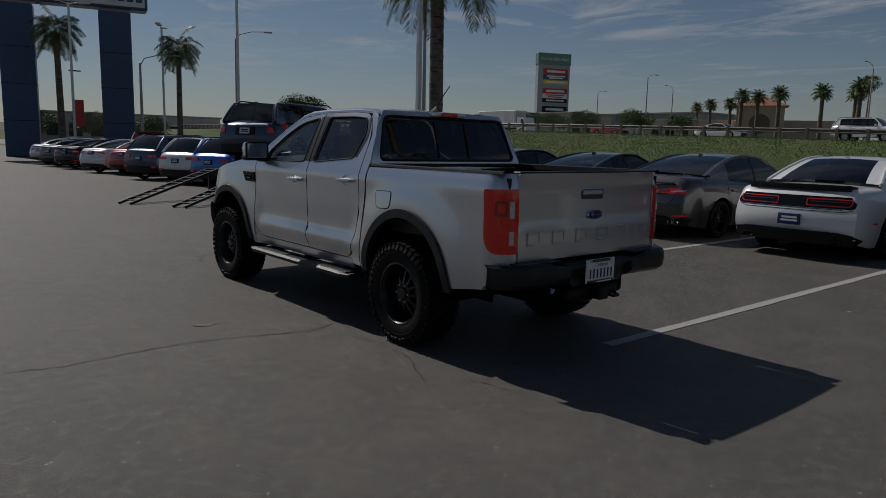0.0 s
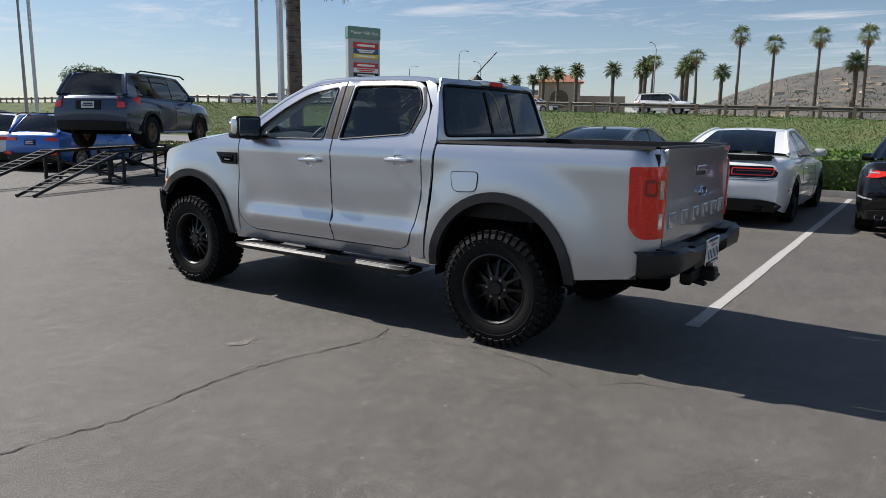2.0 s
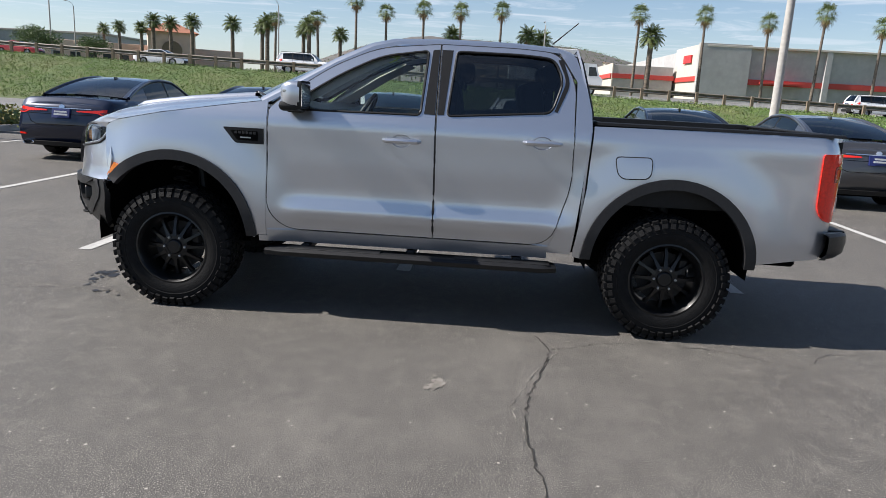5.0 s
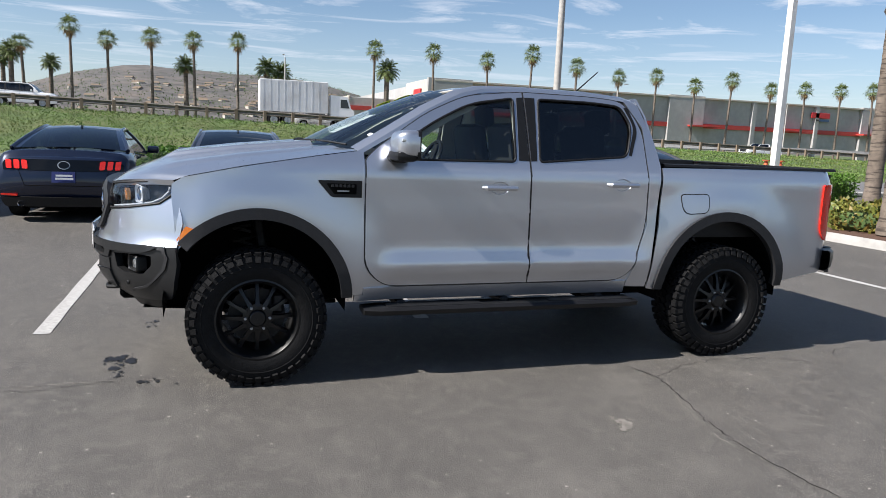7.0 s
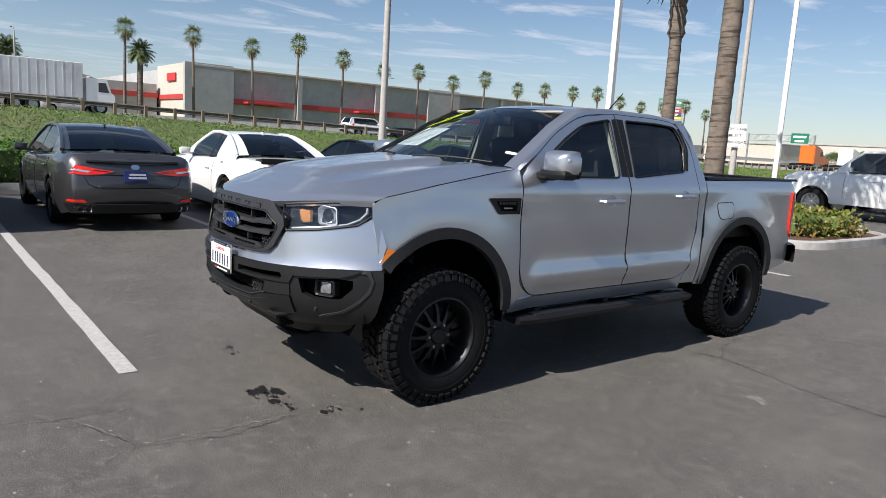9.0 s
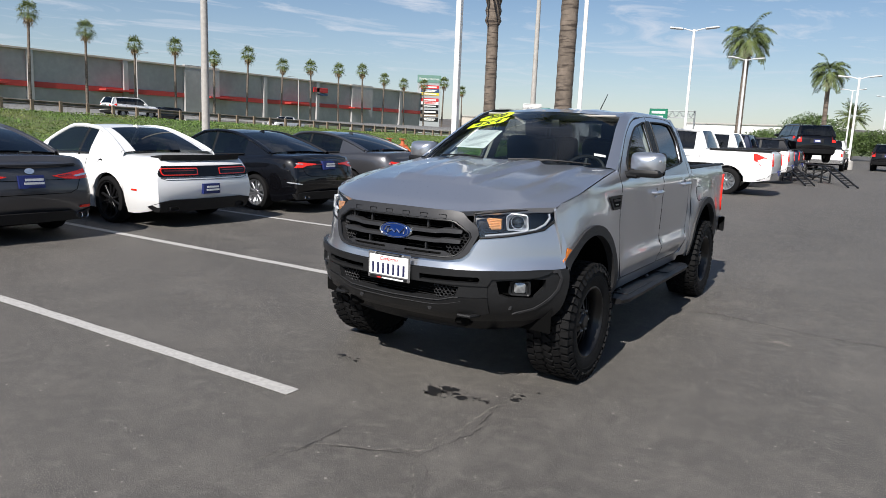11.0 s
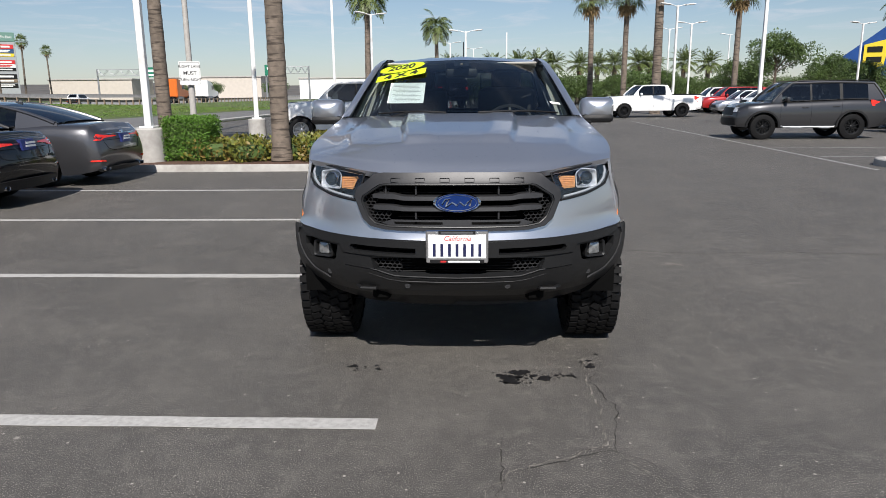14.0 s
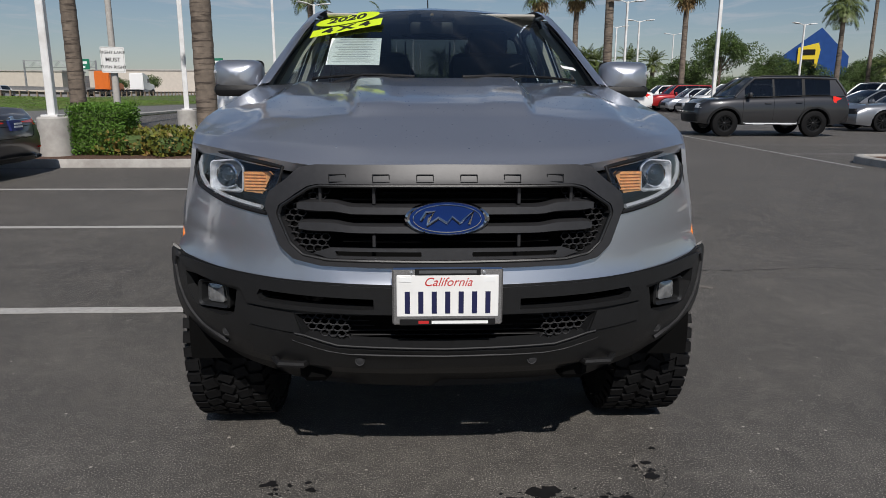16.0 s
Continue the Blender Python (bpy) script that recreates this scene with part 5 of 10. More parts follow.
    # flares
    for (cy, cz), a0, a1, nm in ((ARCHES[1], 39, 178, "front_flare"), (ARCHES[0], 1, 179, "rear_flare")):
        ro, ri = arc_pts((cy, cz), 0.552, a0, a1, 30), arc_pts((cy, cz), 0.487, a1, a0, 30)
        panel(nm, ro + ri, F, M_FLARE, truck, thick=0.05, lift=0.018, flip=fl, grid=0.03, label="dark grey plastic wheel arch flare")
    panel("side_marker", [(3.60, 0.935), (3.652, 0.862), (3.648, 0.822), (3.595, 0.832), (3.535, 0.912)], F, M_AMBER, truck, thick=0.02, lift=0.013, flip=fl, label="amber side marker lamp")
    # vent badge
    vb = panel("fender_vent", rounded([(2.885, 1.205, 0.015), (2.622, 1.205, 0.005), (2.622, 1.105, 0.005), (2.80, 1.105, 0.02)]), F, M_BLACK, truck, thick=0.02, lift=0.012, flip=fl, label="black fender vent")
    # Raised near-black patch that paints the shade inside the vent.
    panel("vent_recess", rounded([(2.835, 1.187, 0.01), (2.655, 1.187, 0.01), (2.655, 1.125, 0.01), (2.79, 1.125, 0.01)]), F, M_SHADEVOID, vb, thick=0.004, lift=0.0145, flip=fl)
    for k in range(6):
        panel("badge_bar", [(2.805 - 0.024 * k, 1.182), (2.789 - 0.024 * k, 1.182), (2.789 - 0.024 * k, 1.166), (2.805 - 0.024 * k, 1.166)], F, M_FLARE, vb, thick=0.003, lift=0.018, flip=fl)
    panel("badge_bar", [(2.77, 1.147), (2.70, 1.147), (2.70, 1.139), (2.77, 1.139)], F, M_STEEL, vb, thick=0.003, lift=0.018, flip=fl)
    # handles
    for y, z in ((1.735, 1.178), (0.848, 1.214)):
        d = fd if y > 1.2 else rdr
        bm = bmesh.new()
        w = hw(y, z)
        pts = [(sd * (w - 0.004), y + 0.115, z), (sd * (w + 0.028), y + 0.095, z), (sd * (w + 0.036), y + 0.03, z + 0.001), (sd * (w + 0.036), y - 0.05, z + 0.001), (sd * (w + 0.03), y - 0.098, z), (sd * (w - 0.004), y - 0.118, z)]
        pipe(bm, pts, [0.012, 0.016, 0.017, 0.017, 0.016, 0.012], 8)
        part("door_handle", bm, M_SILVER, d)
        bowl = bmesh.new()
        skin(bowl, [[F(y + 0.064 * f * math.cos(a), z - 0.002 + 0.041 * f * math.sin(a)) - Vector((sd * d, 0, 0)) for a in np.linspace(0, math.tau, 25)[:-1]] for f, d in ((1.0, 0.0), (0.93, 0.008), (0.7, 0.017), (0.35, 0.021), (0.02, 0.022))], True)
        bmesh.ops.recalc_face_normals(bowl, faces=bowl.faces[:])
        part("handle_cup", bowl, M_SILVER, d, "hollow behind the handle")
    # running board
    rb = new("running_board")
    rb.parent = truck
    bm = bmesh.new()
    rows = []
    for y in np.linspace(0.70, 2.60, 20):
        e = 0.03 * max(0, 1 - min(y - 0.70, 2.60 - y) / 0.08)
        rows.append([(sd * (0.80), y, 0.405), (sd * (0.80), y, 0.44 - e * 0.3), (sd * (0.97 - e), y, 0.447 - e * 0.3), (sd * (0.995 - e), y, 0.43), (sd * (0.985 - e), y, 0.40), (sd * (0.95 - e), y, 0.392)])
    vs = skin(bm, rows, True)
    bm.faces.new(vs[0])
    bm.faces.new(vs[-1][::-1])
    bmesh.ops.recalc_face_normals(bm, faces=bm.faces[:])
    part("board", bm, M_RAMP, rb, "black running board")
    for y in (1.05, 2.15):
        bm = bmesh.new()
        box(bm, (sd * 0.905, y, 0.4475), (0.11, 0.62, 0.008), 0.003)
        part("step_pad", bm, M_RAMP, rb)
    for y in (0.95, 1.65, 2.35):
        bm = bmesh.new()
        box(bm, (sd * 0.76, y, 0.44), (0.22, 0.06, 0.05), 0.01)
        part("bracket", bm, M_BLACK, rb)
    # mirror
    mr = new("side_mirror")
    mr.parent = truck
    bm = bmesh.new()
    rows = []
    for k in range(9):
        t = k / 8
        y = 2.475 - 0.14 * t
        s = 0.22 + 0.78 * math.sqrt(1 - (1 - min(t * 1.5, 1.0)) ** 2)
        hx, hz = 0.122 * s, 0.082 * s
        cx, cz = 1.0 + 0.0 * t, 1.432
        rows.append([(sd * (cx + hx * (abs(math.cos(a)) ** 0.38) * (1 if math.cos(a) > 0 else -1)), y, cz + hz * (abs(math.sin(a)) ** 0.42) * (1 if math.sin(a) > 0 else -1)) for a in np.linspace(0, math.tau, 21)[:-1]])
    vs = skin(bm, rows, True)
    bm.faces.new(vs[0])
    bmesh.ops.recalc_face_normals(bm, faces=bm.faces[:])
    part("mirror_cap", bm, M_SILVER, mr, "silver mirror housing")
    bm = bmesh.new()
    box(bm, (sd * 0.998, 2.402, 1.362), (0.235, 0.135, 0.062), 0.028, seg=2)
    box(bm, (sd * 0.90, 2.41, 1.345), (0.12, 0.11, 0.05), 0.015)
    part("mirror_base", bm, M_BLACK, mr, "black mirror foot")
    bm = bmesh.new()
    box(bm, (sd * 1.0, 2.337, 1.426), (0.24, 0.02, 0.172), 0.02, seg=2)
    part("mirror_bezel", bm, M_BLACK, mr, "black mirror bezel")
    bm = bmesh.new()
    box(bm, (sd * 1.0, 2.3255, 1.428), (0.205, 0.006, 0.138), 0.002)
    part("mirror_glass", bm, M_CHROME, mr)
    bm = bmesh.new()
    box(bm, (sd * 1.105, 2.41, 1.452), (0.018, 0.06, 0.02), 0.005)
    part("turn_lamp", bm, M_CLEARLENS, mr)
    # pillar beside the windshield and roof edge
    bm = bmesh.new()
    prow = []
    line = [(2.64, 1.372), (2.42, 1.50), (2.18, 1.645), (1.95, 1.757), (1.80, 1.793), (1.5, 1.806), (1.0, 1.803), (0.76, 1.787), (0.68, 1.765)]
    for y, z in line:
        w = hw(y, z)
        prow.append([(sd * (w + 0.004), y - 0.012, z - 0.014), (sd * (w - 0.002), y + 0.004, z + 0.006), (sd * (w - 0.028), y + 0.02, z + 0.020), (sd * (w - 0.07), y + 0.035, z + 0.026)])
    skin(bm, prow)
    bmesh.ops.recalc_face_normals(bm, faces=bm.faces[:])
    part("roof_edge", bm, M_SILVER, truck)
    # headlight: dark housing, projector, amber lamp, clear cover
    hl = new("headlight")
    hl.parent = truck
    ho = [(sd * fx(x), z) for x, z in ((0.492, 1.136), (0.56, 1.146), (0.70, 1.162), (0.80, 1.172), (0.872, 1.152), (0.885, 1.115), (0.84, 1.052), (0.70, 1.018), (0.545, 0.998), (0.53, 1.02), (0.50, 1.09))]
    ff_ = sd > 0
    panel("lamp_housing", ho, front_map, M_HOUSING, hl, thick=0.0, lift=-0.055, flip=True)
    panel("lamp_cover", ho, front_map, M_LAMPGLASS, hl, thick=0.0, lift=0.004, flip=True)
    bm = bmesh.new()
    pipe(bm, [front_map(*p) + Vector((0, 0.004, 0)) for p in refine(ho, 0.04)], 0.007, 6, True)
    part("lamp_rim", bm, M_BLACK, hl)
    bm = bmesh.new()
    drl = [(sd * fx(x), z) for x, z in ((0.562, 1.012), (0.70, 1.030), (0.80, 1.052), (0.838, 1.080), (0.856, 1.12), (0.848, 1.142))]
    pipe(bm, [front_map(*p) + Vector((0, -0.008, 0)) for p in open_line(drl, 0.04)], 0.0075, 6)
    part("light_strip", bm, M_LIGHTGUIDE, hl, "white light strip")
    # projector in its bright bowl
    c = front_map(sd * fx(0.718), 1.094)
    turn = pose(c.x, c.y, c.z, 0, 0, -sd * 22)
    bz = bmesh.new()
    rim = rounded([(-0.064, -0.048, 0.018), (0.060, -0.052, 0.018), (0.068, 0.030, 0.014), (0.040, 0.052, 0.014), (-0.056, 0.044, 0.016)])
    rim = [(sd * -a, b) for a, b in rim]
    skin(bz, [[(a * f, d, b * f) for a, b in rim] for f, d in ((1.05, -0.012), (0.97, -0.010), (0.86, -0.035), (0.62, -0.055), (0.58, -0.06))], True)
    bmesh.ops.transform(bz, matrix=turn, verts=bz.verts)
    bmesh.ops.recalc_face_normals(bz, faces=bz.faces[:])
    part("chrome_bezel", bz, M_REFLECTOR, hl, "bright reflector bowl")
    bm = bmesh.new()
    lathe(bm, [(-0.05, 0.042), (-0.016, 0.041), (-0.012, 0.037), (-0.018, 0.033), (-0.04, 0.031)], "y", 28)
    bmesh.ops.transform(bm, matrix=turn, verts=bm.verts)
    bmesh.ops.recalc_face_normals(bm, faces=bm.faces[:])
    part("projector", bm, M_CHROME, hl, "chrome projector ring")
    lens = bmesh.new()
    lathe(lens, [(-0.038, 0.032), (-0.028, 0.030), (-0.018, 0.020), (-0.013, 0.010), (-0.012, 0.001)], "y", 24)
    bmesh.ops.transform(lens, matrix=turn, verts=lens.verts)
    bmesh.ops.recalc_face_normals(lens, faces=lens.faces[:])
    part("projector_lens", lens, M_LENSDARK, hl, "dark glass lens")
    # ribbed turn lamp beside it
    c = front_map(sd * fx(0.590), 1.088)
    turn = pose(c.x, c.y - 0.036, c.z, 0, 0, -sd * 12)
    bm = bmesh.new()
    shape = [(sd * -a, b) for a, b in ((-0.042, -0.036), (0.018, -0.042), (0.050, 0.016), (0.040, 0.027), (-0.042, 0.025))]
    prism(bm, shape, "y", -0.02, 0.0)
    for k in range(6):
        z = -0.030 + 0.0098 * k
        box(bm, (sd * 0.002, 0.002, z), (0.070, 0.005, 0.004), 0.001)
    bmesh.ops.transform(bm, matrix=turn, verts=bm.verts)
    bmesh.ops.recalc_face_normals(bm, faces=bm.faces[:])
    part("turn_lamp", bm, M_TURN, hl, "ribbed amber turn lamp")
    # inner arch lining, near-black so that the arch shade is in its colour
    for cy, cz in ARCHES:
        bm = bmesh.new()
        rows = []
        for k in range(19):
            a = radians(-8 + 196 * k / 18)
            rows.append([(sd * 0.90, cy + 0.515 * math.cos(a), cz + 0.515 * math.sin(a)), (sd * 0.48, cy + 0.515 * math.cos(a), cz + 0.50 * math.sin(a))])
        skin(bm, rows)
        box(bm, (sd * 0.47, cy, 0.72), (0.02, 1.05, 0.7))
        part("arch_lining", bm, M_SHADEVOID, truck)

# silver nose between headlights and bumper
nose = [(-fx(0.920), 0.822), (-fx(0.927), 0.95), (-fx(0.914), 1.02), (-fx(0.89), 1.105), (-fx(0.84), 1.048), (-fx(0.70), 1.012), (-fx(0.54), 0.992), (-fx(0.50), 0.94), (-fx(0.42), 0.872), (0, 0.862)]
nose = nose + [(-a, b) for a, b in nose[-2::-1]]
low = [(fx(0.80), 0.812), (fx(0.5), 0.80), (0, 0.795), (-fx(0.5), 0.80), (-fx(0.80), 0.812)]
panel("nose_panel", nose + low, front_map, M_SILVER, truck, lift=0.0, thick=0.02, flip=True)

# hood
HOOD_C = [(2.60, 1.425), (2.95, 1.395), (3.3, 1.360), (3.6, 1.318), (3.74, 1.292), (3.80, 1.268), (3.95, 1.20), (4.06, 1.14)]


def hood_map(q, v):
    y1 = None
    x0 = q * 0.86
    for _ in range(3):
        yf = plan_y(min(abs(x0) * 0.985, 0.93)) - 0.045 - 0.02 * abs(q) ** 3
        yc = 2.90 - 0.28 * q * q
        y = yc + (yf - yc) * v
        hx = hw(min(y, 3.62), lerp_table(FENDER_TOP, y)) - 0.006
        hx = hx if y < 3.55 else hx - 0.05 * ((y - 3.55) / 0.4) ** 1.5
        x0 = q * hx
    zf = lerp_table(FENDER_TOP, y)
    zc = lerp_table(HOOD_C, y)
    a = abs(q)
    z = zf + (zc - zf) * (1 - a ** 2.6)
    fade = 1 - step01(3.68, 3.775, y)
    e0 = 0.40 - 0.10 * v
    z += (0.026 * (1 - step01(e0, e0 + 0.048, a)) - 0.007 * (1 - step01(e0 - 0.20, e0 - 0.12, a))) * fade
    z += 0.010 * math.exp(-(max(a - 0.72, 0) / 0.05) ** 2 - (min(a - 0.72, 0) / 0.12) ** 2) * fade
    z -= 0.012 * step01(0.93, 1.0, v)
    return Vector((x0, y, z))


bm = bmesh.new()
hq = [-1 + 2 * k / 180 for k in range(181)]
skin(bm, [[hood_map(q, v) for q in hq] for v in [k / 64 for k in range(65)]])
bmesh.ops.recalc_face_normals(bm, faces=bm.faces[:])
edge = [hood_map(q, 1.0) for q in hq]
skin(bm, [[p for p in edge], [p + Vector((0, -0.02, -0.03)) for p in edge]])
hood = part("hood", bm, M_SILVER, truck, "silver hood with a raised centre", smooth=50)
bm = bmesh.new()
rnd = random.Random(4)
for k in range(900):
    q, v = rnd.uniform(-0.95, 0.95), rnd.uniform(0.03, 0.93)
    p = hood_map(q, v)
    r_ = rnd.choice((0.0012, 0.0016, 0.002, 0.003))
    bmesh.ops.create_icosphere(bm, subdivisions=1, radius=r_, matrix=Matrix.Translation(p) @ Matrix.Diagonal((1, 1, 0.5, 1)))
tagged(part("water_drops", bm, M_CHROME, hood, "water drops on the hood"), kind="stuff")

# roof
def roof_map(x, y):
    t = (x / 0.66) ** 2
    yy = y + (-0.20 * t * step01(1.2, 1.98, y))
    zc = lerp_table([(0.60, 1.79), (0.75, 1.815), (1.1, 1.842), (1.5, 1.85), (1.8, 1.835), (1.98, 1.805)], y)
    return Vector((x, yy, zc - 0.032 * t - 0.008 * step01(0.85, 1.0, abs(x) / 0.66) + 0.006 * math.cos(x * 24) * (1 - t) * step01(0.7, 0.95, y) * (1 - step01(1.6, 1.9, y))))


bm = bmesh.new()
skin(bm, [[roof_map(-0.66 + 1.32 * k / 40, 0.62 + 1.36 * j / 24) for k in range(41)] for j in range(25)])
bmesh.ops.recalc_face_normals(bm, faces=bm.faces[:])
part("roof", bm, M_SILVER, truck)
bm = bmesh.new()
skin(bm, [[roof_map(-0.60 + 1.2 * k / 10, 0.70 + 1.1 * j / 8) - Vector((0, 0, 0.035)) for k in range(11)] for j in range(9)])
part("headliner", bm, M_TAN, truck)


# windshield
def ws_map(q, v):
    a = Vector((0.80 * q, 2.93 - 0.33 * q * q, 1.388 - 0.016 * q * q))
    b = Vector((0.655 * q, 1.99 - 0.20 * q * q, 1.803 - 0.030 * q * q))
    p = a.lerp(b, v)
    return p + Vector((0, 0.10, 0.20)) * 0.12 * 4 * v * (1 - v)


bm = bmesh.new()
skin(bm, [[ws_map(-1 + k / 12, j / 12) for k in range(25)] for j in range(13)])
windshield = part("windshield", bm, M_GLASS, truck)
bm = bmesh.new()
for q0, q1, v0, v1 in ((-1, 1, 0.94, 1.0), (-1, 1, 0.0, 0.045), (-1, -0.955, 0.04, 0.97), (0.955, 1, 0.04, 0.97), (-0.09, 0.09, 0.86, 0.97)):
    skin(bm, [[ws_map(q0 + (q1 - q0) * k / 16, v0 + (v1 - v0) * j / 6) - Vector((0, 0.003, 0.004)) for k in range(17)] for j in range(7)])
part("windshield_border", bm, M_BLACK, windshield)


def flat_on_ws(q, v, up=0.006):
    return ws_map(q, v) + Vector((0, 0.4, 0.9)).normalized() * up


def letters(txt, size, material, parent, m, name="lettering", label="", bold=0.0, extrude=0.001, slant=0.0):
    cu = bpy.data.curves.new(name, "FONT")
    cu.body, cu.size, cu.align_x, cu.align_y = txt, size, "CENTER", "CENTER"
    cu.extrude, cu.offset, cu.shear = extrude, bold, slant
    tmp = bpy.data.objects.new(name, cu)
    me = bpy.data.meshes.new_from_object(tmp)
    bpy.data.objects.remove(tmp)
    me.materials.append(material)
    ob = new(name, me)
    ob.parent = parent
    ob.matrix_local = m
    if label:
        ob["label"] = label
    return ob


def ws_frame(q, v, up, tilt=0.0):
    """A local frame on the outside of the windshield, x across as read from in front."""
    c = flat_on_ws(q, v, up)
    ex = (ws_map(q - 0.02, v) - ws_map(q + 0.02, v)).normalized()
    ey = (ws_map(q, v + 0.02) - ws_map(q, v - 0.02)).normalized()
    ez = ex.cross(ey).normalized()
    ey = ez.cross(ex)
    m = Matrix((ex, ey, ez)).transposed().to_4x4()
    m.translation = c
    return m @ pose(0, 0, 0, 0, 0, tilt)


# lime year sticker, sheet and tag, on the passenger's side as seen from in front
st_m = ws_frame(0.69, 0.845, 0.012, 13)
bm = bmesh.new()
ring = [(0.185 * math.cos(a), 0.105 * math.sin(a)) for a in np.linspace(0, math.tau, 33)[:-1]]
prism(bm, ring, "z", 0, 0.001)
sticker = part("year_sticker", bm, M_LIME, windshield, "lime green oval year sticker", smooth=0)
sticker.matrix_local = st_m
letters("2020", 0.115, M_TEXTINK, sticker, pose(0, 0, 0.002) @ Matrix.Diagonal((0.95, 1.2, 1, 1)), "year_lettering", bold=0.003)
bm = bmesh.new()
prism(bm, rounded([(-0.195, -0.058), (0.195, -0.058), (0.195, 0.058), (-0.195, 0.058)]), "z", 0, 0.001)
banner = part("banner_sticker", bm, M_LIME, windshield, "lime green banner sticker", smooth=0)
banner.matrix_local = ws_frame(0.655, 0.675, 0.011, 19)
letters("4 X 4", 0.105, M_TEXTINK, banner, pose(0, 0, 0.002) @ Matrix.Diagonal((1.1, 1, 1, 1)), "drive_lettering", bold=0.004)
bm = bmesh.new()
box(bm, (0, 0, 0), (0.26, 0.34, 0.001))
sheet = part("price_sheet", bm, M_PAPER, windshield, "white paper sheet with print", smooth=0)
sheet_c = flat_on_ws(0.54, 0.43, -0.03)
sheet_y = (ws_map(0.54, 0.48) - ws_map(0.54, 0.38)) * Vector((0, 1, 1))
sheet_y.normalize()
sheet_m = Matrix((Vector((-1, 0, 0)), sheet_y, Vector((-1, 0, 0)).cross(sheet_y))).transposed().to_4x4()
sheet_m.translation = sheet_c
sheet.matrix_local = sheet_m
bm = bmesh.new()
for k in range(14):
    box(bm, (-0.01 + 0.02 * (k % 3 == 0), 0.15 - 0.022 * k, 0.0012), (0.19 - 0.04 * (k % 4 == 3), 0.005, 0.0004))
tagged(part("print_block", bm, M_STEEL, sheet, smooth=0), kind="stuff")
bm = bmesh.new()
box(bm, (0, 0, 0), (0.085, 0.028, 0.001))
tag = part("vin_tag", bm, M_PAPER, windshield, "small white tag", smooth=0)
tag.matrix_local = ws_frame(-0.88, 0.20, 0.004, -10)
for q0, q1 in ((-0.15, -0.85), (0.72, 0.12)):
    bm = bmesh.new()
    pipe(bm, [ws_map(q0 + (q1 - q0) * k / 8, 0.03 + 0.02 * math.sin(k / 8 * 3.1)) + Vector((0, 0.012, 0.02)) for k in range(9)], 0.007, 6)
    rod(bm, ws_map(q0, 0.02) + Vector((0, 0.05, -0.02)), ws_map((q0 + q1) / 2, 0.04) + Vector((0, 0.014, 0.026)), 0.007, 0.006, 6)
    part("wiper", bm, M_BLACK, truck)
bm = bmesh.new()
skin(bm, [[Vector((0.80 * q, 2.93 - 0.33 * q * q + d, 1.386 - h)) for q in [-1 + k / 10 for k in range(21)]] for d, h in ((-0.01, 0.0), (0.05, 0.02), (0.06, 0.06))])
part("cowl", bm, M_BLACK, truck)

# cab back, rear window
def back_map(x, z):
    return Vector((x, lerp_table([(0.5, 0.57), (1.30, 0.53), (1.42, 0.545), (1.72, 0.635), (1.80, 0.665)], z) - 0.05 * (1 - (x / 0.8) ** 2) * step01(0.5, 1.3, z), z))


rwin = rounded([(-0.765, 1.392, 0.05), (0.765, 1.392, 0.05), (0.665, 1.752, 0.06), (-0.665, 1.752, 0.06)])
back = panel("cab_back", [(-0.885, 0.55), (0.885, 0.55), (0.872, 1.25), (0.83, 1.42), (0.74, 1.68), (0.66, 1.80), (-0.66, 1.80), (-0.74, 1.68), (-0.83, 1.42), (-0.872, 1.25)], back_map, M_SILVER, truck, [rwin])
panel("rear_glass", rwin, back_map, M_DARKTINT, back, thick=0, lift=-0.004)
bm = bmesh.new()
pipe(bm, [back_map(*p) for p in refine(rwin, 0.06)], 0.012, 6, True)
part("window_seal", bm, M_BLACK, back)
for x in (-0.17, 0.17):
    bm = bmesh.new()
    pipe(bm, [back_map(x, z) - Vector((0, 0.004, 0)) for z in (1.41, 1.5, 1.6, 1.72)], 0.006, 6)
    part("slider_frame", bm, M_BLACK, back)
bm = bmesh.new()
box(bm, (0, 0.615, 1.785), (0.40, 0.06, 0.045), 0.015, seg=2)
bl = part("brake_lamp_housing", bm, M_CLEARLENS, truck, "high brake lamp")
bm = bmesh.new()
box(bm, (0, 0.59, 1.785), (0.19, 0.03, 0.036), 0.006)
part("brake_lamp", bm, M_REDLENS, bl)
# antenna
bm = bmesh.new()
rows = []
for k in range(7):
    t = k / 6
    rows.append([(0.0 + 0.03 * (1 - t) ** 0.6 * math.cos(a), 0.78 + 0.07 * (1 - t) * math.sin(a) - 0.02 * t, 1.825 + 0.045 * t) for a in np.linspace(0, math.tau, 13)[:-1]])
vs = skin(bm, rows, True)
bm.faces.new(vs[-1])
bmesh.ops.recalc_face_normals(bm, faces=bm.faces[:])
ant = part("antenna_base", bm, M_BLACK, truck)
bm = bmesh.new()
rod(bm, (0, 0.76, 1.88), (0, 0.585, 2.035), 0.006, 0.004, 6)
part("antenna_mast", bm, M_BLACK, ant)

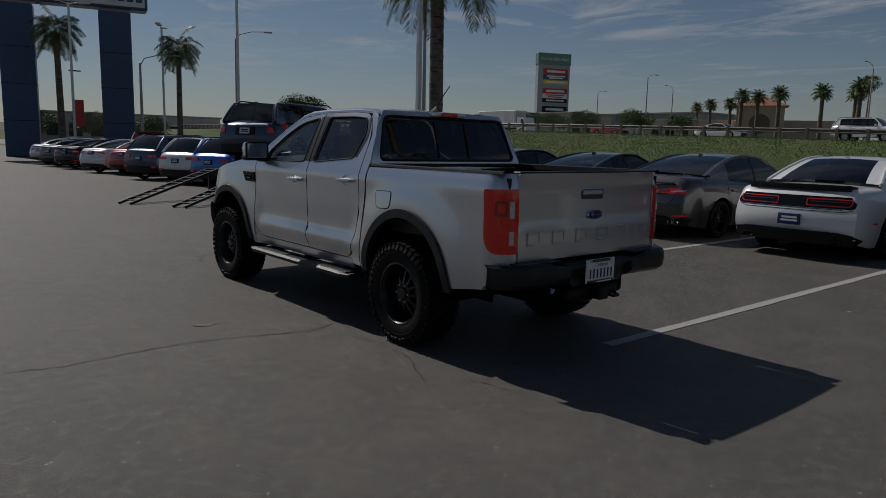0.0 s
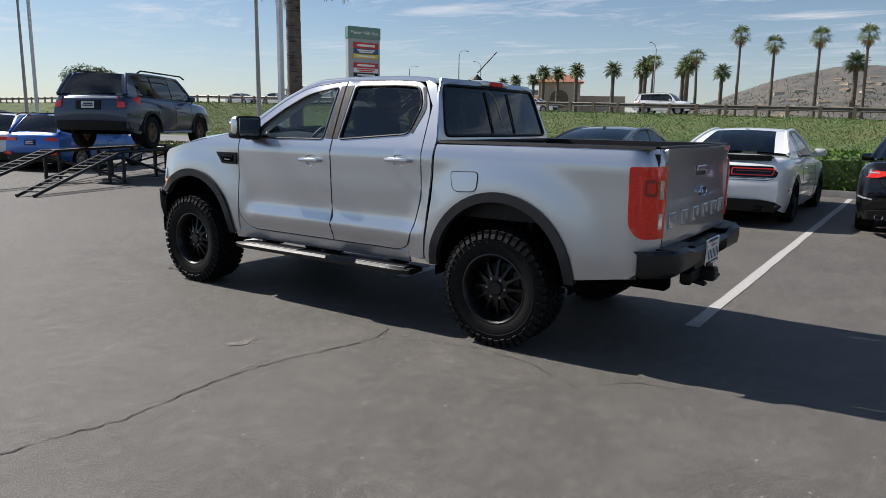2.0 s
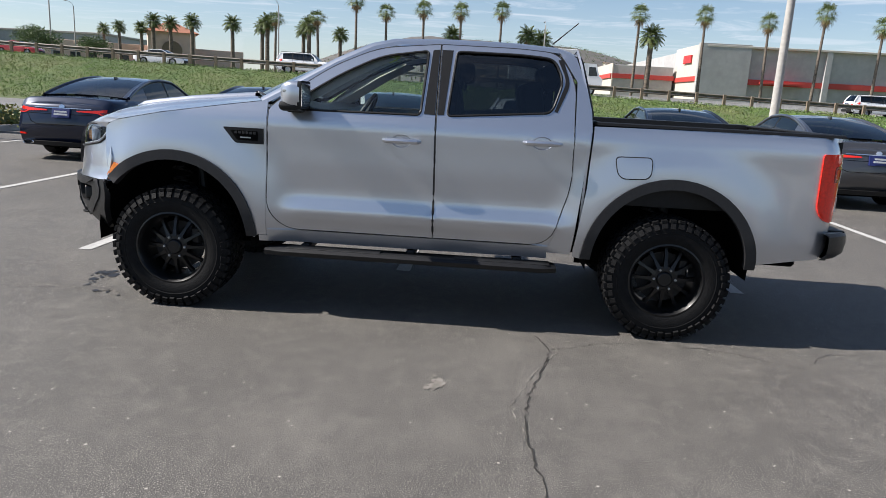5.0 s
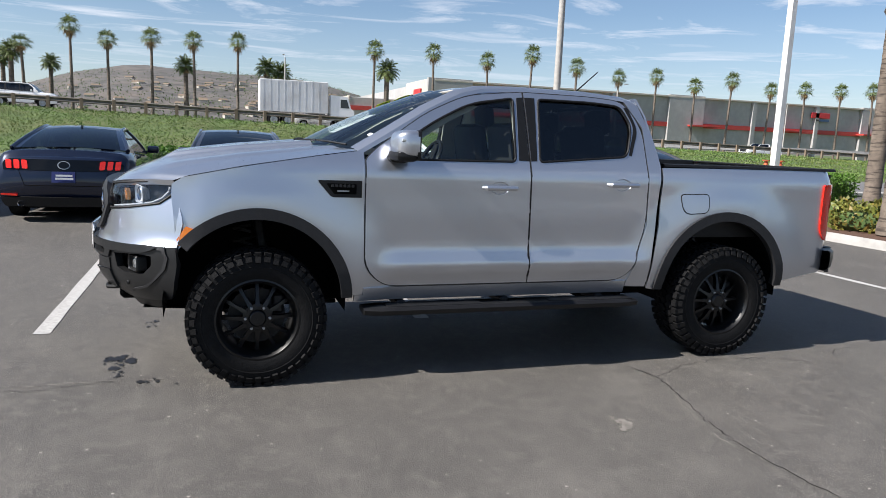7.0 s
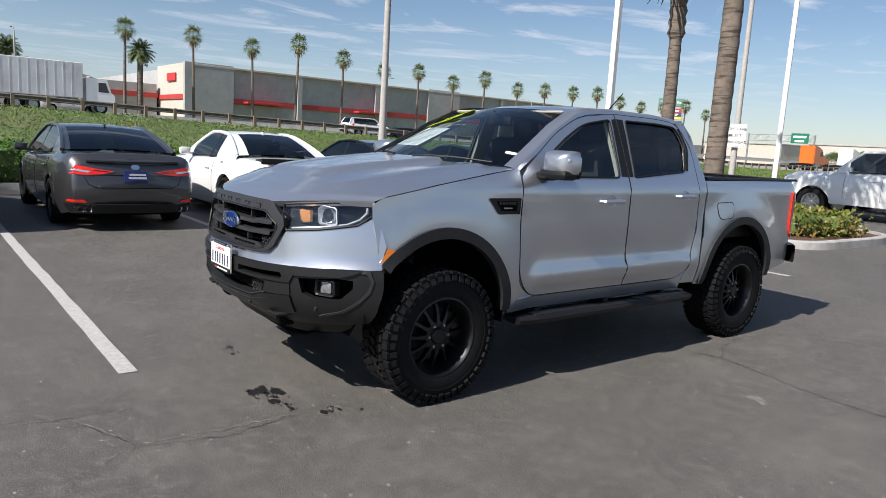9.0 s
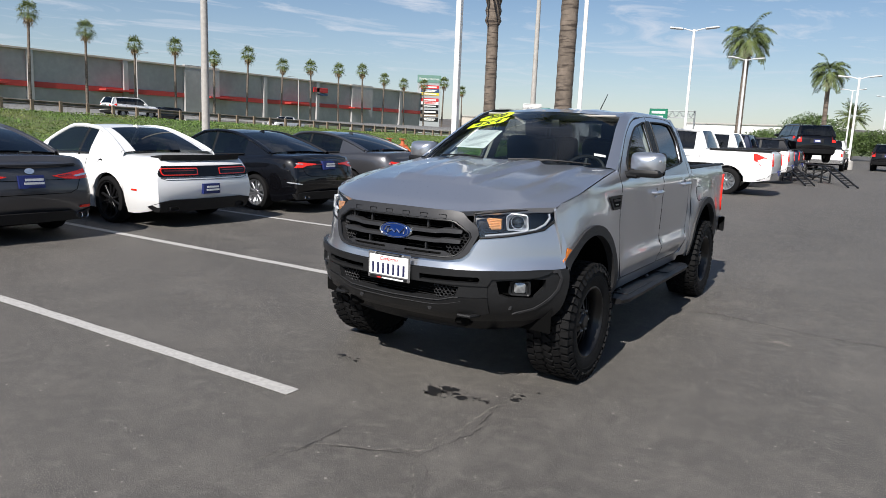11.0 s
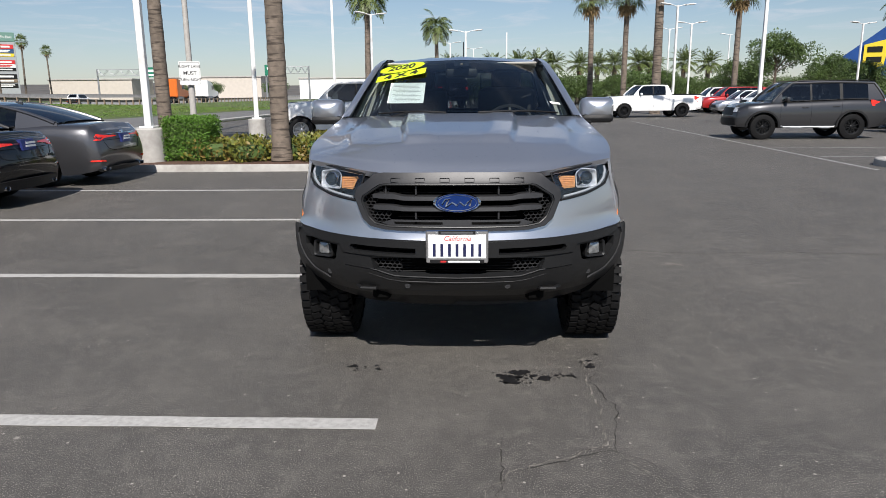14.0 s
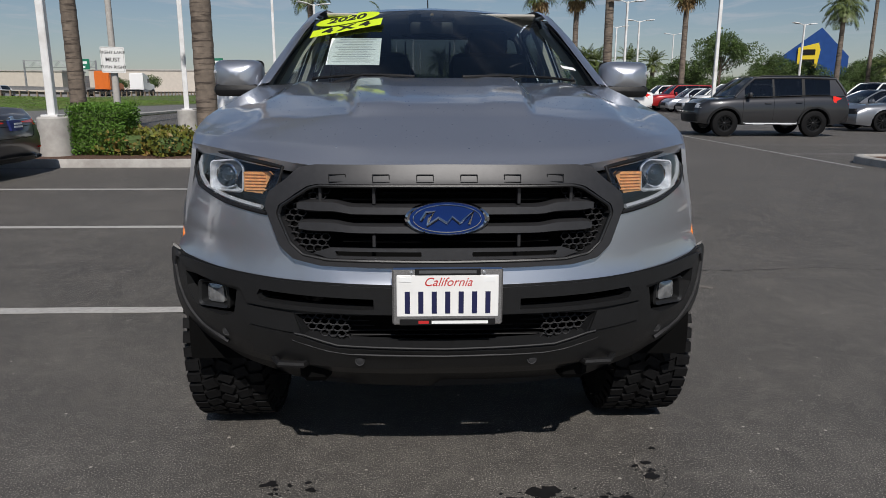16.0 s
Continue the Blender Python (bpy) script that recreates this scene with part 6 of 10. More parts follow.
# bed
bm = bmesh.new()
box(bm, (0, -0.25, 0.86), (1.62, 1.52, 0.03))
for sx in (-1, 1):
    box(bm, (sx * 0.81, -0.25, 1.09), (0.02, 1.52, 0.46))
box(bm, (0, 0.50, 1.09), (1.62, 0.02, 0.46))
part("bed_liner", bm, M_BLACK, truck, "black bed liner")
for sx in (-1, 1):
    bm = bmesh.new()
    rows = []
    for y in np.linspace(0.515, -1.0, 12):
        w = hw(max(y, -0.88), 1.34)
        rows.append([(sx * (w + 0.002), y, 1.345), (sx * (w - 0.003), y, 1.360), (sx * (w - 0.02), y, 1.366), (sx * (w - 0.09), y, 1.362), (sx * (w - 0.095), y, 1.32)])
    skin(bm, rows)
    bmesh.ops.recalc_face_normals(bm, faces=bm.faces[:])
    part("bed_rail", bm, M_BLACK, truck, "black plastic bed rail cap")
bm = bmesh.new()
box(bm, (0, 0.505, 1.35), (1.6, 0.05, 0.03), 0.008)
part("bed_rail", bm, M_BLACK, truck, "black plastic bed rail cap")


def gate_map(x, z):
    d = lerp_table([(0.74, -1.030), (0.80, -1.033), (0.985, -1.030), (1.0, -1.022), (1.20, -1.015), (1.29, -1.022), (1.335, -1.045), (1.352, -1.035)], z)
    return Vector((x, d - 0.018 * (1 - (x / 0.74) ** 2), z))


gate_recess = rounded([(-0.125, 1.235, 0.015), (0.125, 1.235, 0.015), (0.125, 1.165, 0.02), (-0.125, 1.165, 0.02)])
gate = panel("tailgate", rounded([(-0.742, 0.765, 0.02), (0.742, 0.765, 0.02), (0.748, 1.352, 0.01), (-0.748, 1.352, 0.01)]), gate_map, M_SILVER, truck, [gate_recess], thick=0.03, grid=0.04)
panel("handle_recess", gate_recess, gate_map, M_GREYPL, gate, thick=0, lift=-0.02)
bm = bmesh.new()
box(bm, (0, -1.035, 1.212), (0.22, 0.02, 0.038), 0.008)
part("tailgate_handle", bm, M_SILVER, gate)
bm = bmesh.new()
box(bm, (0, -0.995, 1.354), (1.48, 0.07, 0.018), 0.006)
part("gate_cap", bm, M_BLACK, gate)


def oval(name, cx, cz, y0_, ax, az, dirn, parent):
    bm = bmesh.new()
    rings = []
    for f, d in ((1.0, 0.0), (1.0, 0.012), (0.94, 0.018), (0.88, 0.014)):
        rings.append([(cx + ax * f * math.cos(a), y0_ + dirn * d, cz + az * f * math.sin(a)) for a in np.linspace(0, math.tau, 41)[:-1]])
    skin(bm, rings, True)
    bmesh.ops.recalc_face_normals(bm, faces=bm.faces[:])
    ob = part(name, bm, M_CHROME, parent, "chrome rimmed blue oval badge")
    bm = bmesh.new()
    prism(bm, [(cx + ax * 0.885 * math.cos(a), cz + az * 0.885 * math.sin(a)) for a in np.linspace(0, math.tau, 41)[:-1]], "y", y0_, y0_ + dirn * 0.015)
    part("badge_field", bm, M_OVAL, ob)
    bm = bmesh.new()
    pipe(bm, [(cx + ax * 0.80 * math.cos(a), y0_ + dirn * 0.0152, cz + az * 0.78 * math.sin(a)) for a in np.linspace(0, math.tau, 41)[:-1]], 0.0016 * ax / 0.12, 5, True)
    part("badge_ring", bm, M_CHROME, ob)
    bm = bmesh.new()
    pts = [(cx - dirn * ax * u, y0_ + dirn * 0.017, cz + az * w) for u, w in ((-0.62, -0.1), (-0.5, 0.35), (-0.3, 0.42), (-0.42, 0.0), (-0.48, -0.4), (-0.2, 0.05), (0.0, -0.25), (0.12, 0.1), (0.3, -0.25), (0.42, 0.0), (0.62, 0.45), (0.52, -0.3))]
    pipe(bm, pts, 0.0045 * ax / 0.12, 5)
    part("badge_scroll", bm, M_CHROME, ob)
    return ob


oval("rear_badge", 0.02, 1.055, -1.040, 0.085, 0.036, -1, gate)
for k in range(6):
    x = -0.60 + 0.24 * k
    bm = bmesh.new()
    zc_ = 0.915
    yg = gate_map(x, zc_).y - 0.003
    for ln in ((-0.062, 0.04, 0.125, 0.014), (-0.062, -0.04, 0.06, 0.014)):
        box(bm, (x + ln[0] + ln[2] / 2, yg, zc_ + ln[1]), (ln[2], 0.012, ln[3]), 0.003)
    box(bm, (x - 0.056, yg, zc_), (0.016, 0.012, 0.08), 0.003)
    box(bm, (x + 0.056, yg, zc_ + 0.01), (0.016, 0.012, 0.06), 0.003)
    part("embossed_bar", bm, M_SILVER, gate)

# rear bumper
rbump = new("rear_bumper")
rbump.parent = truck


def rb_prof(x):
    a = abs(x)
    y = -1.165 if a < 0.72 else -1.165 + 0.20 * ((a - 0.72) / 0.23) ** 2
    zt = 0.725 if a < 0.40 else 0.725 + 0.035 * step01(0.40, 0.60, a)
    zb = 0.595 if a > 0.30 else 0.565
    return y, zt, zb


bm = bmesh.new()
rows = []
for x in np.linspace(-0.95, 0.95, 45):
    y, zt, zb = rb_prof(x)
    dish = 0.05 if abs(x) < 0.33 else 0.0
    rows.append([(x, -0.96, zt - 0.01), (x, y + 0.035, zt), (x, y + 0.005, zt - 0.02), (x, y + dish, zt - 0.075), (x, y + dish + 0.01, zb + 0.03), (x, y + 0.05, zb), (x, -0.96, zb)])
vs = skin(bm, rows)
bm.faces.new(vs[0])
bm.faces.new(vs[-1][::-1])
bmesh.ops.recalc_face_normals(bm, faces=bm.faces[:])
part("bumper_bar", bm, M_BUMPER, rbump, "dark grey rear bumper")
bm = bmesh.new()
for x, y, z, w_, d_ in ((-0.60, -1.07, 0.757, 0.40, 0.11), (0.60, -1.07, 0.757, 0.40, 0.11), (0, -1.07, 0.727, 0.72, 0.12)):
    bm = bmesh.new()
    box(bm, (x, y, z), (w_, d_, 0.012), 0.004)
    part("step_pad", bm, M_BLACK, rbump)
bm = bmesh.new()
box(bm, (0.0, -1.06, 0.50), (0.56, 0.08, 0.09), 0.015)
box(bm, (0.0, -1.12, 0.50), (0.10, 0.14, 0.09), 0.01)
for sx in (-1, 1):
    pipe(bm, [(sx * 0.12, -1.10, 0.47), (sx * 0.15, -1.16, 0.46), (sx * 0.20, -1.16, 0.46), (sx * 0.22, -1.08, 0.48)], 0.012, 6)
part("tow_hitch", bm, M_BLACK, rbump)


def number_plate(parent, c, dirn, frame_text=True):
    bm = bmesh.new()
    box(bm, (c[0], c[1], c[2]), (0.322, 0.012, 0.172), 0.005)
    ob = part("license_plate_frame", bm, M_CHROME, parent, "chrome plate frame")
    bm = bmesh.new()
    box(bm, (c[0], c[1] + dirn * 0.006, c[2] + 0.002), (0.296, 0.006, 0.125), 0.002)
    pl = part("license_plate", bm, M_PLATE, ob, "white license plate with blue bars")
    for k in range(7):
        bm = bmesh.new()
        box(bm, (c[0] - 0.117 + 0.039 * k, c[1] + dirn * 0.0095, c[2] - 0.017), (0.015, 0.002, 0.066), 0.0)
        part("number_bar", bm, M_INK, ob)
    for dz, half in ((0.0745, 0.095), (-0.0765, 0.140)):
        bm = bmesh.new()
        box(bm, (c[0], c[1] + dirn * 0.0085, c[2] + dz), (half * 2, 0.004, 0.019), 0.001)
        part("frame_band", bm, M_BLACK, ob)
    for u, wd, mm in ((-0.070, 0.030, M_REDINK), (0.036, 0.165, M_PAPER)):
        bm = bmesh.new()
        box(bm, (c[0] - dirn * u, c[1] + dirn * 0.0108, c[2] - 0.0765), (wd, 0.001, 0.009), 0.0)
        part("frame_print", bm, mm, ob)
    bm = bmesh.new()
    box(bm, (c[0], c[1] + dirn * 0.0108, c[2] + 0.0750), (0.165, 0.001, 0.009), 0.0)
    part("frame_print", bm, M_GREYPL, ob)
    for sx in (-1, 1):
        bm = bmesh.new()
        lathe(bm, [(0.006, 0.006), (0.011, 0.005), (0.012, 0.001)] if dirn > 0 else [(-0.006, 0.006), (-0.011, 0.005), (-0.012, 0.001)], "y", 10, (c[0] + sx * 0.105, c[1], c[2] + 0.072))
        bmesh.ops.recalc_face_normals(bm, faces=bm.faces[:])
        part("frame_screw", bm, M_STEEL, ob)
        bm = bmesh.new()
        box(bm, (c[0] + sx * 0.122, c[1] + dirn * 0.0095, c[2] + 0.052), (0.034, 0.002, 0.014), 0.0)
        part("month_sticker", bm, M_PAPER, ob)
    letters("California", 0.036, M_REDINK, ob, Matrix.Translation((c[0], c[1] + dirn * 0.0098, c[2] + 0.044)) @ (pose(0, 0, 0, 90, 0, 0) if dirn < 0 else pose(0, 0, 0, 90, 0, 180)), "plate_lettering", extrude=0.0003, slant=0.35)
    return ob


number_plate(rbump, (-0.02, -1.152, 0.665), -1)
number_plate(truck, (0.0, 4.178, 0.779), 1)

# front bumper: upper bar, fog pockets, lower intake, chin
fb = new("front_bumper")
fb.parent = truck
N = lambda pts: [(fx(x), z) for x, z in pts]
S = lambda pts: pts + [(-a, b) for a, b in pts[::-1] if a > 0]
fog_l = rounded(N([(0.640, 0.752), (0.79, 0.768), (0.84, 0.762), (0.838, 0.712), (0.80, 0.655), (0.70, 0.650), (0.655, 0.672)]))
fog_r = [(-a, b) for a, b in fog_l]
slot_l = rounded(N([(0.215, 0.766), (0.555, 0.774), (0.565, 0.756), (0.555, 0.738), (0.215, 0.732)]))
slot_r = [(-a, b) for a, b in slot_l]
intake = rounded(S(N([(0.0, 0.712), (0.33, 0.712), (0.455, 0.704), (0.425, 0.642), (0.33, 0.616), (0.0, 0.606)])))
outline = S(N([(0.0, 0.800), (0.5, 0.806), (0.80, 0.814), (0.916, 0.814), (0.9285, 0.80), (0.929, 0.76), (0.919, 0.66), (0.892, 0.57), (0.855, 0.525), (0.75, 0.50), (0.5, 0.482), (0.0, 0.478)]))
panel("bumper_skin", outline, front_map, M_BUMPER, fb, [fog_l, fog_r, slot_l, slot_r, intake], thick=0.04, lift=0.012, grid=0.04, label="dark grey plastic bumper", flip=True)
# Near-black sheets behind the openings, with their shade put into the colour.
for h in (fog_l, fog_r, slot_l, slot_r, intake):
    panel("pocket", h, front_map, M_SHADEVOID, fb, thick=0, lift=-0.06, flip=True)
# proud upper bar with its slots, and the raised band below the intake
panel("upper_bar", S(N([(0.0, 0.796), (0.5, 0.802), (0.80, 0.809), (0.86, 0.806), (0.80, 0.778), (0.62, 0.766), (0.60, 0.722), (0.0, 0.717)])), front_map, M_BUMPER, fb, [slot_l, slot_r], thick=0.012, lift=0.024, grid=0.04, flip=True)
panel("lower_band", S(N([(0.0, 0.600), (0.33, 0.610), (0.435, 0.640), (0.60, 0.648), (0.60, 0.560), (0.44, 0.535), (0.0, 0.530)])), front_map, M_BUMPER, fb, thick=0.03, lift=0.024, grid=0.04, flip=True)
panel("side_block", N([(0.455, 0.708), (0.60, 0.714), (0.60, 0.652), (0.435, 0.644)]), front_map, M_BUMPER, fb, thick=0.02, lift=0.019, grid=0.04, flip=True)
panel("side_block", [(-a, b) for a, b in N([(0.455, 0.708), (0.60, 0.714), (0.60, 0.652), (0.435, 0.644)])], front_map, M_BUMPER, fb, thick=0.02, lift=0.019, grid=0.04, flip=True)
for prof in ([(0.0, 0.602), (0.33, 0.612), (0.43, 0.641), (0.46, 0.644)], [(0.0, 0.574), (0.30, 0.580), (0.36, 0.588), (0.47, 0.618)]):
    bm = bmesh.new()
    pipe(bm, [front_map(*p) + Vector((0, 0.025, 0)) for p in open_line(N(prof[::-1]) + [(-a, b) for a, b in N(prof[1:])], 0.05)], 0.0032, 6)
    part("trim_line", bm, M_FLARE, fb)
for sd in (-1, 1):
    c = front_map(sd * fx(0.735), 0.708)
    q = pose(c.x, c.y - 0.022, c.z, 0, 0, -sd * 26)
    bm = bmesh.new()
    ring = rounded([(-0.068, -0.046, 0.022), (0.068, -0.046, 0.022), (0.062, 0.046, 0.020), (-0.062, 0.046, 0.020)])
    skin(bm, [[(a * f, d, b * f) for a, b in ring] for f, d in ((1.0, -0.04), (1.0, 0.012), (0.93, 0.018), (0.80, 0.012), (0.70, -0.012), (0.5, -0.014), (0.02, -0.014))], True)
    bmesh.ops.transform(bm, matrix=q, verts=bm.verts)
    bmesh.ops.recalc_face_normals(bm, faces=bm.faces[:])
    fg = part("fog_lamp", bm, M_BUMPER, fb, "fog lamp in a rounded square surround")
    bm = bmesh.new()
    ring = rounded([(-0.036, -0.032, 0.014), (0.036, -0.032, 0.014), (0.034, 0.032, 0.014), (-0.034, 0.032, 0.014)])
    skin(bm, [[(a * f, d, b * f) for a, b in ring] for f, d in ((1.0, -0.012), (0.95, 0.001), (0.55, 0.006), (0.02, 0.007))], True)
    bmesh.ops.transform(bm, matrix=q, verts=bm.verts)
    bmesh.ops.recalc_face_normals(bm, faces=bm.faces[:])
    part("fog_lens", bm, M_FOG, fg, "clear ribbed lens")
    bm = bmesh.new()
    trim_ = [(sd * fx(x), z) for x, z in ((0.866, 0.800), (0.880, 0.800), (0.892, 0.765), (0.880, 0.70), (0.848, 0.645), (0.79, 0.592), (0.70, 0.556), (0.70, 0.548), (0.795, 0.583), (0.856, 0.640), (0.890, 0.698), (0.902, 0.765), (0.888, 0.812), (0.866, 0.812))]
    panel("bumper_trim", trim_, front_map, M_FLARE, fb, thick=0.01, lift=0.019, flip=True, grid=0.03)
    for x, z in ((0.70, 0.590), (0.265, 0.553)):
        bm = bmesh.new()
        c = front_map(sd * fx(x), z)
        lift_ = 0.024 if x < 0.5 else 0.012
        lathe(bm, [(lift_ - 0.004, 0.016), (lift_ + 0.004, 0.015), (lift_ + 0.003, 0.011), (lift_ + 0.005, 0.010), (lift_ + 0.006, 0.001)], "y", 16, c)
        bmesh.ops.recalc_face_normals(bm, faces=bm.faces[:])
        part("parking_sensor", bm, M_FLARE, fb)
    bm = bmesh.new()
    pipe(bm, [(sd * 0.42, 3.90, 0.535), (sd * 0.42, 4.02, 0.528), (sd * 0.445, 4.065, 0.525), (sd * 0.52, 4.055, 0.525), (sd * 0.545, 4.01, 0.528), (sd * 0.545, 3.90, 0.535)], 0.012, 8)
    part("tow_hook", bm, M_BLACK, fb)
    bm = bmesh.new()
    for i in range(6):
        for j in range(5):
            x = 0.305 + 0.026 * i + (0.013 if j % 2 else 0)
            z = 0.622 + 0.0185 * j
            if not inside((fx(x), z), intake) or not inside((fx(x + 0.008), z), intake):
                continue
            c = front_map(sd * fx(x), z) + Vector((0, -0.015, 0))
            pipe(bm, [c + Vector((0.0135 * math.cos(a), 0, 0.0115 * math.sin(a))) for a in np.linspace(0, math.tau, 7)[:-1]], 0.0026, 4, True)
    part("mesh_insert", bm, M_MAGNETIC, fb)
# slats behind the intake, valance, added tray that blocks light under the engine
bm = bmesh.new()
for k in range(6):
    box(bm, (0, 4.06, 0.622 + 0.016 * k), (0.62, 0.02, 0.005), 0.002)
part("intake_slats", bm, M_BLACK, fb)
chin = S(N([(0.0, 0.480), (0.5, 0.484), (0.74, 0.500), (0.80, 0.505), (0.79, 0.485), (0.70, 0.435), (0.5, 0.405), (0.0, 0.395)]))
panel("chin", chin, front_map, M_BLACK, fb, thick=0.03, lift=0.002, label="black lower valance", flip=True)
# Unseen tray, added to keep sunlight off the ground beneath the truck.
bm = bmesh.new()
skin(bm, [[(-0.60, 3.86, 0.41), (0.60, 3.86, 0.41)], [(-0.52, 3.45, 0.36), (0.52, 3.45, 0.36)], [(-0.50, 2.7, 0.40), (0.50, 2.7, 0.40)]])
part("skid_plate", bm, M_BLACK, truck, "black tray under the engine")

# grille
grille = new("grille")
grille.parent = truck
GO = S(N([(0.0, 1.140), (0.385, 1.138), (0.43, 1.130), (0.524, 1.058), (0.536, 1.020), (0.490, 0.906), (0.45, 0.872), (0.37, 0.856), (0.0, 0.850)]))
GI = S(N([(0.0, 1.090), (0.375, 1.089), (0.405, 1.082), (0.492, 1.026), (0.500, 1.000), (0.462, 0.918), (0.425, 0.888), (0.352, 0.876), (0.0, 0.872)]))
panel("grille_frame", rounded([(*p, 0.010) for p in GO]), front_map, M_MAGNETIC, grille, [rounded([(*p, 0.008) for p in GI])], thick=0.05, lift=0.022, grid=0.03, label="dark grey grille surround", flip=True)
bm = bmesh.new()
pipe(bm, [front_map(*p) + Vector((0, 0.021, 0)) for p in refine(rounded([(*p, 0.008) for p in GI]), 0.04)], 0.005, 6, True)
part("grille_lip", bm, M_BUMPER, grille)
# Sheet behind the bars; the deep grille shade is its colour.
panel("grille_back", GO, front_map, M_SHADEVOID, grille, thick=0, lift=-0.07, flip=True)
for zc_, h, wd in ((1.017, 0.026, 0.445), (0.962, 0.025, 0.44)):
    bm = bmesh.new()
    rows = []
    for x in np.linspace(-wd, wd, 61):
        c = front_map(fx(x), zc_)
        lift_ = (0.010 if zc_ > 1 else 0.006) * step01(0.27, 0.34, abs(x))
        zb = zc_ + lift_
        h2 = h * (1.0 + 0.25 * step01(0.27, 0.34, abs(x)) - 0.5 * step01(0.40, 0.46, abs(x)))
        rows.append([(c.x, c.y - 0.05, zb - h2 * 0.6), (c.x, c.y - 0.001, zb - h2 / 2), (c.x, c.y + 0.008, zb - h2 * 0.35), (c.x, c.y + 0.004, zb + h2 * 0.42), (c.x, c.y - 0.004, zb + h2 / 2), (c.x, c.y - 0.05, zb + h2 * 0.55)])
    skin(bm, rows)
    bmesh.ops.recalc_face_normals(bm, faces=bm.faces[:])
    part("grille_bar", bm, M_MAGNETIC, grille, smooth=25)
# low bar with two slots
slot_a = rounded([(fx(0.075), 0.897, 0.004), (fx(0.33), 0.898, 0.004), (fx(0.325), 0.884, 0.004), (fx(0.075), 0.883, 0.004)])
panel("grille_bar", S(N([(0.0, 0.908), (0.345, 0.908), (0.395, 0.890), (0.352, 0.877), (0.0, 0.873)])), front_map, M_MAGNETIC, grille, [slot_a, [(-a, b) for a, b in slot_a]], thick=0.02, lift=0.004, grid=0.03, flip=True)
for z in (0.920, 0.930, 0.942, 0.985, 0.993, 1.044, 1.062):
    bm = bmesh.new()
    rows = []
    for x in np.linspace(-0.31, 0.31, 13):
        c = front_map(fx(x), z)
        rows.append([(x, c.y - 0.045, z - 0.003), (x, c.y - 0.03, z), (x, c.y - 0.045, z + 0.003)])
    skin(bm, rows)
    part("grille_slat", bm, M_BLACK, grille)
for x in (-0.375, -0.215, 0.215, 0.375):
    for z0, z1 in ((1.034, 1.085), (0.908, 0.948)):
        if abs(x) > 0.3 and z0 < 1:
            continue
        bm = bmesh.new()
        box(bm, (x, front_map(fx(x), z0).y - 0.025, (z0 + z1) / 2), (0.010, 0.03, z1 - z0), 0.002)
        part("grille_divider", bm, M_MAGNETIC, grille)
for sd in (-1, 1):
    bm = bmesh.new()
    for i in range(6):
        for j in range(11):
            x = 0.36 + 0.0245 * i + (0.01225 if j % 2 else 0)
            z = 0.900 + 0.0172 * j
            if not inside((fx(x), z), GI) or (x < 0.44 and (abs(z - 1.027) < 0.022 or abs(z - 0.968) < 0.020)) or (x < 0.42 and 0.968 < z < 1.027):
                continue
            c = front_map(sd * fx(x), z) + Vector((0, -0.018, 0))
            pipe(bm, [c + Vector((0.0140 * math.cos(a), 0, 0.0115 * math.sin(a))) for a in np.linspace(0, math.tau, 7)[:-1]], 0.0022, 4, True)
    part("honeycomb", bm, M_MAGNETIC, grille)
for k in range(6):
    x = 0.320 - 0.128 * k
    bm = bmesh.new()
    yn = front_map(fx(x), 1.113).y + 0.0235
    for dx, dz, sx, sz in ((0, 0.010, 0.050, 0.0025), (0, -0.011, 0.050, 0.0025), (-0.024, 0, 0.0025, 0.022), (0.024, 0, 0.0025, 0.022)):
        box(bm, (x + dx, yn - 0.28 * dz, 1.113 + dz), (sx, 0.004, sz), 0.0008)
    part("name_bar", bm, M_BUMPER, grille)
oval("front_badge", 0.0, 0.998, 4.112, 0.124, 0.052, 1, grille)

# cab interior and chassis
seat_m = M_SEAT
for y, xs_ in ((1.50, (-0.38, 0.38)), (0.92, (-0.40, 0.40))):
    for x in xs_:
        st_ = new("seat")
        st_.parent = truck
        bm = bmesh.new()
        box(bm, (x, y + 0.22, 0.98), (0.50, 0.52, 0.16), 0.06, seg=2)
        box(bm, (0, 0, 0), (0.50, 0.14, 0.66), 0.06, pose(x, y - 0.05, 1.27, -10), seg=2)
        part("cushion", bm, seat_m, st_, "dark cloth seat")
        bm = bmesh.new()
        box(bm, (0, 0, 0), (0.26, 0.10, 0.18), 0.045, pose(x, y - 0.13, 1.66 - (0.03 if y < 1 else 0), -8), seg=2)
        rod(bm, (x - 0.06, y - 0.11, 1.52), (x - 0.06, y - 0.12, 1.62), 0.008)
        rod(bm, (x + 0.06, y - 0.11, 1.52), (x + 0.06, y - 0.12, 1.62), 0.008)
        part("headrest", bm, seat_m, st_)
bm = bmesh.new()
rows = []
for x in np.linspace(-0.82, 0.82, 21):
    rows.append([(x, 2.72 - 0.2 * (x / 0.8) ** 2, 1.355), (x, 2.45, 1.37 + 0.02 * math.exp(-((x + 0.38) / 0.2) ** 2)), (x, 2.25, 1.34), (x, 2.2, 1.25), (x, 2.28, 1.0)])
skin(bm, rows)
part("dashboard", bm, M_BLACK, truck)
bm = bmesh.new()
whm = pose(-0.38, 2.08, 1.28, -62)
pipe(bm, [whm @ Vector((0.19 * math.cos(a), 0.19 * math.sin(a), 0)) for a in np.linspace(0, math.tau, 29)[:-1]], 0.016, 7, True)
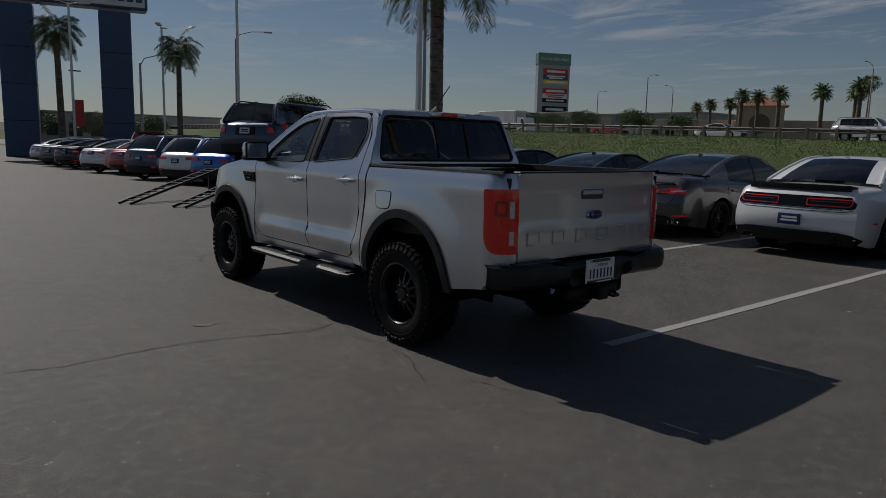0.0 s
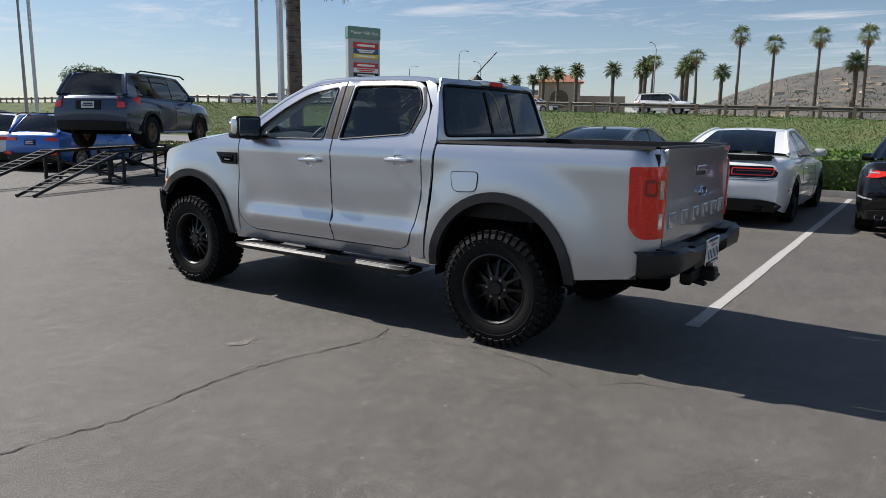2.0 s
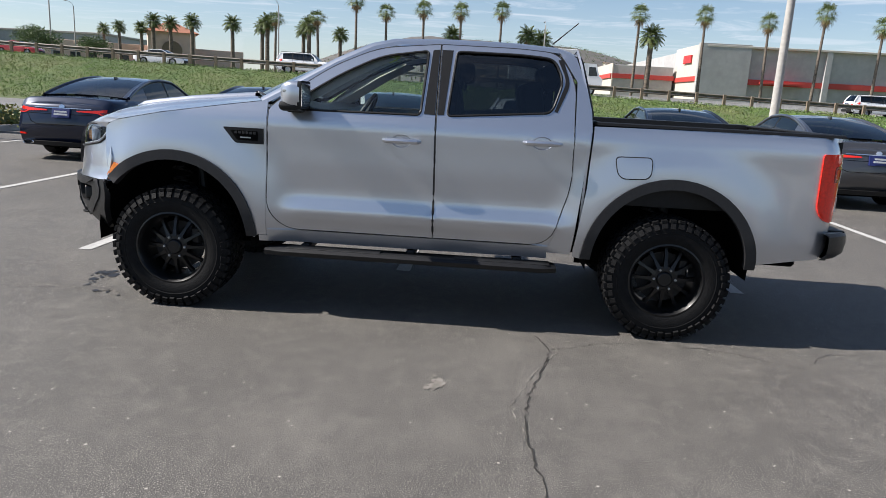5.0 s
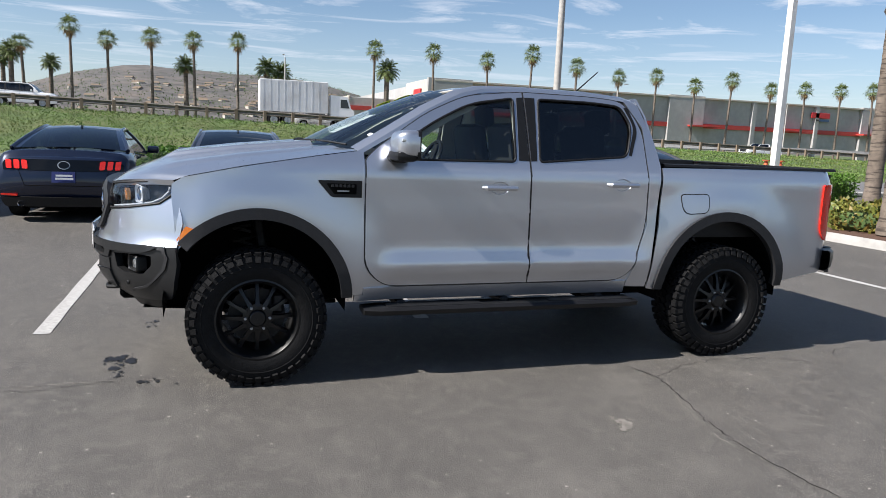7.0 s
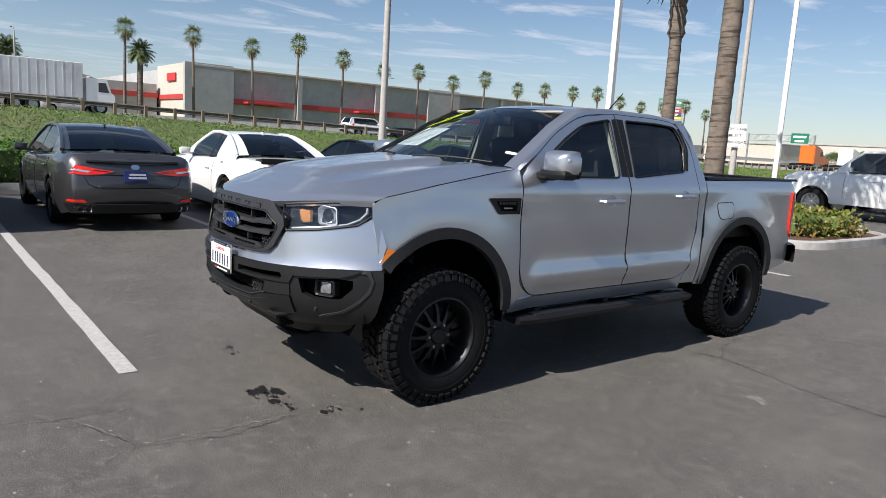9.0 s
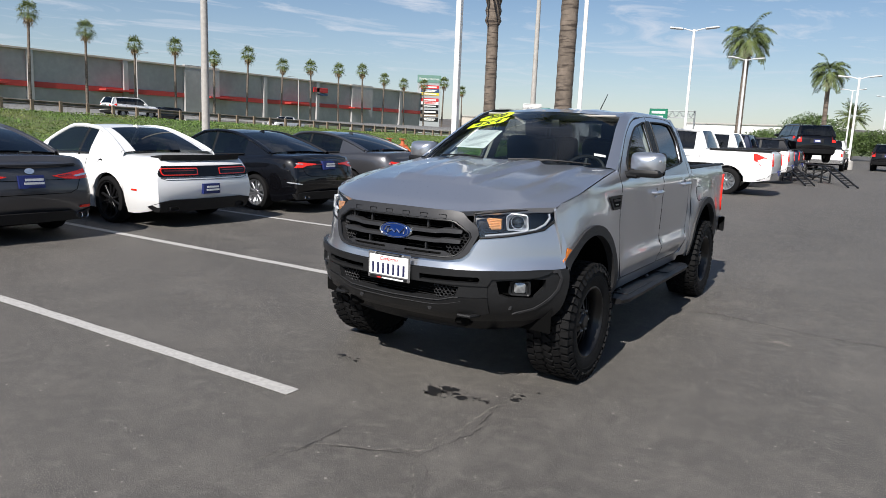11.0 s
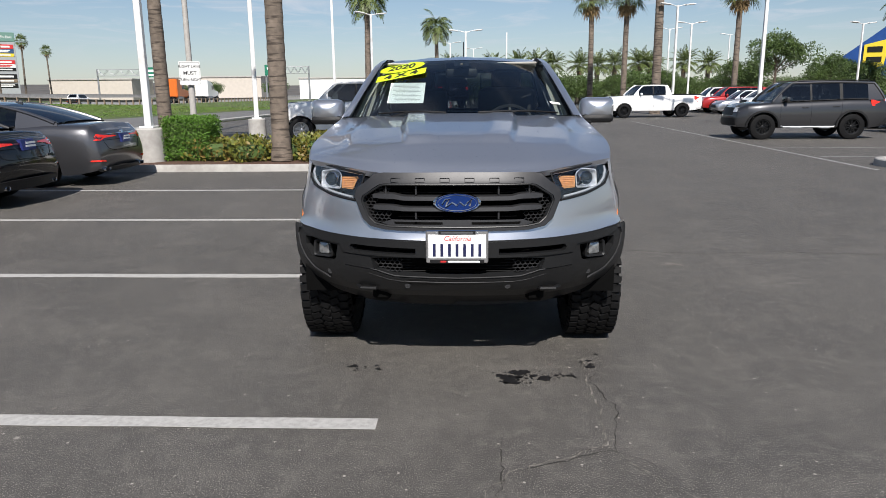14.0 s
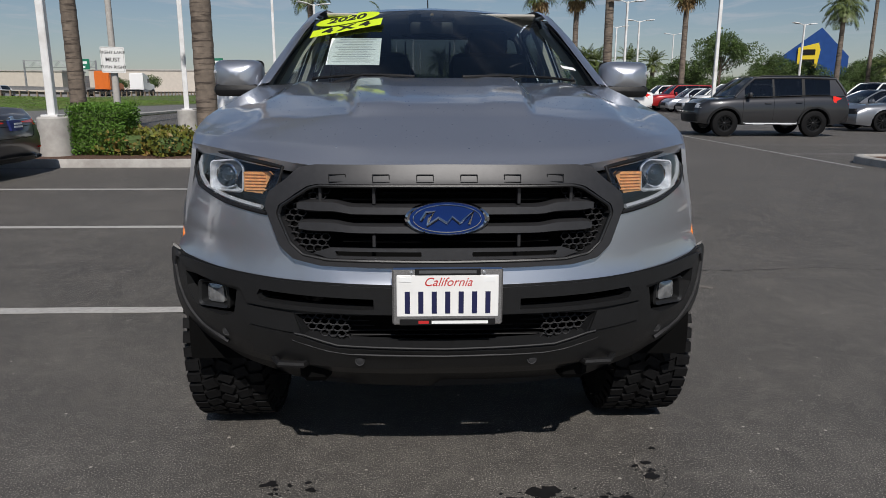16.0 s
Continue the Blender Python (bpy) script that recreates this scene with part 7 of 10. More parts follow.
for a in (0.3, math.pi - 0.3, -math.pi / 2):
    rod(bm, whm @ Vector((0.17 * math.cos(a), 0.17 * math.sin(a), 0)), whm @ Vector((0, 0, -0.02)), 0.018, 0.03, 6)
rod(bm, whm @ Vector((0, 0, 0.02)), whm @ Vector((0, 0.0, -0.2)), 0.07, 0.04, 12)
part("steering_wheel", bm, M_BLACK, truck)
bm = bmesh.new()
box(bm, (0, 2.02, 1.705), (0.25, 0.03, 0.075), 0.02, seg=2)
rod(bm, (0, 2.02, 1.74), (0, 2.09, 1.77), 0.01)
part("rear_view_mirror", bm, M_BLACK, truck)
for sd in (-1, 1):
    bm = bmesh.new()
    rows = []
    for y, z in ((2.60, 1.365), (2.40, 1.485), (2.18, 1.620), (1.95, 1.735)):
        w = hw(y, z)
        rows.append([(sd * (w - 0.012), y - 0.03, z - 0.02), (sd * (w - 0.055), y - 0.035, z - 0.012), (sd * (w - 0.085), y - 0.05, z - 0.03), (sd * (w - 0.05), y - 0.13, z - 0.05)])
    skin(bm, rows)
    part("pillar_trim", bm, M_TAN, truck, "pale beige pillar trim")
    bm = bmesh.new()
    rows = []
    for z in (1.32, 1.45, 1.60, 1.75):
        w = hw(1.53, z) - 0.03
        rows.append([(sd * w, 1.60, z), (sd * (w - 0.03), 1.60, z), (sd * (w - 0.03), 1.46, z), (sd * w, 1.46, z)])
    skin(bm, rows)
    part("pillar_trim", bm, M_TAN, truck, "pale beige pillar trim")
for x in (-0.36, 0.36):
    bm = bmesh.new()
    box(bm, (0, 0, 0), (0.46, 0.16, 0.015), 0.006, pose(x, 1.90, 1.765, 12))
    part("sun_visor", bm, M_TAN, truck)
# Frame and floor, with the underside shade put into their near-black colour.
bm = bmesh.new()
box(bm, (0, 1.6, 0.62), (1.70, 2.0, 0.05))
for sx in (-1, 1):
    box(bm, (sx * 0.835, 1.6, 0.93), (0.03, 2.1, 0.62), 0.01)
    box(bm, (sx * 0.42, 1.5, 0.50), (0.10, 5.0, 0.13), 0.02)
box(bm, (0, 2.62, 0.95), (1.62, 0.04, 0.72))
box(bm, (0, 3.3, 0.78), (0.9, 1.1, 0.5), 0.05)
part("chassis", bm, M_SHADEVOID, truck, "dark frame and floor")
for y in (0.0, 3.22):
    bm = bmesh.new()
    rod(bm, (-0.72, y, 0.40), (0.72, y, 0.40), 0.05, None, 12)
    lathe(bm, [(-0.16, 0.05), (-0.08, 0.13), (0.08, 0.13), (0.16, 0.05)], "x", 16, (0.1 if y else 0.0, y, 0.40))
    for sx in (-1, 1):
        rod(bm, (sx * 0.56, y - 0.10, 0.42), (sx * 0.50, y - 0.02, 0.95), 0.032, None, 10)
        pipe(bm, [(sx * 0.60 + 0.065 * math.cos(k * 0.9), y + 0.06 + 0.065 * math.sin(k * 0.9), 0.48 + k * 0.011) for k in range(40)], 0.010, 5)
        rod(bm, (sx * 0.75, y + 0.12, 0.42), (sx * 0.45, y + 0.16, 0.44), 0.02, None, 8)
    part("axle", bm, M_RAMP, truck, "dark axle and shock absorbers")
bm = bmesh.new()
pipe(bm, [(0.45, 1.2, 0.46), (0.45, 0.3, 0.50), (0.55, -0.45, 0.55), (0.70, -0.62, 0.52), (0.84, -0.66, 0.50)], 0.032, 10)
part("exhaust_pipe", bm, M_STEEL, truck)


# ---- off-road wheels ----
def offroad_wheel(sd, y):
    hub = new("wheel")
    hub.parent = truck
    hub.matrix_local = pose(sd * 0.825, y, 0.397, 0, 0, 0 if sd > 0 else 180)
    R, h, ri = 0.397, 0.145, 0.232
    bm = bmesh.new()
    lathe(bm, [(-h * 0.82, ri - 0.012), (-h * 0.95, ri + 0.012), (-h * 1.02, ri + 0.06), (-h * 1.0, R * 0.86), (-h * 0.90, R * 0.945), (-h * 0.72, R * 0.968), (h * 0.72, R * 0.968), (h * 0.90, R * 0.945), (h * 1.0, R * 0.86), (h * 1.02, ri + 0.06), (h * 0.95, ri + 0.012), (h * 0.82, ri - 0.012)], "x", 64)
    lathe(bm, [(h * 1.015, ri + 0.075), (h * 1.03, ri + 0.08), (h * 1.015, ri + 0.085)], "x", 64)
    bmesh.ops.recalc_face_normals(bm, faces=bm.faces[:])
    tyre = part("tyre", bm, M_RUBBER, hub, "black off-road tyre")
    bm = bmesh.new()
    rnd = random.Random(7)
    n = 44
    for k in range(n):
        a = k * math.tau / n
        for row, (xo, w_, l_, turn) in enumerate(((-0.118, 0.050, 0.038, 0), (-0.062, 0.050, 0.040, 24), (0.0, 0.052, 0.036, -28), (0.062, 0.050, 0.040, 24), (0.118, 0.050, 0.038, 0))):
            aa = a + (0.5 if row % 2 else 0.0) * math.tau / n
            rr = R - 0.011 - (0.004 if row in (0, 4) else 0)
            m = Matrix.Rotation(aa, 4, "X") @ pose(xo, 0, rr, 0, 0, turn + rnd.uniform(-4, 4))
            box(bm, (0, 0, 0.004), (w_, l_ * rnd.uniform(0.92, 1.06), 0.017), 0.0, m)
        if k % 2 == 0:
            for sx in (-1, 1):
                m = Matrix.Rotation(a, 4, "X") @ pose(sx * (h * 0.97), 0, R * 0.905, 0, sx * 62, 0)
                box(bm, (0, 0, 0), (0.05, 0.03, 0.016), 0.0, m)
                m = Matrix.Rotation(a + math.tau / n, 4, "X") @ pose(sx * (h * 0.98), 0, R * 0.90, 0, sx * 66, 0)
                box(bm, (0, 0, 0), (0.032, 0.034, 0.014), 0.0, m)
    part("tread", bm, M_RUBBER, tyre)
    bm = bmesh.new()
    lathe(bm, [(h * 0.80, ri + 0.012), (h * 0.93, ri + 0.010), (h * 0.95, ri - 0.002), (h * 0.86, ri - 0.012), (h * 0.60, ri - 0.026), (h * 0.25, ri - 0.034), (-h * 0.8, ri - 0.03)], "x", 56)
    bmesh.ops.recalc_face_normals(bm, faces=bm.faces[:])
    part("rim_barrel", bm, M_RIMBLACK, hub)
    bm = bmesh.new()
    for k in range(12):
        a = k * math.tau / 12
        rot = Matrix.Rotation(a, 4, "X")
        v = []
        for rr, w_, xo in ((0.07, 0.014, 0.62), (0.14, 0.008, 0.50), (0.205, 0.012, 0.34)):
            for ex, ey in ((0.0, -w_), (0.0, w_), (-0.035, w_), (-0.035, -w_)):
                v.append(bm.verts.new(rot @ Vector((h * xo + ex, ey, rr))))
        for q in range(2):
            for e in range(4):
                bm.faces.new((v[q * 4 + e], v[q * 4 + (e + 1) % 4], v[q * 4 + 4 + (e + 1) % 4], v[q * 4 + 4 + e]))
    bmesh.ops.recalc_face_normals(bm, faces=bm.faces[:])
    part("spokes", bm, M_RIMBLACK, hub, "black twelve-spoke wheel", smooth=25)
    bm = bmesh.new()
    lathe(bm, [(h * 0.72, 0.001), (h * 0.72, 0.040), (h * 0.68, 0.048), (h * 0.60, 0.052), (h * 0.58, 0.085), (h * 0.30, 0.09)], "x", 24)
    bmesh.ops.recalc_face_normals(bm, faces=bm.faces[:])
    part("hub_cap", bm, M_RIMBLACK, hub)
    for k in range(6):
        a = k * math.tau / 6
        bm = bmesh.new()
        rod(bm, (h * 0.55, 0.069 * math.cos(a), 0.069 * math.sin(a)), (h * 0.68, 0.069 * math.cos(a), 0.069 * math.sin(a)), 0.010, 0.008, 6)
        part("lug_nut", bm, M_STEEL, hub)
    bm = bmesh.new()
    lathe(bm, [(h * 0.05, 0.05), (h * 0.05, 0.165), (-h * 0.08, 0.165)], "x", 32)
    bmesh.ops.recalc_face_normals(bm, faces=bm.faces[:])
    box(bm, (0.0, 0.12, 0.07), (0.07, 0.07, 0.12), 0.015)
    part("brake_disc", bm, M_RAMP, hub)


for sd in (-1, 1):
    for y in (0.0, 3.22):
        offroad_wheel(sd, y)


# ---- plants ----
def leaf_cloud(n, place, size, rnd, flat=0.0):
    """Vertices and faces of n small leaf blades; place() gives a point and an outward way."""
    verts, faces = [], []
    for _ in range(n):
        p, o = place()
        a = Vector((rnd.gauss(0, 1), rnd.gauss(0, 1), rnd.gauss(0, 1) * (1 - flat)))
        u = (o + a * 0.9).normalized()
        w = u.cross(Vector((rnd.gauss(0, 1), rnd.gauss(0, 1), rnd.gauss(0, 1)))).normalized()
        s = size * rnd.uniform(0.6, 1.3)
        k = len(verts)
        verts += [p - w * s * 0.28, p + u * s * 0.45 - w * s * 0.32, p + u * s, p + u * s * 0.45 + w * s * 0.32]
        faces.append((k, k + 1, k + 2, k + 3))
    return verts, faces


def frond(verts, faces, base, az, el, length, droop, n, leaf, rnd, fan=False):
    """One palm frond: a stalk with leaflets down both sides, or a fan of blades at its end."""
    d = Vector((math.cos(az) * math.cos(el), math.sin(az) * math.cos(el), math.sin(el)))
    side = Vector((-math.sin(az), math.cos(az), 0))
    pts = []
    p = base.copy()
    steps = 10
    for k in range(steps + 1):
        pts.append(p.copy())
        p = p + d * (length / steps)
        d = (d + Vector((0, 0, -droop / steps))).normalized()
    for k in range(steps):
        w = 0.022 * (1 - k / steps) + 0.006
        i = len(verts)
        verts += [pts[k] - side * w, pts[k] + side * w, pts[k + 1] + side * w * 0.8, pts[k + 1] - side * w * 0.8]
        faces.append((i, i + 1, i + 2, i + 3))
    if fan:
        tip = pts[-1]
        d2 = (pts[-1] - pts[-2]).normalized()
        up = side.cross(d2)
        m = n
        for k in range(m):
            a = (k / (m - 1) - 0.5) * math.radians(200) + rnd.uniform(-0.06, 0.06)
            v = (d2 * math.cos(a) + side * math.sin(a)).normalized()
            ln = leaf * rnd.uniform(0.7, 1.15)
            w = up.cross(v).normalized() * 0.042
            mid = tip + v * ln * 0.6
            end = tip + v * ln - Vector((0, 0, rnd.uniform(0.1, 0.45)))
            i = len(verts)
            verts += [tip, mid - w, end, mid + w]
            faces.append((i, i + 1, i + 2, i + 3))
    else:
        for k in range(n):
            t = 0.16 + 0.84 * k / n
            f = t * steps
            q = min(int(f), steps - 1)
            c = pts[q].lerp(pts[q + 1], f - q)
            ax = (pts[q + 1] - pts[q]).normalized()
            ln = leaf * math.sin(math.pi * min(0.14 + t * 0.84, 0.98)) ** 0.6 * rnd.uniform(0.85, 1.1)
            for s in (-1, 1):
                v = (side * s * 0.8 + ax * 0.55 + Vector((0, 0, rnd.uniform(-0.35, 0.15)))).normalized()
                w = ax * 0.026
                m1 = c + v * ln * 0.55
                e = c + v * ln + Vector((0, 0, -0.25 * ln))
                i = len(verts)
                verts += [c - w, m1 - w, e, m1 + w]
                faces.append((i, i + 1, i + 2, i + 3))


def trunk_mesh(h, r0, r1, lean, rnd, rings=True, boots=0.0):
    bm = bmesh.new()
    rows = []
    n = int(h / 0.16) if rings else 14
    for k in range(n + 1):
        t = k / n
        r = r0 + (r1 - r0) * t + 0.25 * r0 * max(0, 1 - t * h / 0.7) ** 2
        if rings:
            r *= 1 + 0.045 * (k % 2) + rnd.uniform(-0.015, 0.015)
        if boots and t > 1 - boots:
            r *= 1.55 - 0.35 * (k % 2)
        c = Vector((lean[0] * t * t * h, lean[1] * t * t * h, t * h))
        rows.append([c + Vector((r * math.cos(a), r * math.sin(a), 0)) for a in np.linspace(0, math.tau, 13)[:-1]])
    skin(bm, rows, True)
    bmesh.ops.recalc_face_normals(bm, faces=bm.faces[:])
    return bm, rows


def palm(name, m, label, h, kind, seed, r0=0.22, r1=0.16, lean=(0.01, 0.005), n=34, length=1.0, leaf=0.85, skirt=8, boots=0.0, group="", droop=1.5):
    rnd = random.Random(seed)
    root = thing(name, m, label, "palm tree", group)
    bm, rows = trunk_mesh(h, r0, r1, lean, rnd, True, boots)
    part("trunk", bm, M_BARK, root, smooth=60)
    top = Vector((lean[0] * h, lean[1] * h, h))
    verts, faces = [], []
    for k in range(n):
        az = k * 2.399 + rnd.uniform(-0.3, 0.3)
        t = k / n
        el = math.radians(82 - 110 * t + rnd.uniform(-8, 8))
        if kind == "fan":
            frond(verts, faces, top + Vector((0, 0, 0.15 * (1 - t))), az, el, length * rnd.uniform(0.85, 1.1), 0.35, 13, leaf, rnd, True)
        else:
            frond(verts, faces, top + Vector((0, 0, 0.25 * (1 - t))), az, el * 0.85 + 0.1, length * rnd.uniform(0.85, 1.1), droop, 40, leaf, rnd)
    raw("crown", verts, faces, M_PALMLEAF, root)
    if skirt:
        verts, faces = [], []
        for k in range(skirt):
            az = k * 2.399 + 1
            el = math.radians(-58 + rnd.uniform(-14, 10))
            if kind == "fan":
                frond(verts, faces, top - Vector((0, 0, 0.1)), az, el, length * 0.8, 0.3, 9, leaf * 0.8, rnd, True)
            else:
                frond(verts, faces, top - Vector((0, 0, 0.1)), az, el, length * 0.5, 0.5, 14, leaf * 0.6, rnd)
        raw("dry_skirt", verts, faces, M_PALMDRY, root, "dry brown fronds")
    return root


def broad_tree(name, m, label, h, r, seed, leaves=2600, leaf=0.22, group="", material=None):
    """Trunk, limbs and a crown of many leaves in uneven clumps."""
    rnd = random.Random(seed)
    root = thing(name, m, label, "tree", group)
    bm = bmesh.new()
    pipe(bm, [(0, 0, 0), (0.05, 0.02, h * 0.2), (0.0, 0.06, h * 0.45), (0.08, 0.0, h * 0.7)], [0.16 * h / 6, 0.13 * h / 6, 0.1 * h / 6, 0.04 * h / 6], 8)
    clumps = []
    for k in range(16):
        a = k * 2.399
        t = rnd.uniform(0.35, 1.0)
        rad = r * math.sin(math.pi * min(max(t * 0.9, 0.12), 0.92)) * rnd.uniform(0.5, 0.95)
        c = Vector((rad * math.cos(a), rad * math.sin(a), h * (0.28 + 0.64 * t)))
        clumps.append((c, r * rnd.uniform(0.28, 0.46)))
        rod(bm, (0, 0, h * (0.2 + 0.4 * t)), c, 0.035 * h / 6, 0.012, 5, False)
    part("trunk", bm, M_TRUNK, root)

    def place():
        c, cr = rnd.choice(clumps)
        o = Vector((rnd.gauss(0, 1), rnd.gauss(0, 1), rnd.gauss(0, 1))).normalized()
        return c + Vector((o.x, o.y, o.z * 0.8)) * cr * rnd.uniform(0.55, 1.05), o
    v, f = leaf_cloud(leaves, place, leaf, rnd)
    raw("crown", v, f, material or M_TREELEAF, root)
    return root


def hedge(name, m, label, sx, sy, sz, seed, n=2600, leaf=0.06, material=None, category="hedge", lumpy=0.12):
    """A clipped hedge: dense leaves over its faces on a dark core."""
    rnd = random.Random(seed)
    root = thing(name, m, label, category)
    bm = bmesh.new()
    box(bm, (0, 0, sz * 0.46), (sx * 0.86, sy * 0.86, sz * 0.9), 0.08)
    part("core", bm, M_TREELEAF, root)

    def place():
        x, y, z = rnd.uniform(-1, 1), rnd.uniform(-1, 1), rnd.uniform(0.02, 1)
        f = rnd.random()
        area = (sx * sy, sy * sz * 2, sx * sz * 2)
        f *= sum(area)
        if f < area[0]:
            z, o = 1, Vector((0, 0, 1))
        elif f < area[0] + area[1]:
            x = rnd.choice((-1, 1))
            o = Vector((x, 0, 0.2))
        else:
            y = rnd.choice((-1, 1))
            o = Vector((0, y, 0.2))
        d = 1 + rnd.uniform(-lumpy, lumpy * 0.5)
        return Vector((x * sx / 2 * d, y * sy / 2 * d, z * sz * (1 + rnd.uniform(-lumpy, lumpy * 0.4)))), o
    v, f = leaf_cloud(n, place, leaf, rnd)
    raw("foliage", v, f, material or M_LEAF, root)
    return root


# ---- posts and signs ----
def lamp_post(m, h, heads=2, base=0.7, square=True, material=None, label="white steel lamp post on a concrete base", arm=1.1):
    root = thing("street_lamp", m, label, "lamp post", group="lamp posts")
    if base:
        bm = bmesh.new()
        lathe(bm, [(0, 0.31), (base - 0.03, 0.30), (base, 0.27), (base, 0.001)], "z", 20)
        bmesh.ops.recalc_face_normals(bm, faces=bm.faces[:])
        part("base", bm, M_CONCRETE, root, "round concrete base")
    bm = bmesh.new()
    w = 0.075
    rows = []
    for z, f in ((base, 1.0), (h, 0.85)):
        rows.append([(sx * w * f, sy * w * f, z) for sx, sy in ((-1, -0.8), (-0.8, -1), (0.8, -1), (1, -0.8), (1, 0.8), (0.8, 1), (-0.8, 1), (-1, 0.8))])
    skin(bm, rows, True)
    box(bm, (0, 0, base + 0.02), (0.32, 0.32, 0.04), 0.005)
    bmesh.ops.recalc_face_normals(bm, faces=bm.faces[:])
    part("pole", bm, material or M_POLEWHITE, root)
    for k in range(heads):
        sd = 1 if k == 0 else -1
        bm = bmesh.new()
        rod(bm, (0, 0, h - 0.1), (sd * arm * 0.5, 0, h + 0.05), 0.035, 0.03, 8)
        box(bm, (0, 0, 0), (0.72, 0.36, 0.09), 0.03, pose(sd * arm * 0.85, 0, h + 0.07, 0, -sd * 6, 0))
        part("lamp_head", bm, material or M_POLEWHITE, root)
    return root


def cobra_lamp(m, h, label="grey concrete street lamp with a curved arm"):
    root = thing("street_lamp", m, label, "lamp post", group="street lamps")
    bm = bmesh.new()
    rod(bm, (0, 0, 0), (0, 0, h), 0.13, 0.075, 14)
    part("pole", bm, M_POLEGREY, root)
    bm = bmesh.new()
    pipe(bm, [(0, 0, h - 0.2), (0.3, 0, h + 0.35), (1.2, 0, h + 0.62), (2.2, 0, h + 0.68)], 0.035, 8)
    part("arm", bm, M_STEEL, root)
    bm = bmesh.new()
    box(bm, (2.5, 0, h + 0.66), (0.62, 0.24, 0.11), 0.04, seg=2)
    part("lamp_head", bm, M_STEEL, root)
    return root


M_SIGNWHITE = mat("sign_white", (0.74, 0.74, 0.72), 0.45, vary=0.04, scale=3)
M_SIGNGREEN = mat("sign_green", (0.01, 0.16, 0.09), 0.45, vary=0.05, scale=3)
M_SIGNBLUE = mat("pylon_blue", (0.035, 0.075, 0.16), 0.4, vary=0.08, scale=1.5)
M_SIGNRED = mat("sign_red", (0.55, 0.03, 0.03), 0.45, vary=0.05, scale=3)
M_SIGNTEAL = mat("pylon_green", (0.13, 0.24, 0.20), 0.5, vary=0.06, scale=2)
M_SIGNGREY = mat("pylon_grey", (0.33, 0.35, 0.36), 0.6, vary=0.06, scale=2)
M_YELLOW = mat("sign_yellow", (0.75, 0.55, 0.03), 0.45, vary=0.05, scale=3)
M_STUCCO = mat("grey_block_wall", (0.40, 0.39, 0.38), 0.85, vary=0.08, scale=1.0, bump=0.3, bump_scale=12, grime=(0.32, 0.31, 0.30), grime_scale=0.15)
M_STUCCOPALE = mat("pale_stucco", (0.52, 0.47, 0.41), 0.85, vary=0.06, scale=1.0)
M_BANDRED = mat("red_band", (0.46, 0.05, 0.04), 0.6, vary=0.08, scale=1.0)
M_PINK = mat("pink_stucco", (0.62, 0.46, 0.38), 0.85, vary=0.06, scale=1.0)
M_TILE = mat("roof_tile", (0.36, 0.15, 0.09), 0.8, vary=0.2, scale=5, bump=0.5, bump_scale=6)
M_HILL = mat("hill_scrub", (0.085, 0.080, 0.074), 0.95, vary=0.45, scale=0.045, grime=(0.15, 0.125, 0.105), grime_scale=0.014)
M_WINDOW = mat("far_window", (0.03, 0.035, 0.04), 0.15, vary=0.2, scale=2)
M_ROOFBLUE = mat("blue_roof", (0.02, 0.07, 0.26), 0.35, 0.2, vary=0.1, scale=0.6)
M_PIPE = mat("orange_pipe", (0.55, 0.13, 0.045), 0.55, vary=0.15, scale=9, grime=(0.3, 0.09, 0.04), grime_scale=3)

# ---- bank: leaves, guard rail, freeway furniture ----
rnd = random.Random(11)


def bank_place():
    y = rnd.uniform(-75, 75) if rnd.random() < 0.8 else rnd.uniform(-130, 120)
    f = bank_foot(y)
    x = f + (RAIL_X - 0.4 - f) * rnd.random()
    return Vector((x, y, ground_z(x, y) + rnd.uniform(-0.02, 0.07) + 0.08 * (noise.noise(Vector((x * 0.35, y * 0.35, 0))) + 0.4))), Vector((-0.3, 0, 0.9))


v, f = leaf_cloud(190000, bank_place, 0.085, rnd, 0.3)
ivy = raw("ground_cover", v, f, M_IVY)
tagged(ivy, "green and yellowed ground cover on the bank", "ground cover", kind="stuff")

rail = thing("guard_rail", pose(0, 0, 0), "weathered steel guard rail on timber posts along the freeway", "guard rail")
ry = np.linspace(-170, 150, 65)
for zc_, nm in ((0.60, "rail_beam"),):
    bm = bmesh.new()
    rows = []
    for y in ry:
        z = rail_z(y) + zc_
        rows.append([(RAIL_X - 0.10, y, z - 0.16), (RAIL_X - 0.16, y, z - 0.10), (RAIL_X - 0.10, y, z), (RAIL_X - 0.16, y, z + 0.10), (RAIL_X - 0.10, y, z + 0.16)])
    skin(bm, rows)
    part("rail_beam", bm, M_RAIL, rail)
bm = bmesh.new()
box(bm, (0, 0, 0.38), (0.16, 0.2, 0.8), 0.01)
me_post = part("rail_post", bm, M_WOODPOST, rail)
me_post.location = (RAIL_X - 0.30, 0, rail_z(0))
for k in range(-80, 72):
    if k == 0:
        continue
    o = new("rail_post", me_post.data)
    o.parent = rail
    o.location = (RAIL_X - 0.30, k * 1.905, rail_z(k * 1.905))
bm = bmesh.new()
prism(bm, [(91.5, 0.0), (92.1, 0.0), (91.95, 0.3), (91.88, 0.85), (91.72, 0.85), (91.65, 0.3)], "y", -400, 400)
for vv in bm.verts:
    vv.co.z += rail_z(vv.co.y)
tagged(part("freeway_barrier", bm, M_CONCRETE), "pale concrete barrier beyond the freeway", "barrier", kind="structure")

# ---- hills ----
def hill_top(deg):
    return 125 * math.exp(-(deg / 13.5) ** 4) + 34


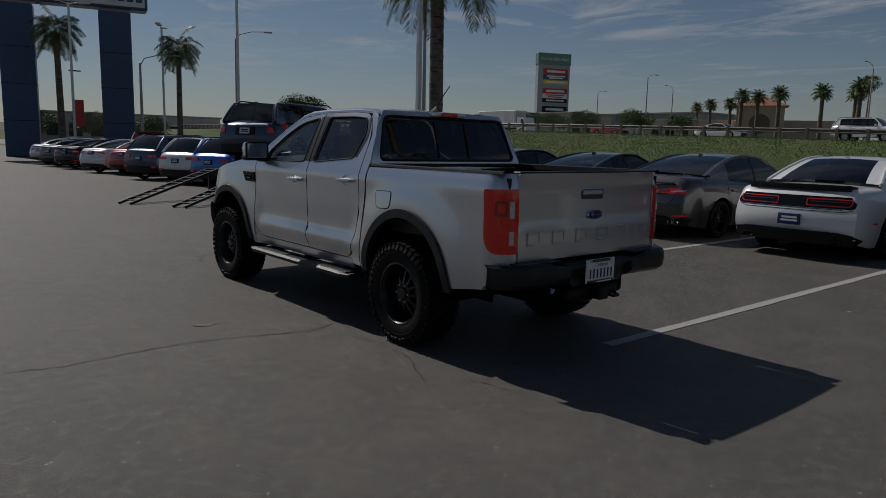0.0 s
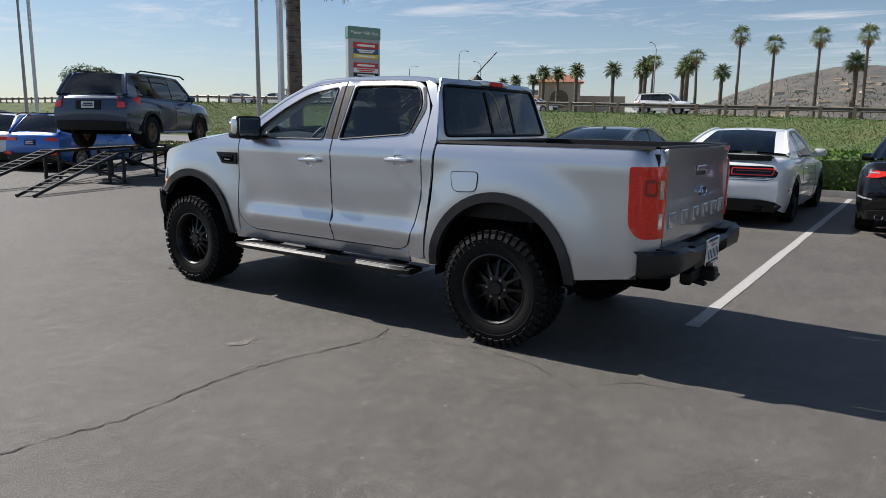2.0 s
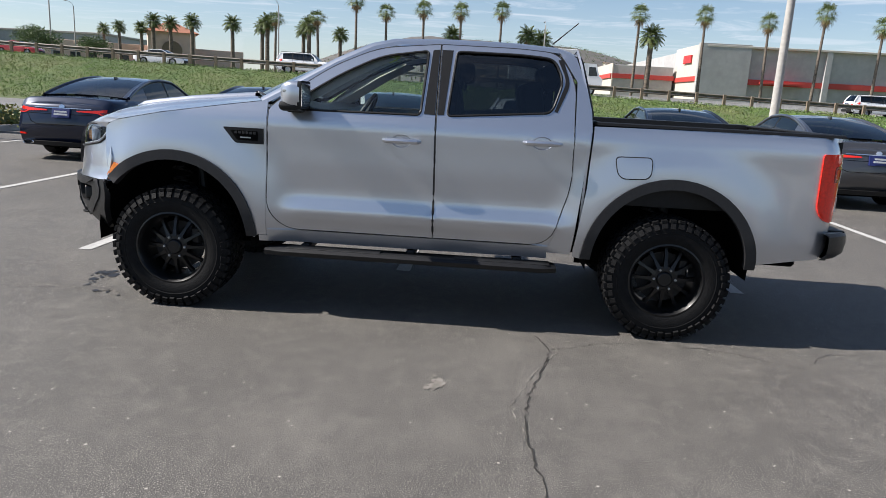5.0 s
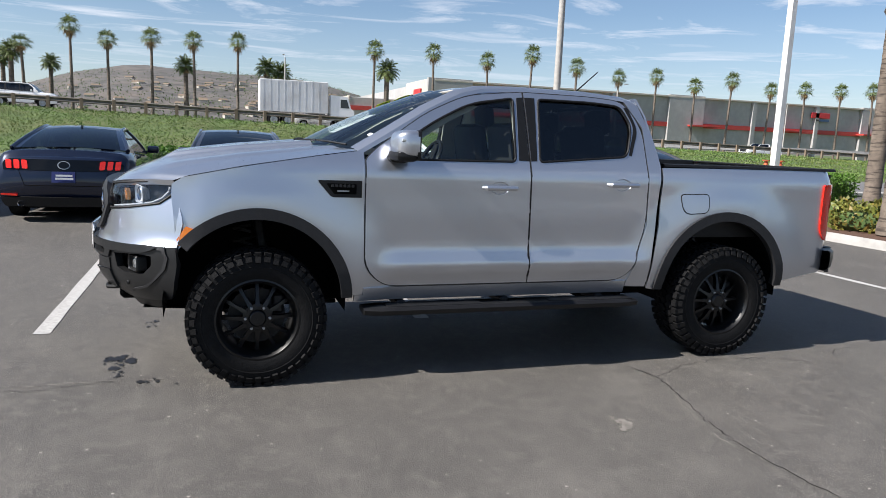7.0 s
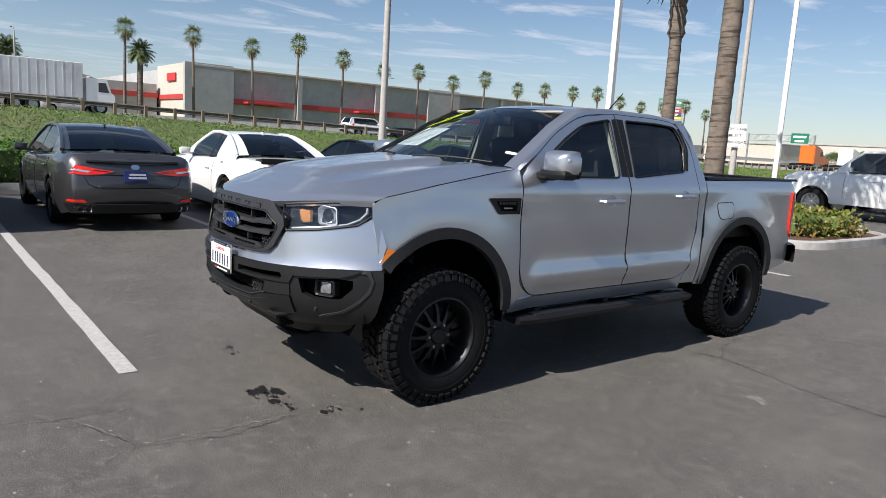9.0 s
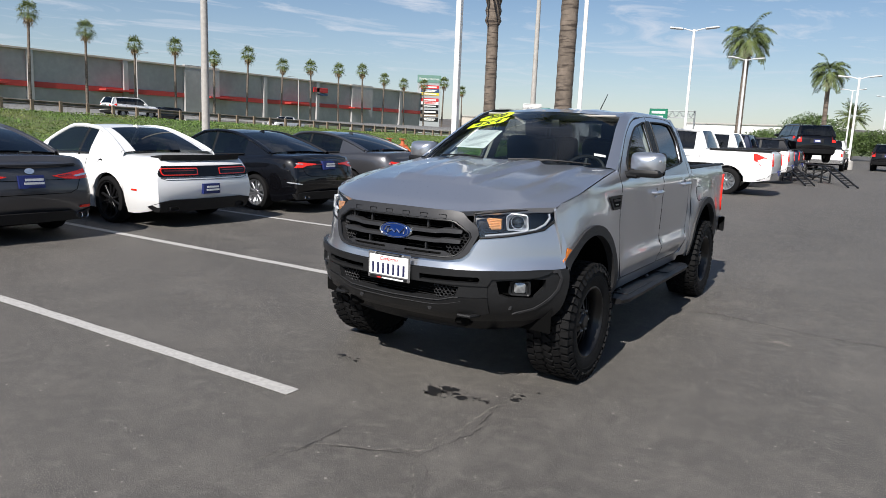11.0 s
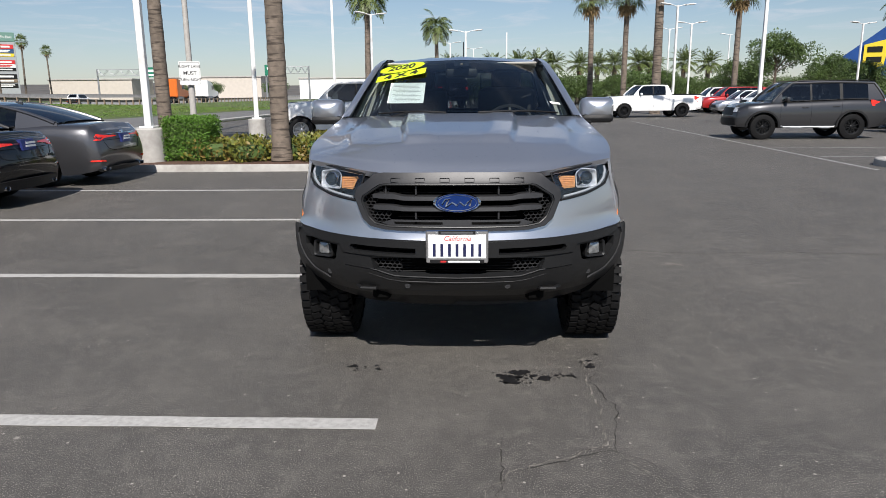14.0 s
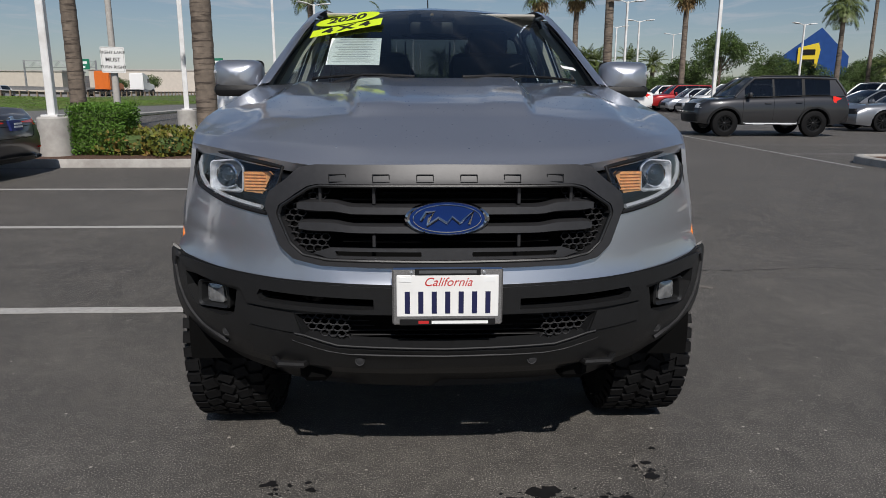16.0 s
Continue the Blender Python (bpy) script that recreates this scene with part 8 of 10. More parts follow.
hv, hf = [], []
for i in range(121):
    az = radians(-95 + 190 * i / 120)
    for j in range(8):
        d = 900 + 260 * j
        e = hill_top(math.degrees(az)) + 16 * noise.noise(Vector((i * 0.115, 0, 0))) + 9 * noise.noise(Vector((i * 0.45, j * 0.5, 3)))
        z = max(e, 4) * math.sin(math.pi * min(j / 5.2, 1.0) * 0.5 if j < 6 else 1.4)
        hv.append((d * math.cos(az), d * math.sin(az), z if j else -2))
for i in range(120):
    for j in range(7):
        hf.append((i * 8 + j, i * 8 + j + 1, (i + 1) * 8 + j + 1, (i + 1) * 8 + j))
hills = raw("hill", hv, hf, M_HILL, smooth=True)
tagged(hills, "distant brown scrub hills beyond the freeway", "hill", kind="structure")
rnd = random.Random(21)


def hill_tree_place():
    az = radians(rnd.uniform(-32, 42))
    d = 640 + 1300 * rnd.random() ** 1.8
    z = 2 + max(0, math.sin(min((d - 900) / 1400, 1) * math.pi / 2)) * (hill_top(math.degrees(az)) - 6)
    return Vector((d * math.cos(az), d * math.sin(az), z + rnd.uniform(0, 7))), Vector((0, 0, 1))


v, f = leaf_cloud(36000, hill_tree_place, 2.6, rnd)
tagged(raw("far_trees", v, f, M_TREELEAF), "distant dark trees below the hills", "trees", kind="stuff")
# pale houses on the lower slopes
walls, roofs = bmesh.new(), bmesh.new()
for k in range(64):
    deg = rnd.uniform(-10, 11)
    d = 1000 + 420 * rnd.random() ** 1.4
    z = hill_top(deg) * math.sin(min((d - 900) / 1352, 1) * math.pi / 2) - 3
    m = Matrix.Translation((d * math.cos(radians(deg)), d * math.sin(radians(deg)), z)) @ Matrix.Rotation(radians(rnd.uniform(-30, 30)), 4, "Z")
    w_, h_ = rnd.uniform(8, 15), rnd.uniform(4, 6)
    box(walls, (0, 0, h_ / 2), (10, w_, h_), 0.0, m)
    tip = [m @ Vector(p) for p in ((-5.5, -w_ / 2 - 0.5, h_), (5.5, -w_ / 2 - 0.5, h_), (0, -w_ / 2 - 0.5, h_ + 2.6), (-5.5, w_ / 2 + 0.5, h_), (5.5, w_ / 2 + 0.5, h_), (0, w_ / 2 + 0.5, h_ + 2.6))]
    tv = [roofs.verts.new(p) for p in tip]
    for q_ in ((0, 1, 2), (5, 4, 3), (0, 2, 5, 3), (1, 4, 5, 2)):
        roofs.faces.new([tv[i] for i in q_])
houses = tagged(part("far_houses", walls, M_STUCCOPALE), "pale distant houses scattered over the hill slopes", "houses", kind="stuff")
part("roofs", roofs, M_WOODPOST, houses, "brown tiled roofs")

# ---- palms ----
fan0 = palm("fan_palm", pose(100, 21.0, rail_z(21)), "tall slender fan palm with a green crown", 11.4, "fan", 1, 0.22, 0.15, n=30, length=0.75, leaf=1.0, skirt=8, group="palms along the freeway")
rnd = random.Random(3)
for y, top in ((16.6, 12.7), (11.2, 13.1), (5.7, 13.5), (0.0, 14.2), (-19.4, 13.9), (-28.8, 14.4), (-37.7, 14.0), (-44.7, 14.9), (-53.0, 13.5), (-60.9, 13.3), (-68.4, 13.8), (-76.3, 12.4), (-83.6, 13.4), (-92.2, 13.2), (-100.5, 13.2), (-109, 13.4), (-117.2, 13.4), (-124.5, 13.2), (-133, 12.9), (-141.5, 13.0), (-150, 13.2), (-160, 13.0), (33.0, 11.4), (26.5, 11.2)):
    z0 = rail_z(y)
    copy_thing(fan0, pose(100, y, z0, rnd.uniform(-1, 1), rnd.uniform(-1.5, 1.5), rnd.uniform(0, 360)) @ Matrix.Diagonal((1, 1, (top - z0) / 11.7, 1)) @ Matrix.Scale(rnd.uniform(0.95, 1.05), 4))
date0 = palm("date_palm", pose(101, 6.9, rail_z(7)), "bushy date palm with a thick trunk", 7.6, "feather", 2, 0.34, 0.28, n=58, length=1.75, leaf=0.42, skirt=22, group="date palms")
for x, y, s in ((101, -4.0, 1.08), (103, -6.2, 1.05), (100, -21.4, 1.22), (101, 28.2, 1.0), (102, 34.8, 1.0), (106, 24.6, 0.9), (107, 30.6, 0.95), (108, 37.5, 0.95), (110, 43, 1.0), (112, 50.5, 1.0), (114, 55, 0.95), (116, 59, 1.0), (118, 62, 0.85), (120, 67, 0.85), (122, 71, 0.8)):
    copy_thing(date0, pose(x, y, rail_z(y), 0, 0, rnd.uniform(0, 360)) @ Matrix.Scale(s, 4))
queen0 = palm("queen_palm", pose(11.19, 14.61, 0.1), "feathery queen palm with drooping fronds and a ringed trunk", 7.6, "feather", 5, 0.25, 0.21, n=38, length=3.3, leaf=0.7, droop=2.6, skirt=4, boots=0.14, lean=(0.004, 0.012), group="queen palms")
queen1 = palm("queen_palm", pose(14.9, 50.0, 0), "slender queen palm with a narrow drooping crown", 8.0, "feather", 21, 0.23, 0.17, n=36, length=2.1, leaf=0.6, droop=2.4, skirt=4, boots=0.12, group="queen palms")
for x, y, z, s in ((6.85, 50.0, 0, 1.05), (8.9, -55.1, 0, 1.2), (3.08, -60.3, 0, 0.93), (-2.5, 62, 0, 1.0)):
    copy_thing(queen1, pose(x, y, z, 0, 0, rnd.uniform(0, 360)) @ Matrix.Scale(s, 4))
# two palms by the planted islands, one a bare trunk whose crown stands above the view
palm("fan_palm", pose(4.14, -7.85, 0.12), "ringed palm trunk leaning over the planted island", 9.5, "fan", 8, 0.20, 0.175, lean=(-0.003, -0.006), n=36, length=1.2, leaf=1.1, skirt=12)
palm("fan_palm", pose(8.92, -12.91, 0.0), "pale ringed palm trunk with a ragged dry boot", 7.2, "fan", 9, 0.20, 0.165, lean=(0.006, 0.0), n=20, length=0.9, leaf=0.9, skirt=0, boots=0.30)
fanr = palm("fan_palm", pose(-10.2, -53.8, 0), "fan palm with a shaggy trunk beside the car park", 9.1, "fan", 12, 0.24, 0.19, n=40, length=0.95, leaf=1.0, skirt=20, group="palms in the car park")
for x, y, s in ((-11.56, -46.9, 0.92), (-13.1, -43.4, 1.32), (-22.4, -54.2, 1.05)):
    copy_thing(fanr, pose(x, y, 0, 0, 0, rnd.uniform(0, 360)) @ Matrix.Scale(s, 4))
for x, y in ((-42.3, -60), (-41.2, -55)):
    copy_thing(fanr, pose(x, y, 0, 0, 0, rnd.uniform(0, 360)) @ Matrix.Diagonal((0.75, 0.75, 1.5, 1)))
copy_thing(queen1, pose(-38.1, -58.0, 0, 0, 0, 40) @ Matrix.Scale(1.08, 4))
# small bushy palms and trees at the south edge
tuft0 = palm("date_palm", pose(-3.2, -90, 0), "low bushy palm above the tree line", 4.9, "feather", 14, 0.3, 0.28, n=46, length=2.2, leaf=0.45, droop=1.2, skirt=6, group="low palms")
for x in (-6.4, -9.0, -11.2, -14.5, -17.0, -19.4, -22.6, -24.3, -28.6, -31.9, 2.5):
    copy_thing(tuft0, pose(x, -90 + rnd.uniform(-1, 1), 0, 0, 0, rnd.uniform(0, 360)) @ Matrix.Scale(rnd.uniform(0.95, 1.08), 4))
copy_thing(tuft0, pose(-43.0, -58, 0, 0, 0, 70) @ Matrix.Scale(0.75, 4))
bt = broad_tree("tree", pose(-29.0, -62, 0), "round leafy green tree beside the car park", 6.6, 3.2, 31, 11000, 0.18, "trees at the south edge")
for x, y, s in ((-34.6, -63, 0.72), (-26.0, -64, 0.66), (-38, -66, 0.62), (-21, -70, 0.55), (-46, -64, 0.72), (-52, -64, 0.8), (-61, -60, 0.8), (-42, -70, 0.66), (-48, -70, 0.7), (-16, -74, 0.5)):
    copy_thing(bt, pose(x, y, 0, 0, 0, rnd.uniform(0, 360)) @ Matrix.Scale(s, 4))
lt = broad_tree("tree", pose(6, -84, 0), "low dark green tree in the tree line", 4.6, 3.4, 33, 6500, 0.22, "tree line")
for k in range(30):
    copy_thing(lt, pose(12 - 2.5 * k, -84 + rnd.uniform(-4, 4), -0.7, 0, 0, rnd.uniform(0, 360)) @ Matrix.Scale(rnd.uniform(0.72, 0.98), 4))
for x, y, s in ((62, 118, 1.35), (95, 66, 0.9), (99, 60, 0.75), (104, 84, 1.0), (100, 88, 0.9), (110, 104, 1.1), (74, -196, 1.0), (84, -200, 0.9), (58, -204, 1.1), (30, 140, 1.2), (22, 150, 1.3), (38, 132, 1.1)):
    copy_thing(lt, pose(x, y, rail_z(y) if x > 46 else 0, 0, 0, rnd.uniform(0, 360)) @ Matrix.Scale(s, 4))

# ---- planted islands ----
def island(name, outline, label, soil_z=0.10):
    root = thing(name, pose(0, 0, 0), label, "planter", kind="structure")
    n = len(outline)
    bm = bmesh.new()
    ctr = Vector((sum(p[0] for p in outline) / n, sum(p[1] for p in outline) / n))
    rows = [[], [], [], [], []]
    for p in outline:
        d = (ctr - Vector(p))
        d = d.normalized()
        for k, (off, z) in enumerate(((0, 0), (0.01, 0.13), (0.03, 0.15), (0.15, 0.15), (0.16, 0.05))):
            q = Vector(p) + d * off
            rows[k].append((q.x, q.y, z))
    skin(bm, rows, True)
    bmesh.ops.recalc_face_normals(bm, faces=bm.faces[:])
    part("kerb", bm, M_CONCRETE, root, "pale concrete kerb")
    bm = bmesh.new()
    vs = [bm.verts.new((p[0] + (ctr - Vector(p)).normalized().x * 0.15, p[1] + (ctr - Vector(p)).normalized().y * 0.15, soil_z)) for p in outline]
    bm.faces.new(vs)
    part("soil", bm, M_SOIL, root, "brown mulch")
    return root


island("planted_island", rounded([(1.5, -6.7, 0.9), (13.2, -6.5, 0.4), (13.2, -11.4, 0.4), (1.4, -11.2, 1.6)]), "planted island with brown mulch and a concrete kerb")
island("planted_island", rounded([(11.4, 13.2, 0.4), (14.2, 13.2, 0.4), (14.2, 44, 0.3), (11.4, 44, 0.3)]), "narrow planted strip with a concrete kerb")
island("planted_island", rounded([(-8.5, -5.3, 0.7), (-8.5, -7.8, 0.7), (-14.6, -7.8, 0.7), (-14.6, -5.3, 0.7)]), "planted island beside the aisle")
island("planted_island", rounded([(12.9, -4.5, 0.2), (14.3, -4.5, 0.2), (14.3, 9.5, 0.2), (12.9, 9.5, 0.2)]), "narrow planted strip behind the bays")
hedge("round_hedge", pose(6.35, -8.4, 0.1), "dense clipped green bush on the planted island", 1.0, 0.95, 0.95, 41, 12000, 0.045)
low_mat = mat("low_leaf", (0.13, 0.15, 0.022), 0.5, vary=0.5, scale=6, grime=(0.22, 0.09, 0.03), grime_scale=3)
for k, (x, y, sx, sz) in enumerate(((5.8, -8.3, 0.9, 0.42), (4.9, -8.0, 0.8, 0.38), (4.1, -8.5, 0.9, 0.4), (3.3, -8.0, 0.8, 0.48), (2.6, -8.5, 0.9, 0.46), (2.3, -9.4, 0.9, 0.42), (5.3, -9.2, 0.9, 0.4), (3.6, -9.5, 1.0, 0.45), (8.4, -8.7, 0.8, 0.35))):
    hedge("shrub", pose(x, y, 0.1, 0, 0, 37 * k), "low yellow-green shrub in mulch", sx, sx * 0.9, sz, 50 + k, 900, 0.095, low_mat, "shrub", 0.5)
for k in range(9):
    hedge("hedge", pose(12.5, 14.8 + 3.0 * k, 0.1), "low yellow-green shrubs along the kerb", 1.5, 2.95, 0.42, 70 + k, 3600, 0.07, low_mat, "hedge", 0.4)
for k, y in enumerate((-2.6, -0.4, 1.8, 4.2, 6.4)):
    hedge("hedge", pose(13.7, y, 0.1), "clipped green hedge behind a timber rail", 0.9, 1.5, 0.85, 90 + k, 2000, 0.075)
# spiky plant of narrow blades
sp = thing("spiky_plant", pose(-9.75, -7.4, 0.1), "spiky dark green plant on the island", "plant")
for k in range(26):
    a, e, n_ = k * 2.4, radians(28 + 55 * (k % 7) / 6), 0.42 + 0.05 * (k % 3)
    d, o = Vector((math.cos(a) * math.cos(e), math.sin(a) * math.cos(e), math.sin(e))), Vector((-math.sin(a), math.cos(a), 0))
    up = o.cross(d)
    vs = []
    for f, w_ in ((0.0, 0.022), (0.3, 0.030), (0.7, 0.018), (1.0, 0.002)):
        c = d * n_ * f - Vector((0, 0, 0.10 * f * f))
        vs += [c - o * w_, c - up * 0.006, c + o * w_]
    raw("blade", vs, [q_ for r in range(3) for q_ in ((3 * r, 3 * r + 1, 3 * r + 4, 3 * r + 3), (3 * r + 1, 3 * r + 2, 3 * r + 5, 3 * r + 4))], M_LEAF, sp)
for y in (-3.8, -1.55, 0.75, 3.0, 5.3, 7.6):
    root = thing("timber_post", pose(13.15, y, 0.1), "weathered timber post at the end of the bays", "post", group="timber posts")
    bm = bmesh.new()
    box(bm, (0, 0, 0.45), (0.13, 0.13, 0.9), 0.012)
    part("post", bm, M_WOODPOST, root)

lamp_post(pose(7.14, -7.96, 0.0), 10.5, 2, 0.85)
lamp_post(pose(9.57, 13.48, 0.0), 10.5, 2, 0.75)
lamp_post(pose(7.36, -16.76, 0, 0, 0, 20), 10.5, 2, 0.75)
for x, y, h, hd, az in ((7.75, -33.4, 7.6, 2, 10), (7.54, -47.9, 7.5, 2, 35), (0.31, -48.4, 6.2, 2, 0), (2.4, -80, 7.5, 2, 0), (-0.5, -100, 8, 2, 0), (-14.21, -43.1, 7.3, 2, 15), (-19.47, -57.3, 7.4, 2, 0), (-21, -70, 8, 2, 0), (-35, -92, 9, 2, 0), (-13.35, -25.84, 11, 2, 0), (-33, -55, 7, 2, 20), (13.77, 50, 9.6, 2, 60), (13.88, 36.9, 11, 2, 40), (-4, -72, 8, 0, 0), (7, 47, 10, 2, 0)):
    lamp_post(pose(x, y, 0, 0, 0, az), h, hd, 0.6)
cobra_lamp(pose(15.71, -7.03, 0.0, 0, 0, 20), 11)
cobra_lamp(pose(19.94, 26.5, 0, 0, 0, 0), 10)
cobra_lamp(pose(19.45, 50, 0, 0, 0, -20), 9.4)
cobra_lamp(pose(12.16, 50, 0, 0, 0, -20), 6.9)
for k, (x, y) in enumerate(((95, -6), (95, 31), (95, 64), (95, -58), (95, -92), (118, 74), (118, 92))):
    cobra_lamp(pose(x, y, rail_z(y), 0, 0, 180 if k % 2 else 0), 9.5)

# traffic sign on its own concrete pole
root = cobra_lamp(pose(11.15, -20.75, 0, 0, 0, 120), 10, "grey street lamp pole that carries a traffic sign")
sgn = thing("traffic_sign", pose(11.08, -20.55, 2.42, 0, 0, 202) @ Matrix.Scale(0.95, 4), "white rectangular lane sign with black lettering", "sign")
bm = bmesh.new()
prism(bm, rounded([(-0.42, -0.48, 0.05), (0.42, -0.48, 0.05), (0.42, 0.48, 0.05), (-0.42, 0.48, 0.05)]), "y", -0.008, 0.0)
part("sign_face", bm, M_SIGNWHITE, sgn)
for txt, z, s in (("RIGHT LANE", 0.27, 0.155), ("MUST", 0.0, 0.21), ("TURN RIGHT", -0.27, 0.155)):
    letters(txt, s, M_TEXTINK, sgn, pose(0, -0.012, z, 90, 0, 0), "sign_lettering", bold=0.002)
bm = bmesh.new()
for w_, z0, z1 in ((0.0, 0, 0),):
    pipe(bm, [(-0.38, -0.011, -0.44), (0.38, -0.011, -0.44), (0.38, -0.011, 0.44), (-0.38, -0.011, 0.44)], 0.006, 4, True)
part("sign_border", bm, M_TEXTINK, sgn)

# red pipework of a backflow valve
bf = thing("backflow_valve", pose(12.6, -13.6, 0), "faded orange backflow valve pipework", "pipework")
bm = bmesh.new()
pipe(bm, [(0, 0, 0), (0, 0, 0.75), (0.1, 0, 0.85), (1.1, 0, 0.85), (1.2, 0, 0.75), (1.2, 0, 0)], 0.11, 10)
part("pipe", bm, M_PIPE, bf)
for x in (0.3, 0.9):
    bm = bmesh.new()
    lathe(bm, [(0.7, 0.001), (0.7, 0.19), (1.0, 0.19), (1.02, 0.08), (1.2, 0.05), (1.2, 0.13), (1.23, 0.13), (1.23, 0.001)], "z", 14, (x, 0, 0))
    bmesh.ops.recalc_face_normals(bm, faces=bm.faces[:])
    part("valve", bm, M_PIPE, bf)

# ---- pylon signs ----
py = thing("pylon_sign", pose(127.5, 113.5, 2.8, 0, 0, -22) @ Matrix.Scale(1.32, 4), "tall green-grey shopping centre pylon sign with tenant panels", "sign")
bm = bmesh.new()
box(bm, (0, 0, 8.0), (6.4, 1.2, 16.0), 0.05)
part("tower", bm, M_SIGNGREY, py)
bm = bmesh.new()
box(bm, (0, -0.05, 15.0), (6.6, 1.3, 2.1), 0.05)
part("header", bm, M_SIGNTEAL, py)
letters("Puente Hills East", 0.82, M_SIGNWHITE, py, pose(0, -0.72, 15.0, 90, 0, 0), "sign_lettering")
for z, h, mm, bars in ((12.8, 1.0, M_SIGNRED, 1), (11.8, 0.9, M_SIGNBLUE, 2), (10.9, 0.7, M_YELLOW, 1), (9.3, 0.9, M_SIGNRED, 1), (8.4, 0.8, M_SIGNWHITE, 2), (7.6, 0.7, M_BLACK, 1), (6.0, 1.1, M_BLACK, 1), (5.0, 0.8, M_WOODPOST, 1), (3.9, 1.0, M_BLACK, 2)):
    bm = bmesh.new()
    box(bm, (0.3, -0.64, z), (5.0, 0.12, h), 0.02)
    pn = part("tenant_panel", bm, mm, py)
    bm = bmesh.new()
    for b in range(bars):
        box(bm, (0.3, -0.72, z + (0.16 if bars == 2 else 0) - 0.32 * b), (3.6 - 0.8 * b, 0.05, h * (0.4 if bars == 1 else 0.24)), 0.0)
    part("panel_print", bm, M_SIGNWHITE if mm is not M_SIGNWHITE else M_SIGNRED, pn)

copy_thing(py, pose(124, -179, 0.2, 0, 0, -146.2) @ Matrix.Scale(0.85, 4))
hy = thing("dealer_sign", pose(8.45, 54.5, 0, 0, 0, -14), "tall dealer sign on two blue-grey columns", "sign")
for x in (-3.2, 3.2):
    bm = bmesh.new()
    box(bm, (x, 0, 5.4), (2.2, 1.4, 10.8), 0.06)
    c = part("column", bm, M_SIGNBLUE, hy)
    for z in (2.6, 5.2, 7.8):
        bm = bmesh.new()
        box(bm, (x, 0, z), (2.23, 1.43, 0.04))
        part("panel_joint", bm, M_BLACK, c)
bm = bmesh.new()
box(bm, (-0.8, 0, 12.8), (12.6, 1.6, 3.6), 0.12)
bd = part("sign_board", bm, M_SIGNBLUE, hy)
bm = bmesh.new()
box(bm, (-0.8, -0.82, 12.7), (12.2, 0.08, 3.0), 0.03)
part("sign_face", bm, M_SIGNWHITE, hy)
bm = bmesh.new()
for k in range(7):
    box(bm, (1.2 + 0.62 * k, -0.88, 11.85), (0.42, 0.04, 0.62), 0.02)
part("print_bar", bm, M_SIGNBLUE, hy)
bm = bmesh.new()
pipe(bm, [(3.0 + 0.95 * math.cos(a), -0.9, 13.2 + 0.52 * math.sin(a)) for a in np.linspace(0, math.tau, 25)[:-1]], 0.09, 6, True)
part("logo_ring", bm, M_SIGNBLUE, hy)
bn = thing("banner_pole", pose(7.6, 50, 0) @ Matrix.Scale(0.75, 4), "dark lamp pole with a red banner", "lamp post")
bm = bmesh.new()
rod(bm, (0, 0, 0), (0, 0, 8), 0.08, 0.06)
box(bm, (0.3, 0, 8), (1.0, 0.3, 0.1), 0.02)
part("pole", bm, M_BLACK, bn)
bm = bmesh.new()
box(bm, (0.5, 0, 4.2), (0.85, 0.04, 2.4), 0.01)
part("banner", bm, M_SIGNRED, bn)

# ---- buildings beyond the freeway ----
wh = thing("warehouse_store", pose(0, 0, 0), "long grey block-walled warehouse store with a red stripe", "building")
bm = bmesh.new()
box(bm, (172, -110, 7.0), (92, 146, 10.9), 0.05)
part("wall", bm, M_STUCCO, wh)
for k in range(8):
    bm = bmesh.new()
    y = -40 - 18 * k
    box(bm, (125.7, y, 6.6), (0.9, 1.0 if k % 3 else 9.0, 12.0 + (0.6 if k % 3 == 0 else 0)), 0.03)
    part("pilaster", bm, M_STUCCO, wh)
bm = bmesh.new()
box(bm, (125.85, -110, 6.6), (0.5, 146.2, 0.95), 0.0)
part("stripe", bm, M_BANDRED, wh)
bm = bmesh.new()
box(bm, (125.7, -110, 12.5), (1.0, 146.4, 0.35), 0.03)
part("coping", bm, M_STUCCOPALE, wh)
for y in (-50, -74, -98, -122, -146):
    bm = bmesh.new()
    box(bm, (124.6, y, 6.5), (2.4, 7.0, 0.35), 0.03)
    part("canopy", bm, M_BANDRED, wh)
bm = bmesh.new()
box(bm, (162, -30, 5.3), (36, 12, 8.2), 0.05)
part("entrance_wing", bm, M_STUCCO, wh)
bm = bmesh.new()
box(bm, (162, -23.85, 5.4), (36.2, 0.3, 8.6), 0.05)
box(bm, (136, -36.85, 7.2), (19.8, 0.3, 11.6), 0.05)
part("pale_front", bm, M_STUCCOPALE, wh, "cream painted end wall")
bm = bmesh.new()
box(bm, (143.9, -30, 7.2), (0.3, 12.4, 0.9), 0.0)
box(bm, (162, -23.6, 7.2), (36, 0.3, 0.9), 0.0)
box(bm, (136, -36.6, 6.9), (20, 0.3, 0.9), 0.0)
part("stripe", bm, M_BANDRED, wh)
bm = bmesh.new()
box(bm, (136.2, -36.5, 10.6), (5.0, 0.3, 1.5), 0.05)
part("store_sign", bm, M_SIGNRED, wh)
for y, z in ((-131, 10.4),):
    bm = bmesh.new()
    box(bm, (125.4, y, z), (0.3, 5.4, 1.2), 0.05)
    sg = part("store_sign", bm, M_SIGNRED, wh)
    bm = bmesh.new()
    box(bm, (125.4, y - 0.6, z - 1.1), (0.3, 4.0, 0.5), 0.05)
    part("store_sign_bar", bm, M_SIGNBLUE, wh)

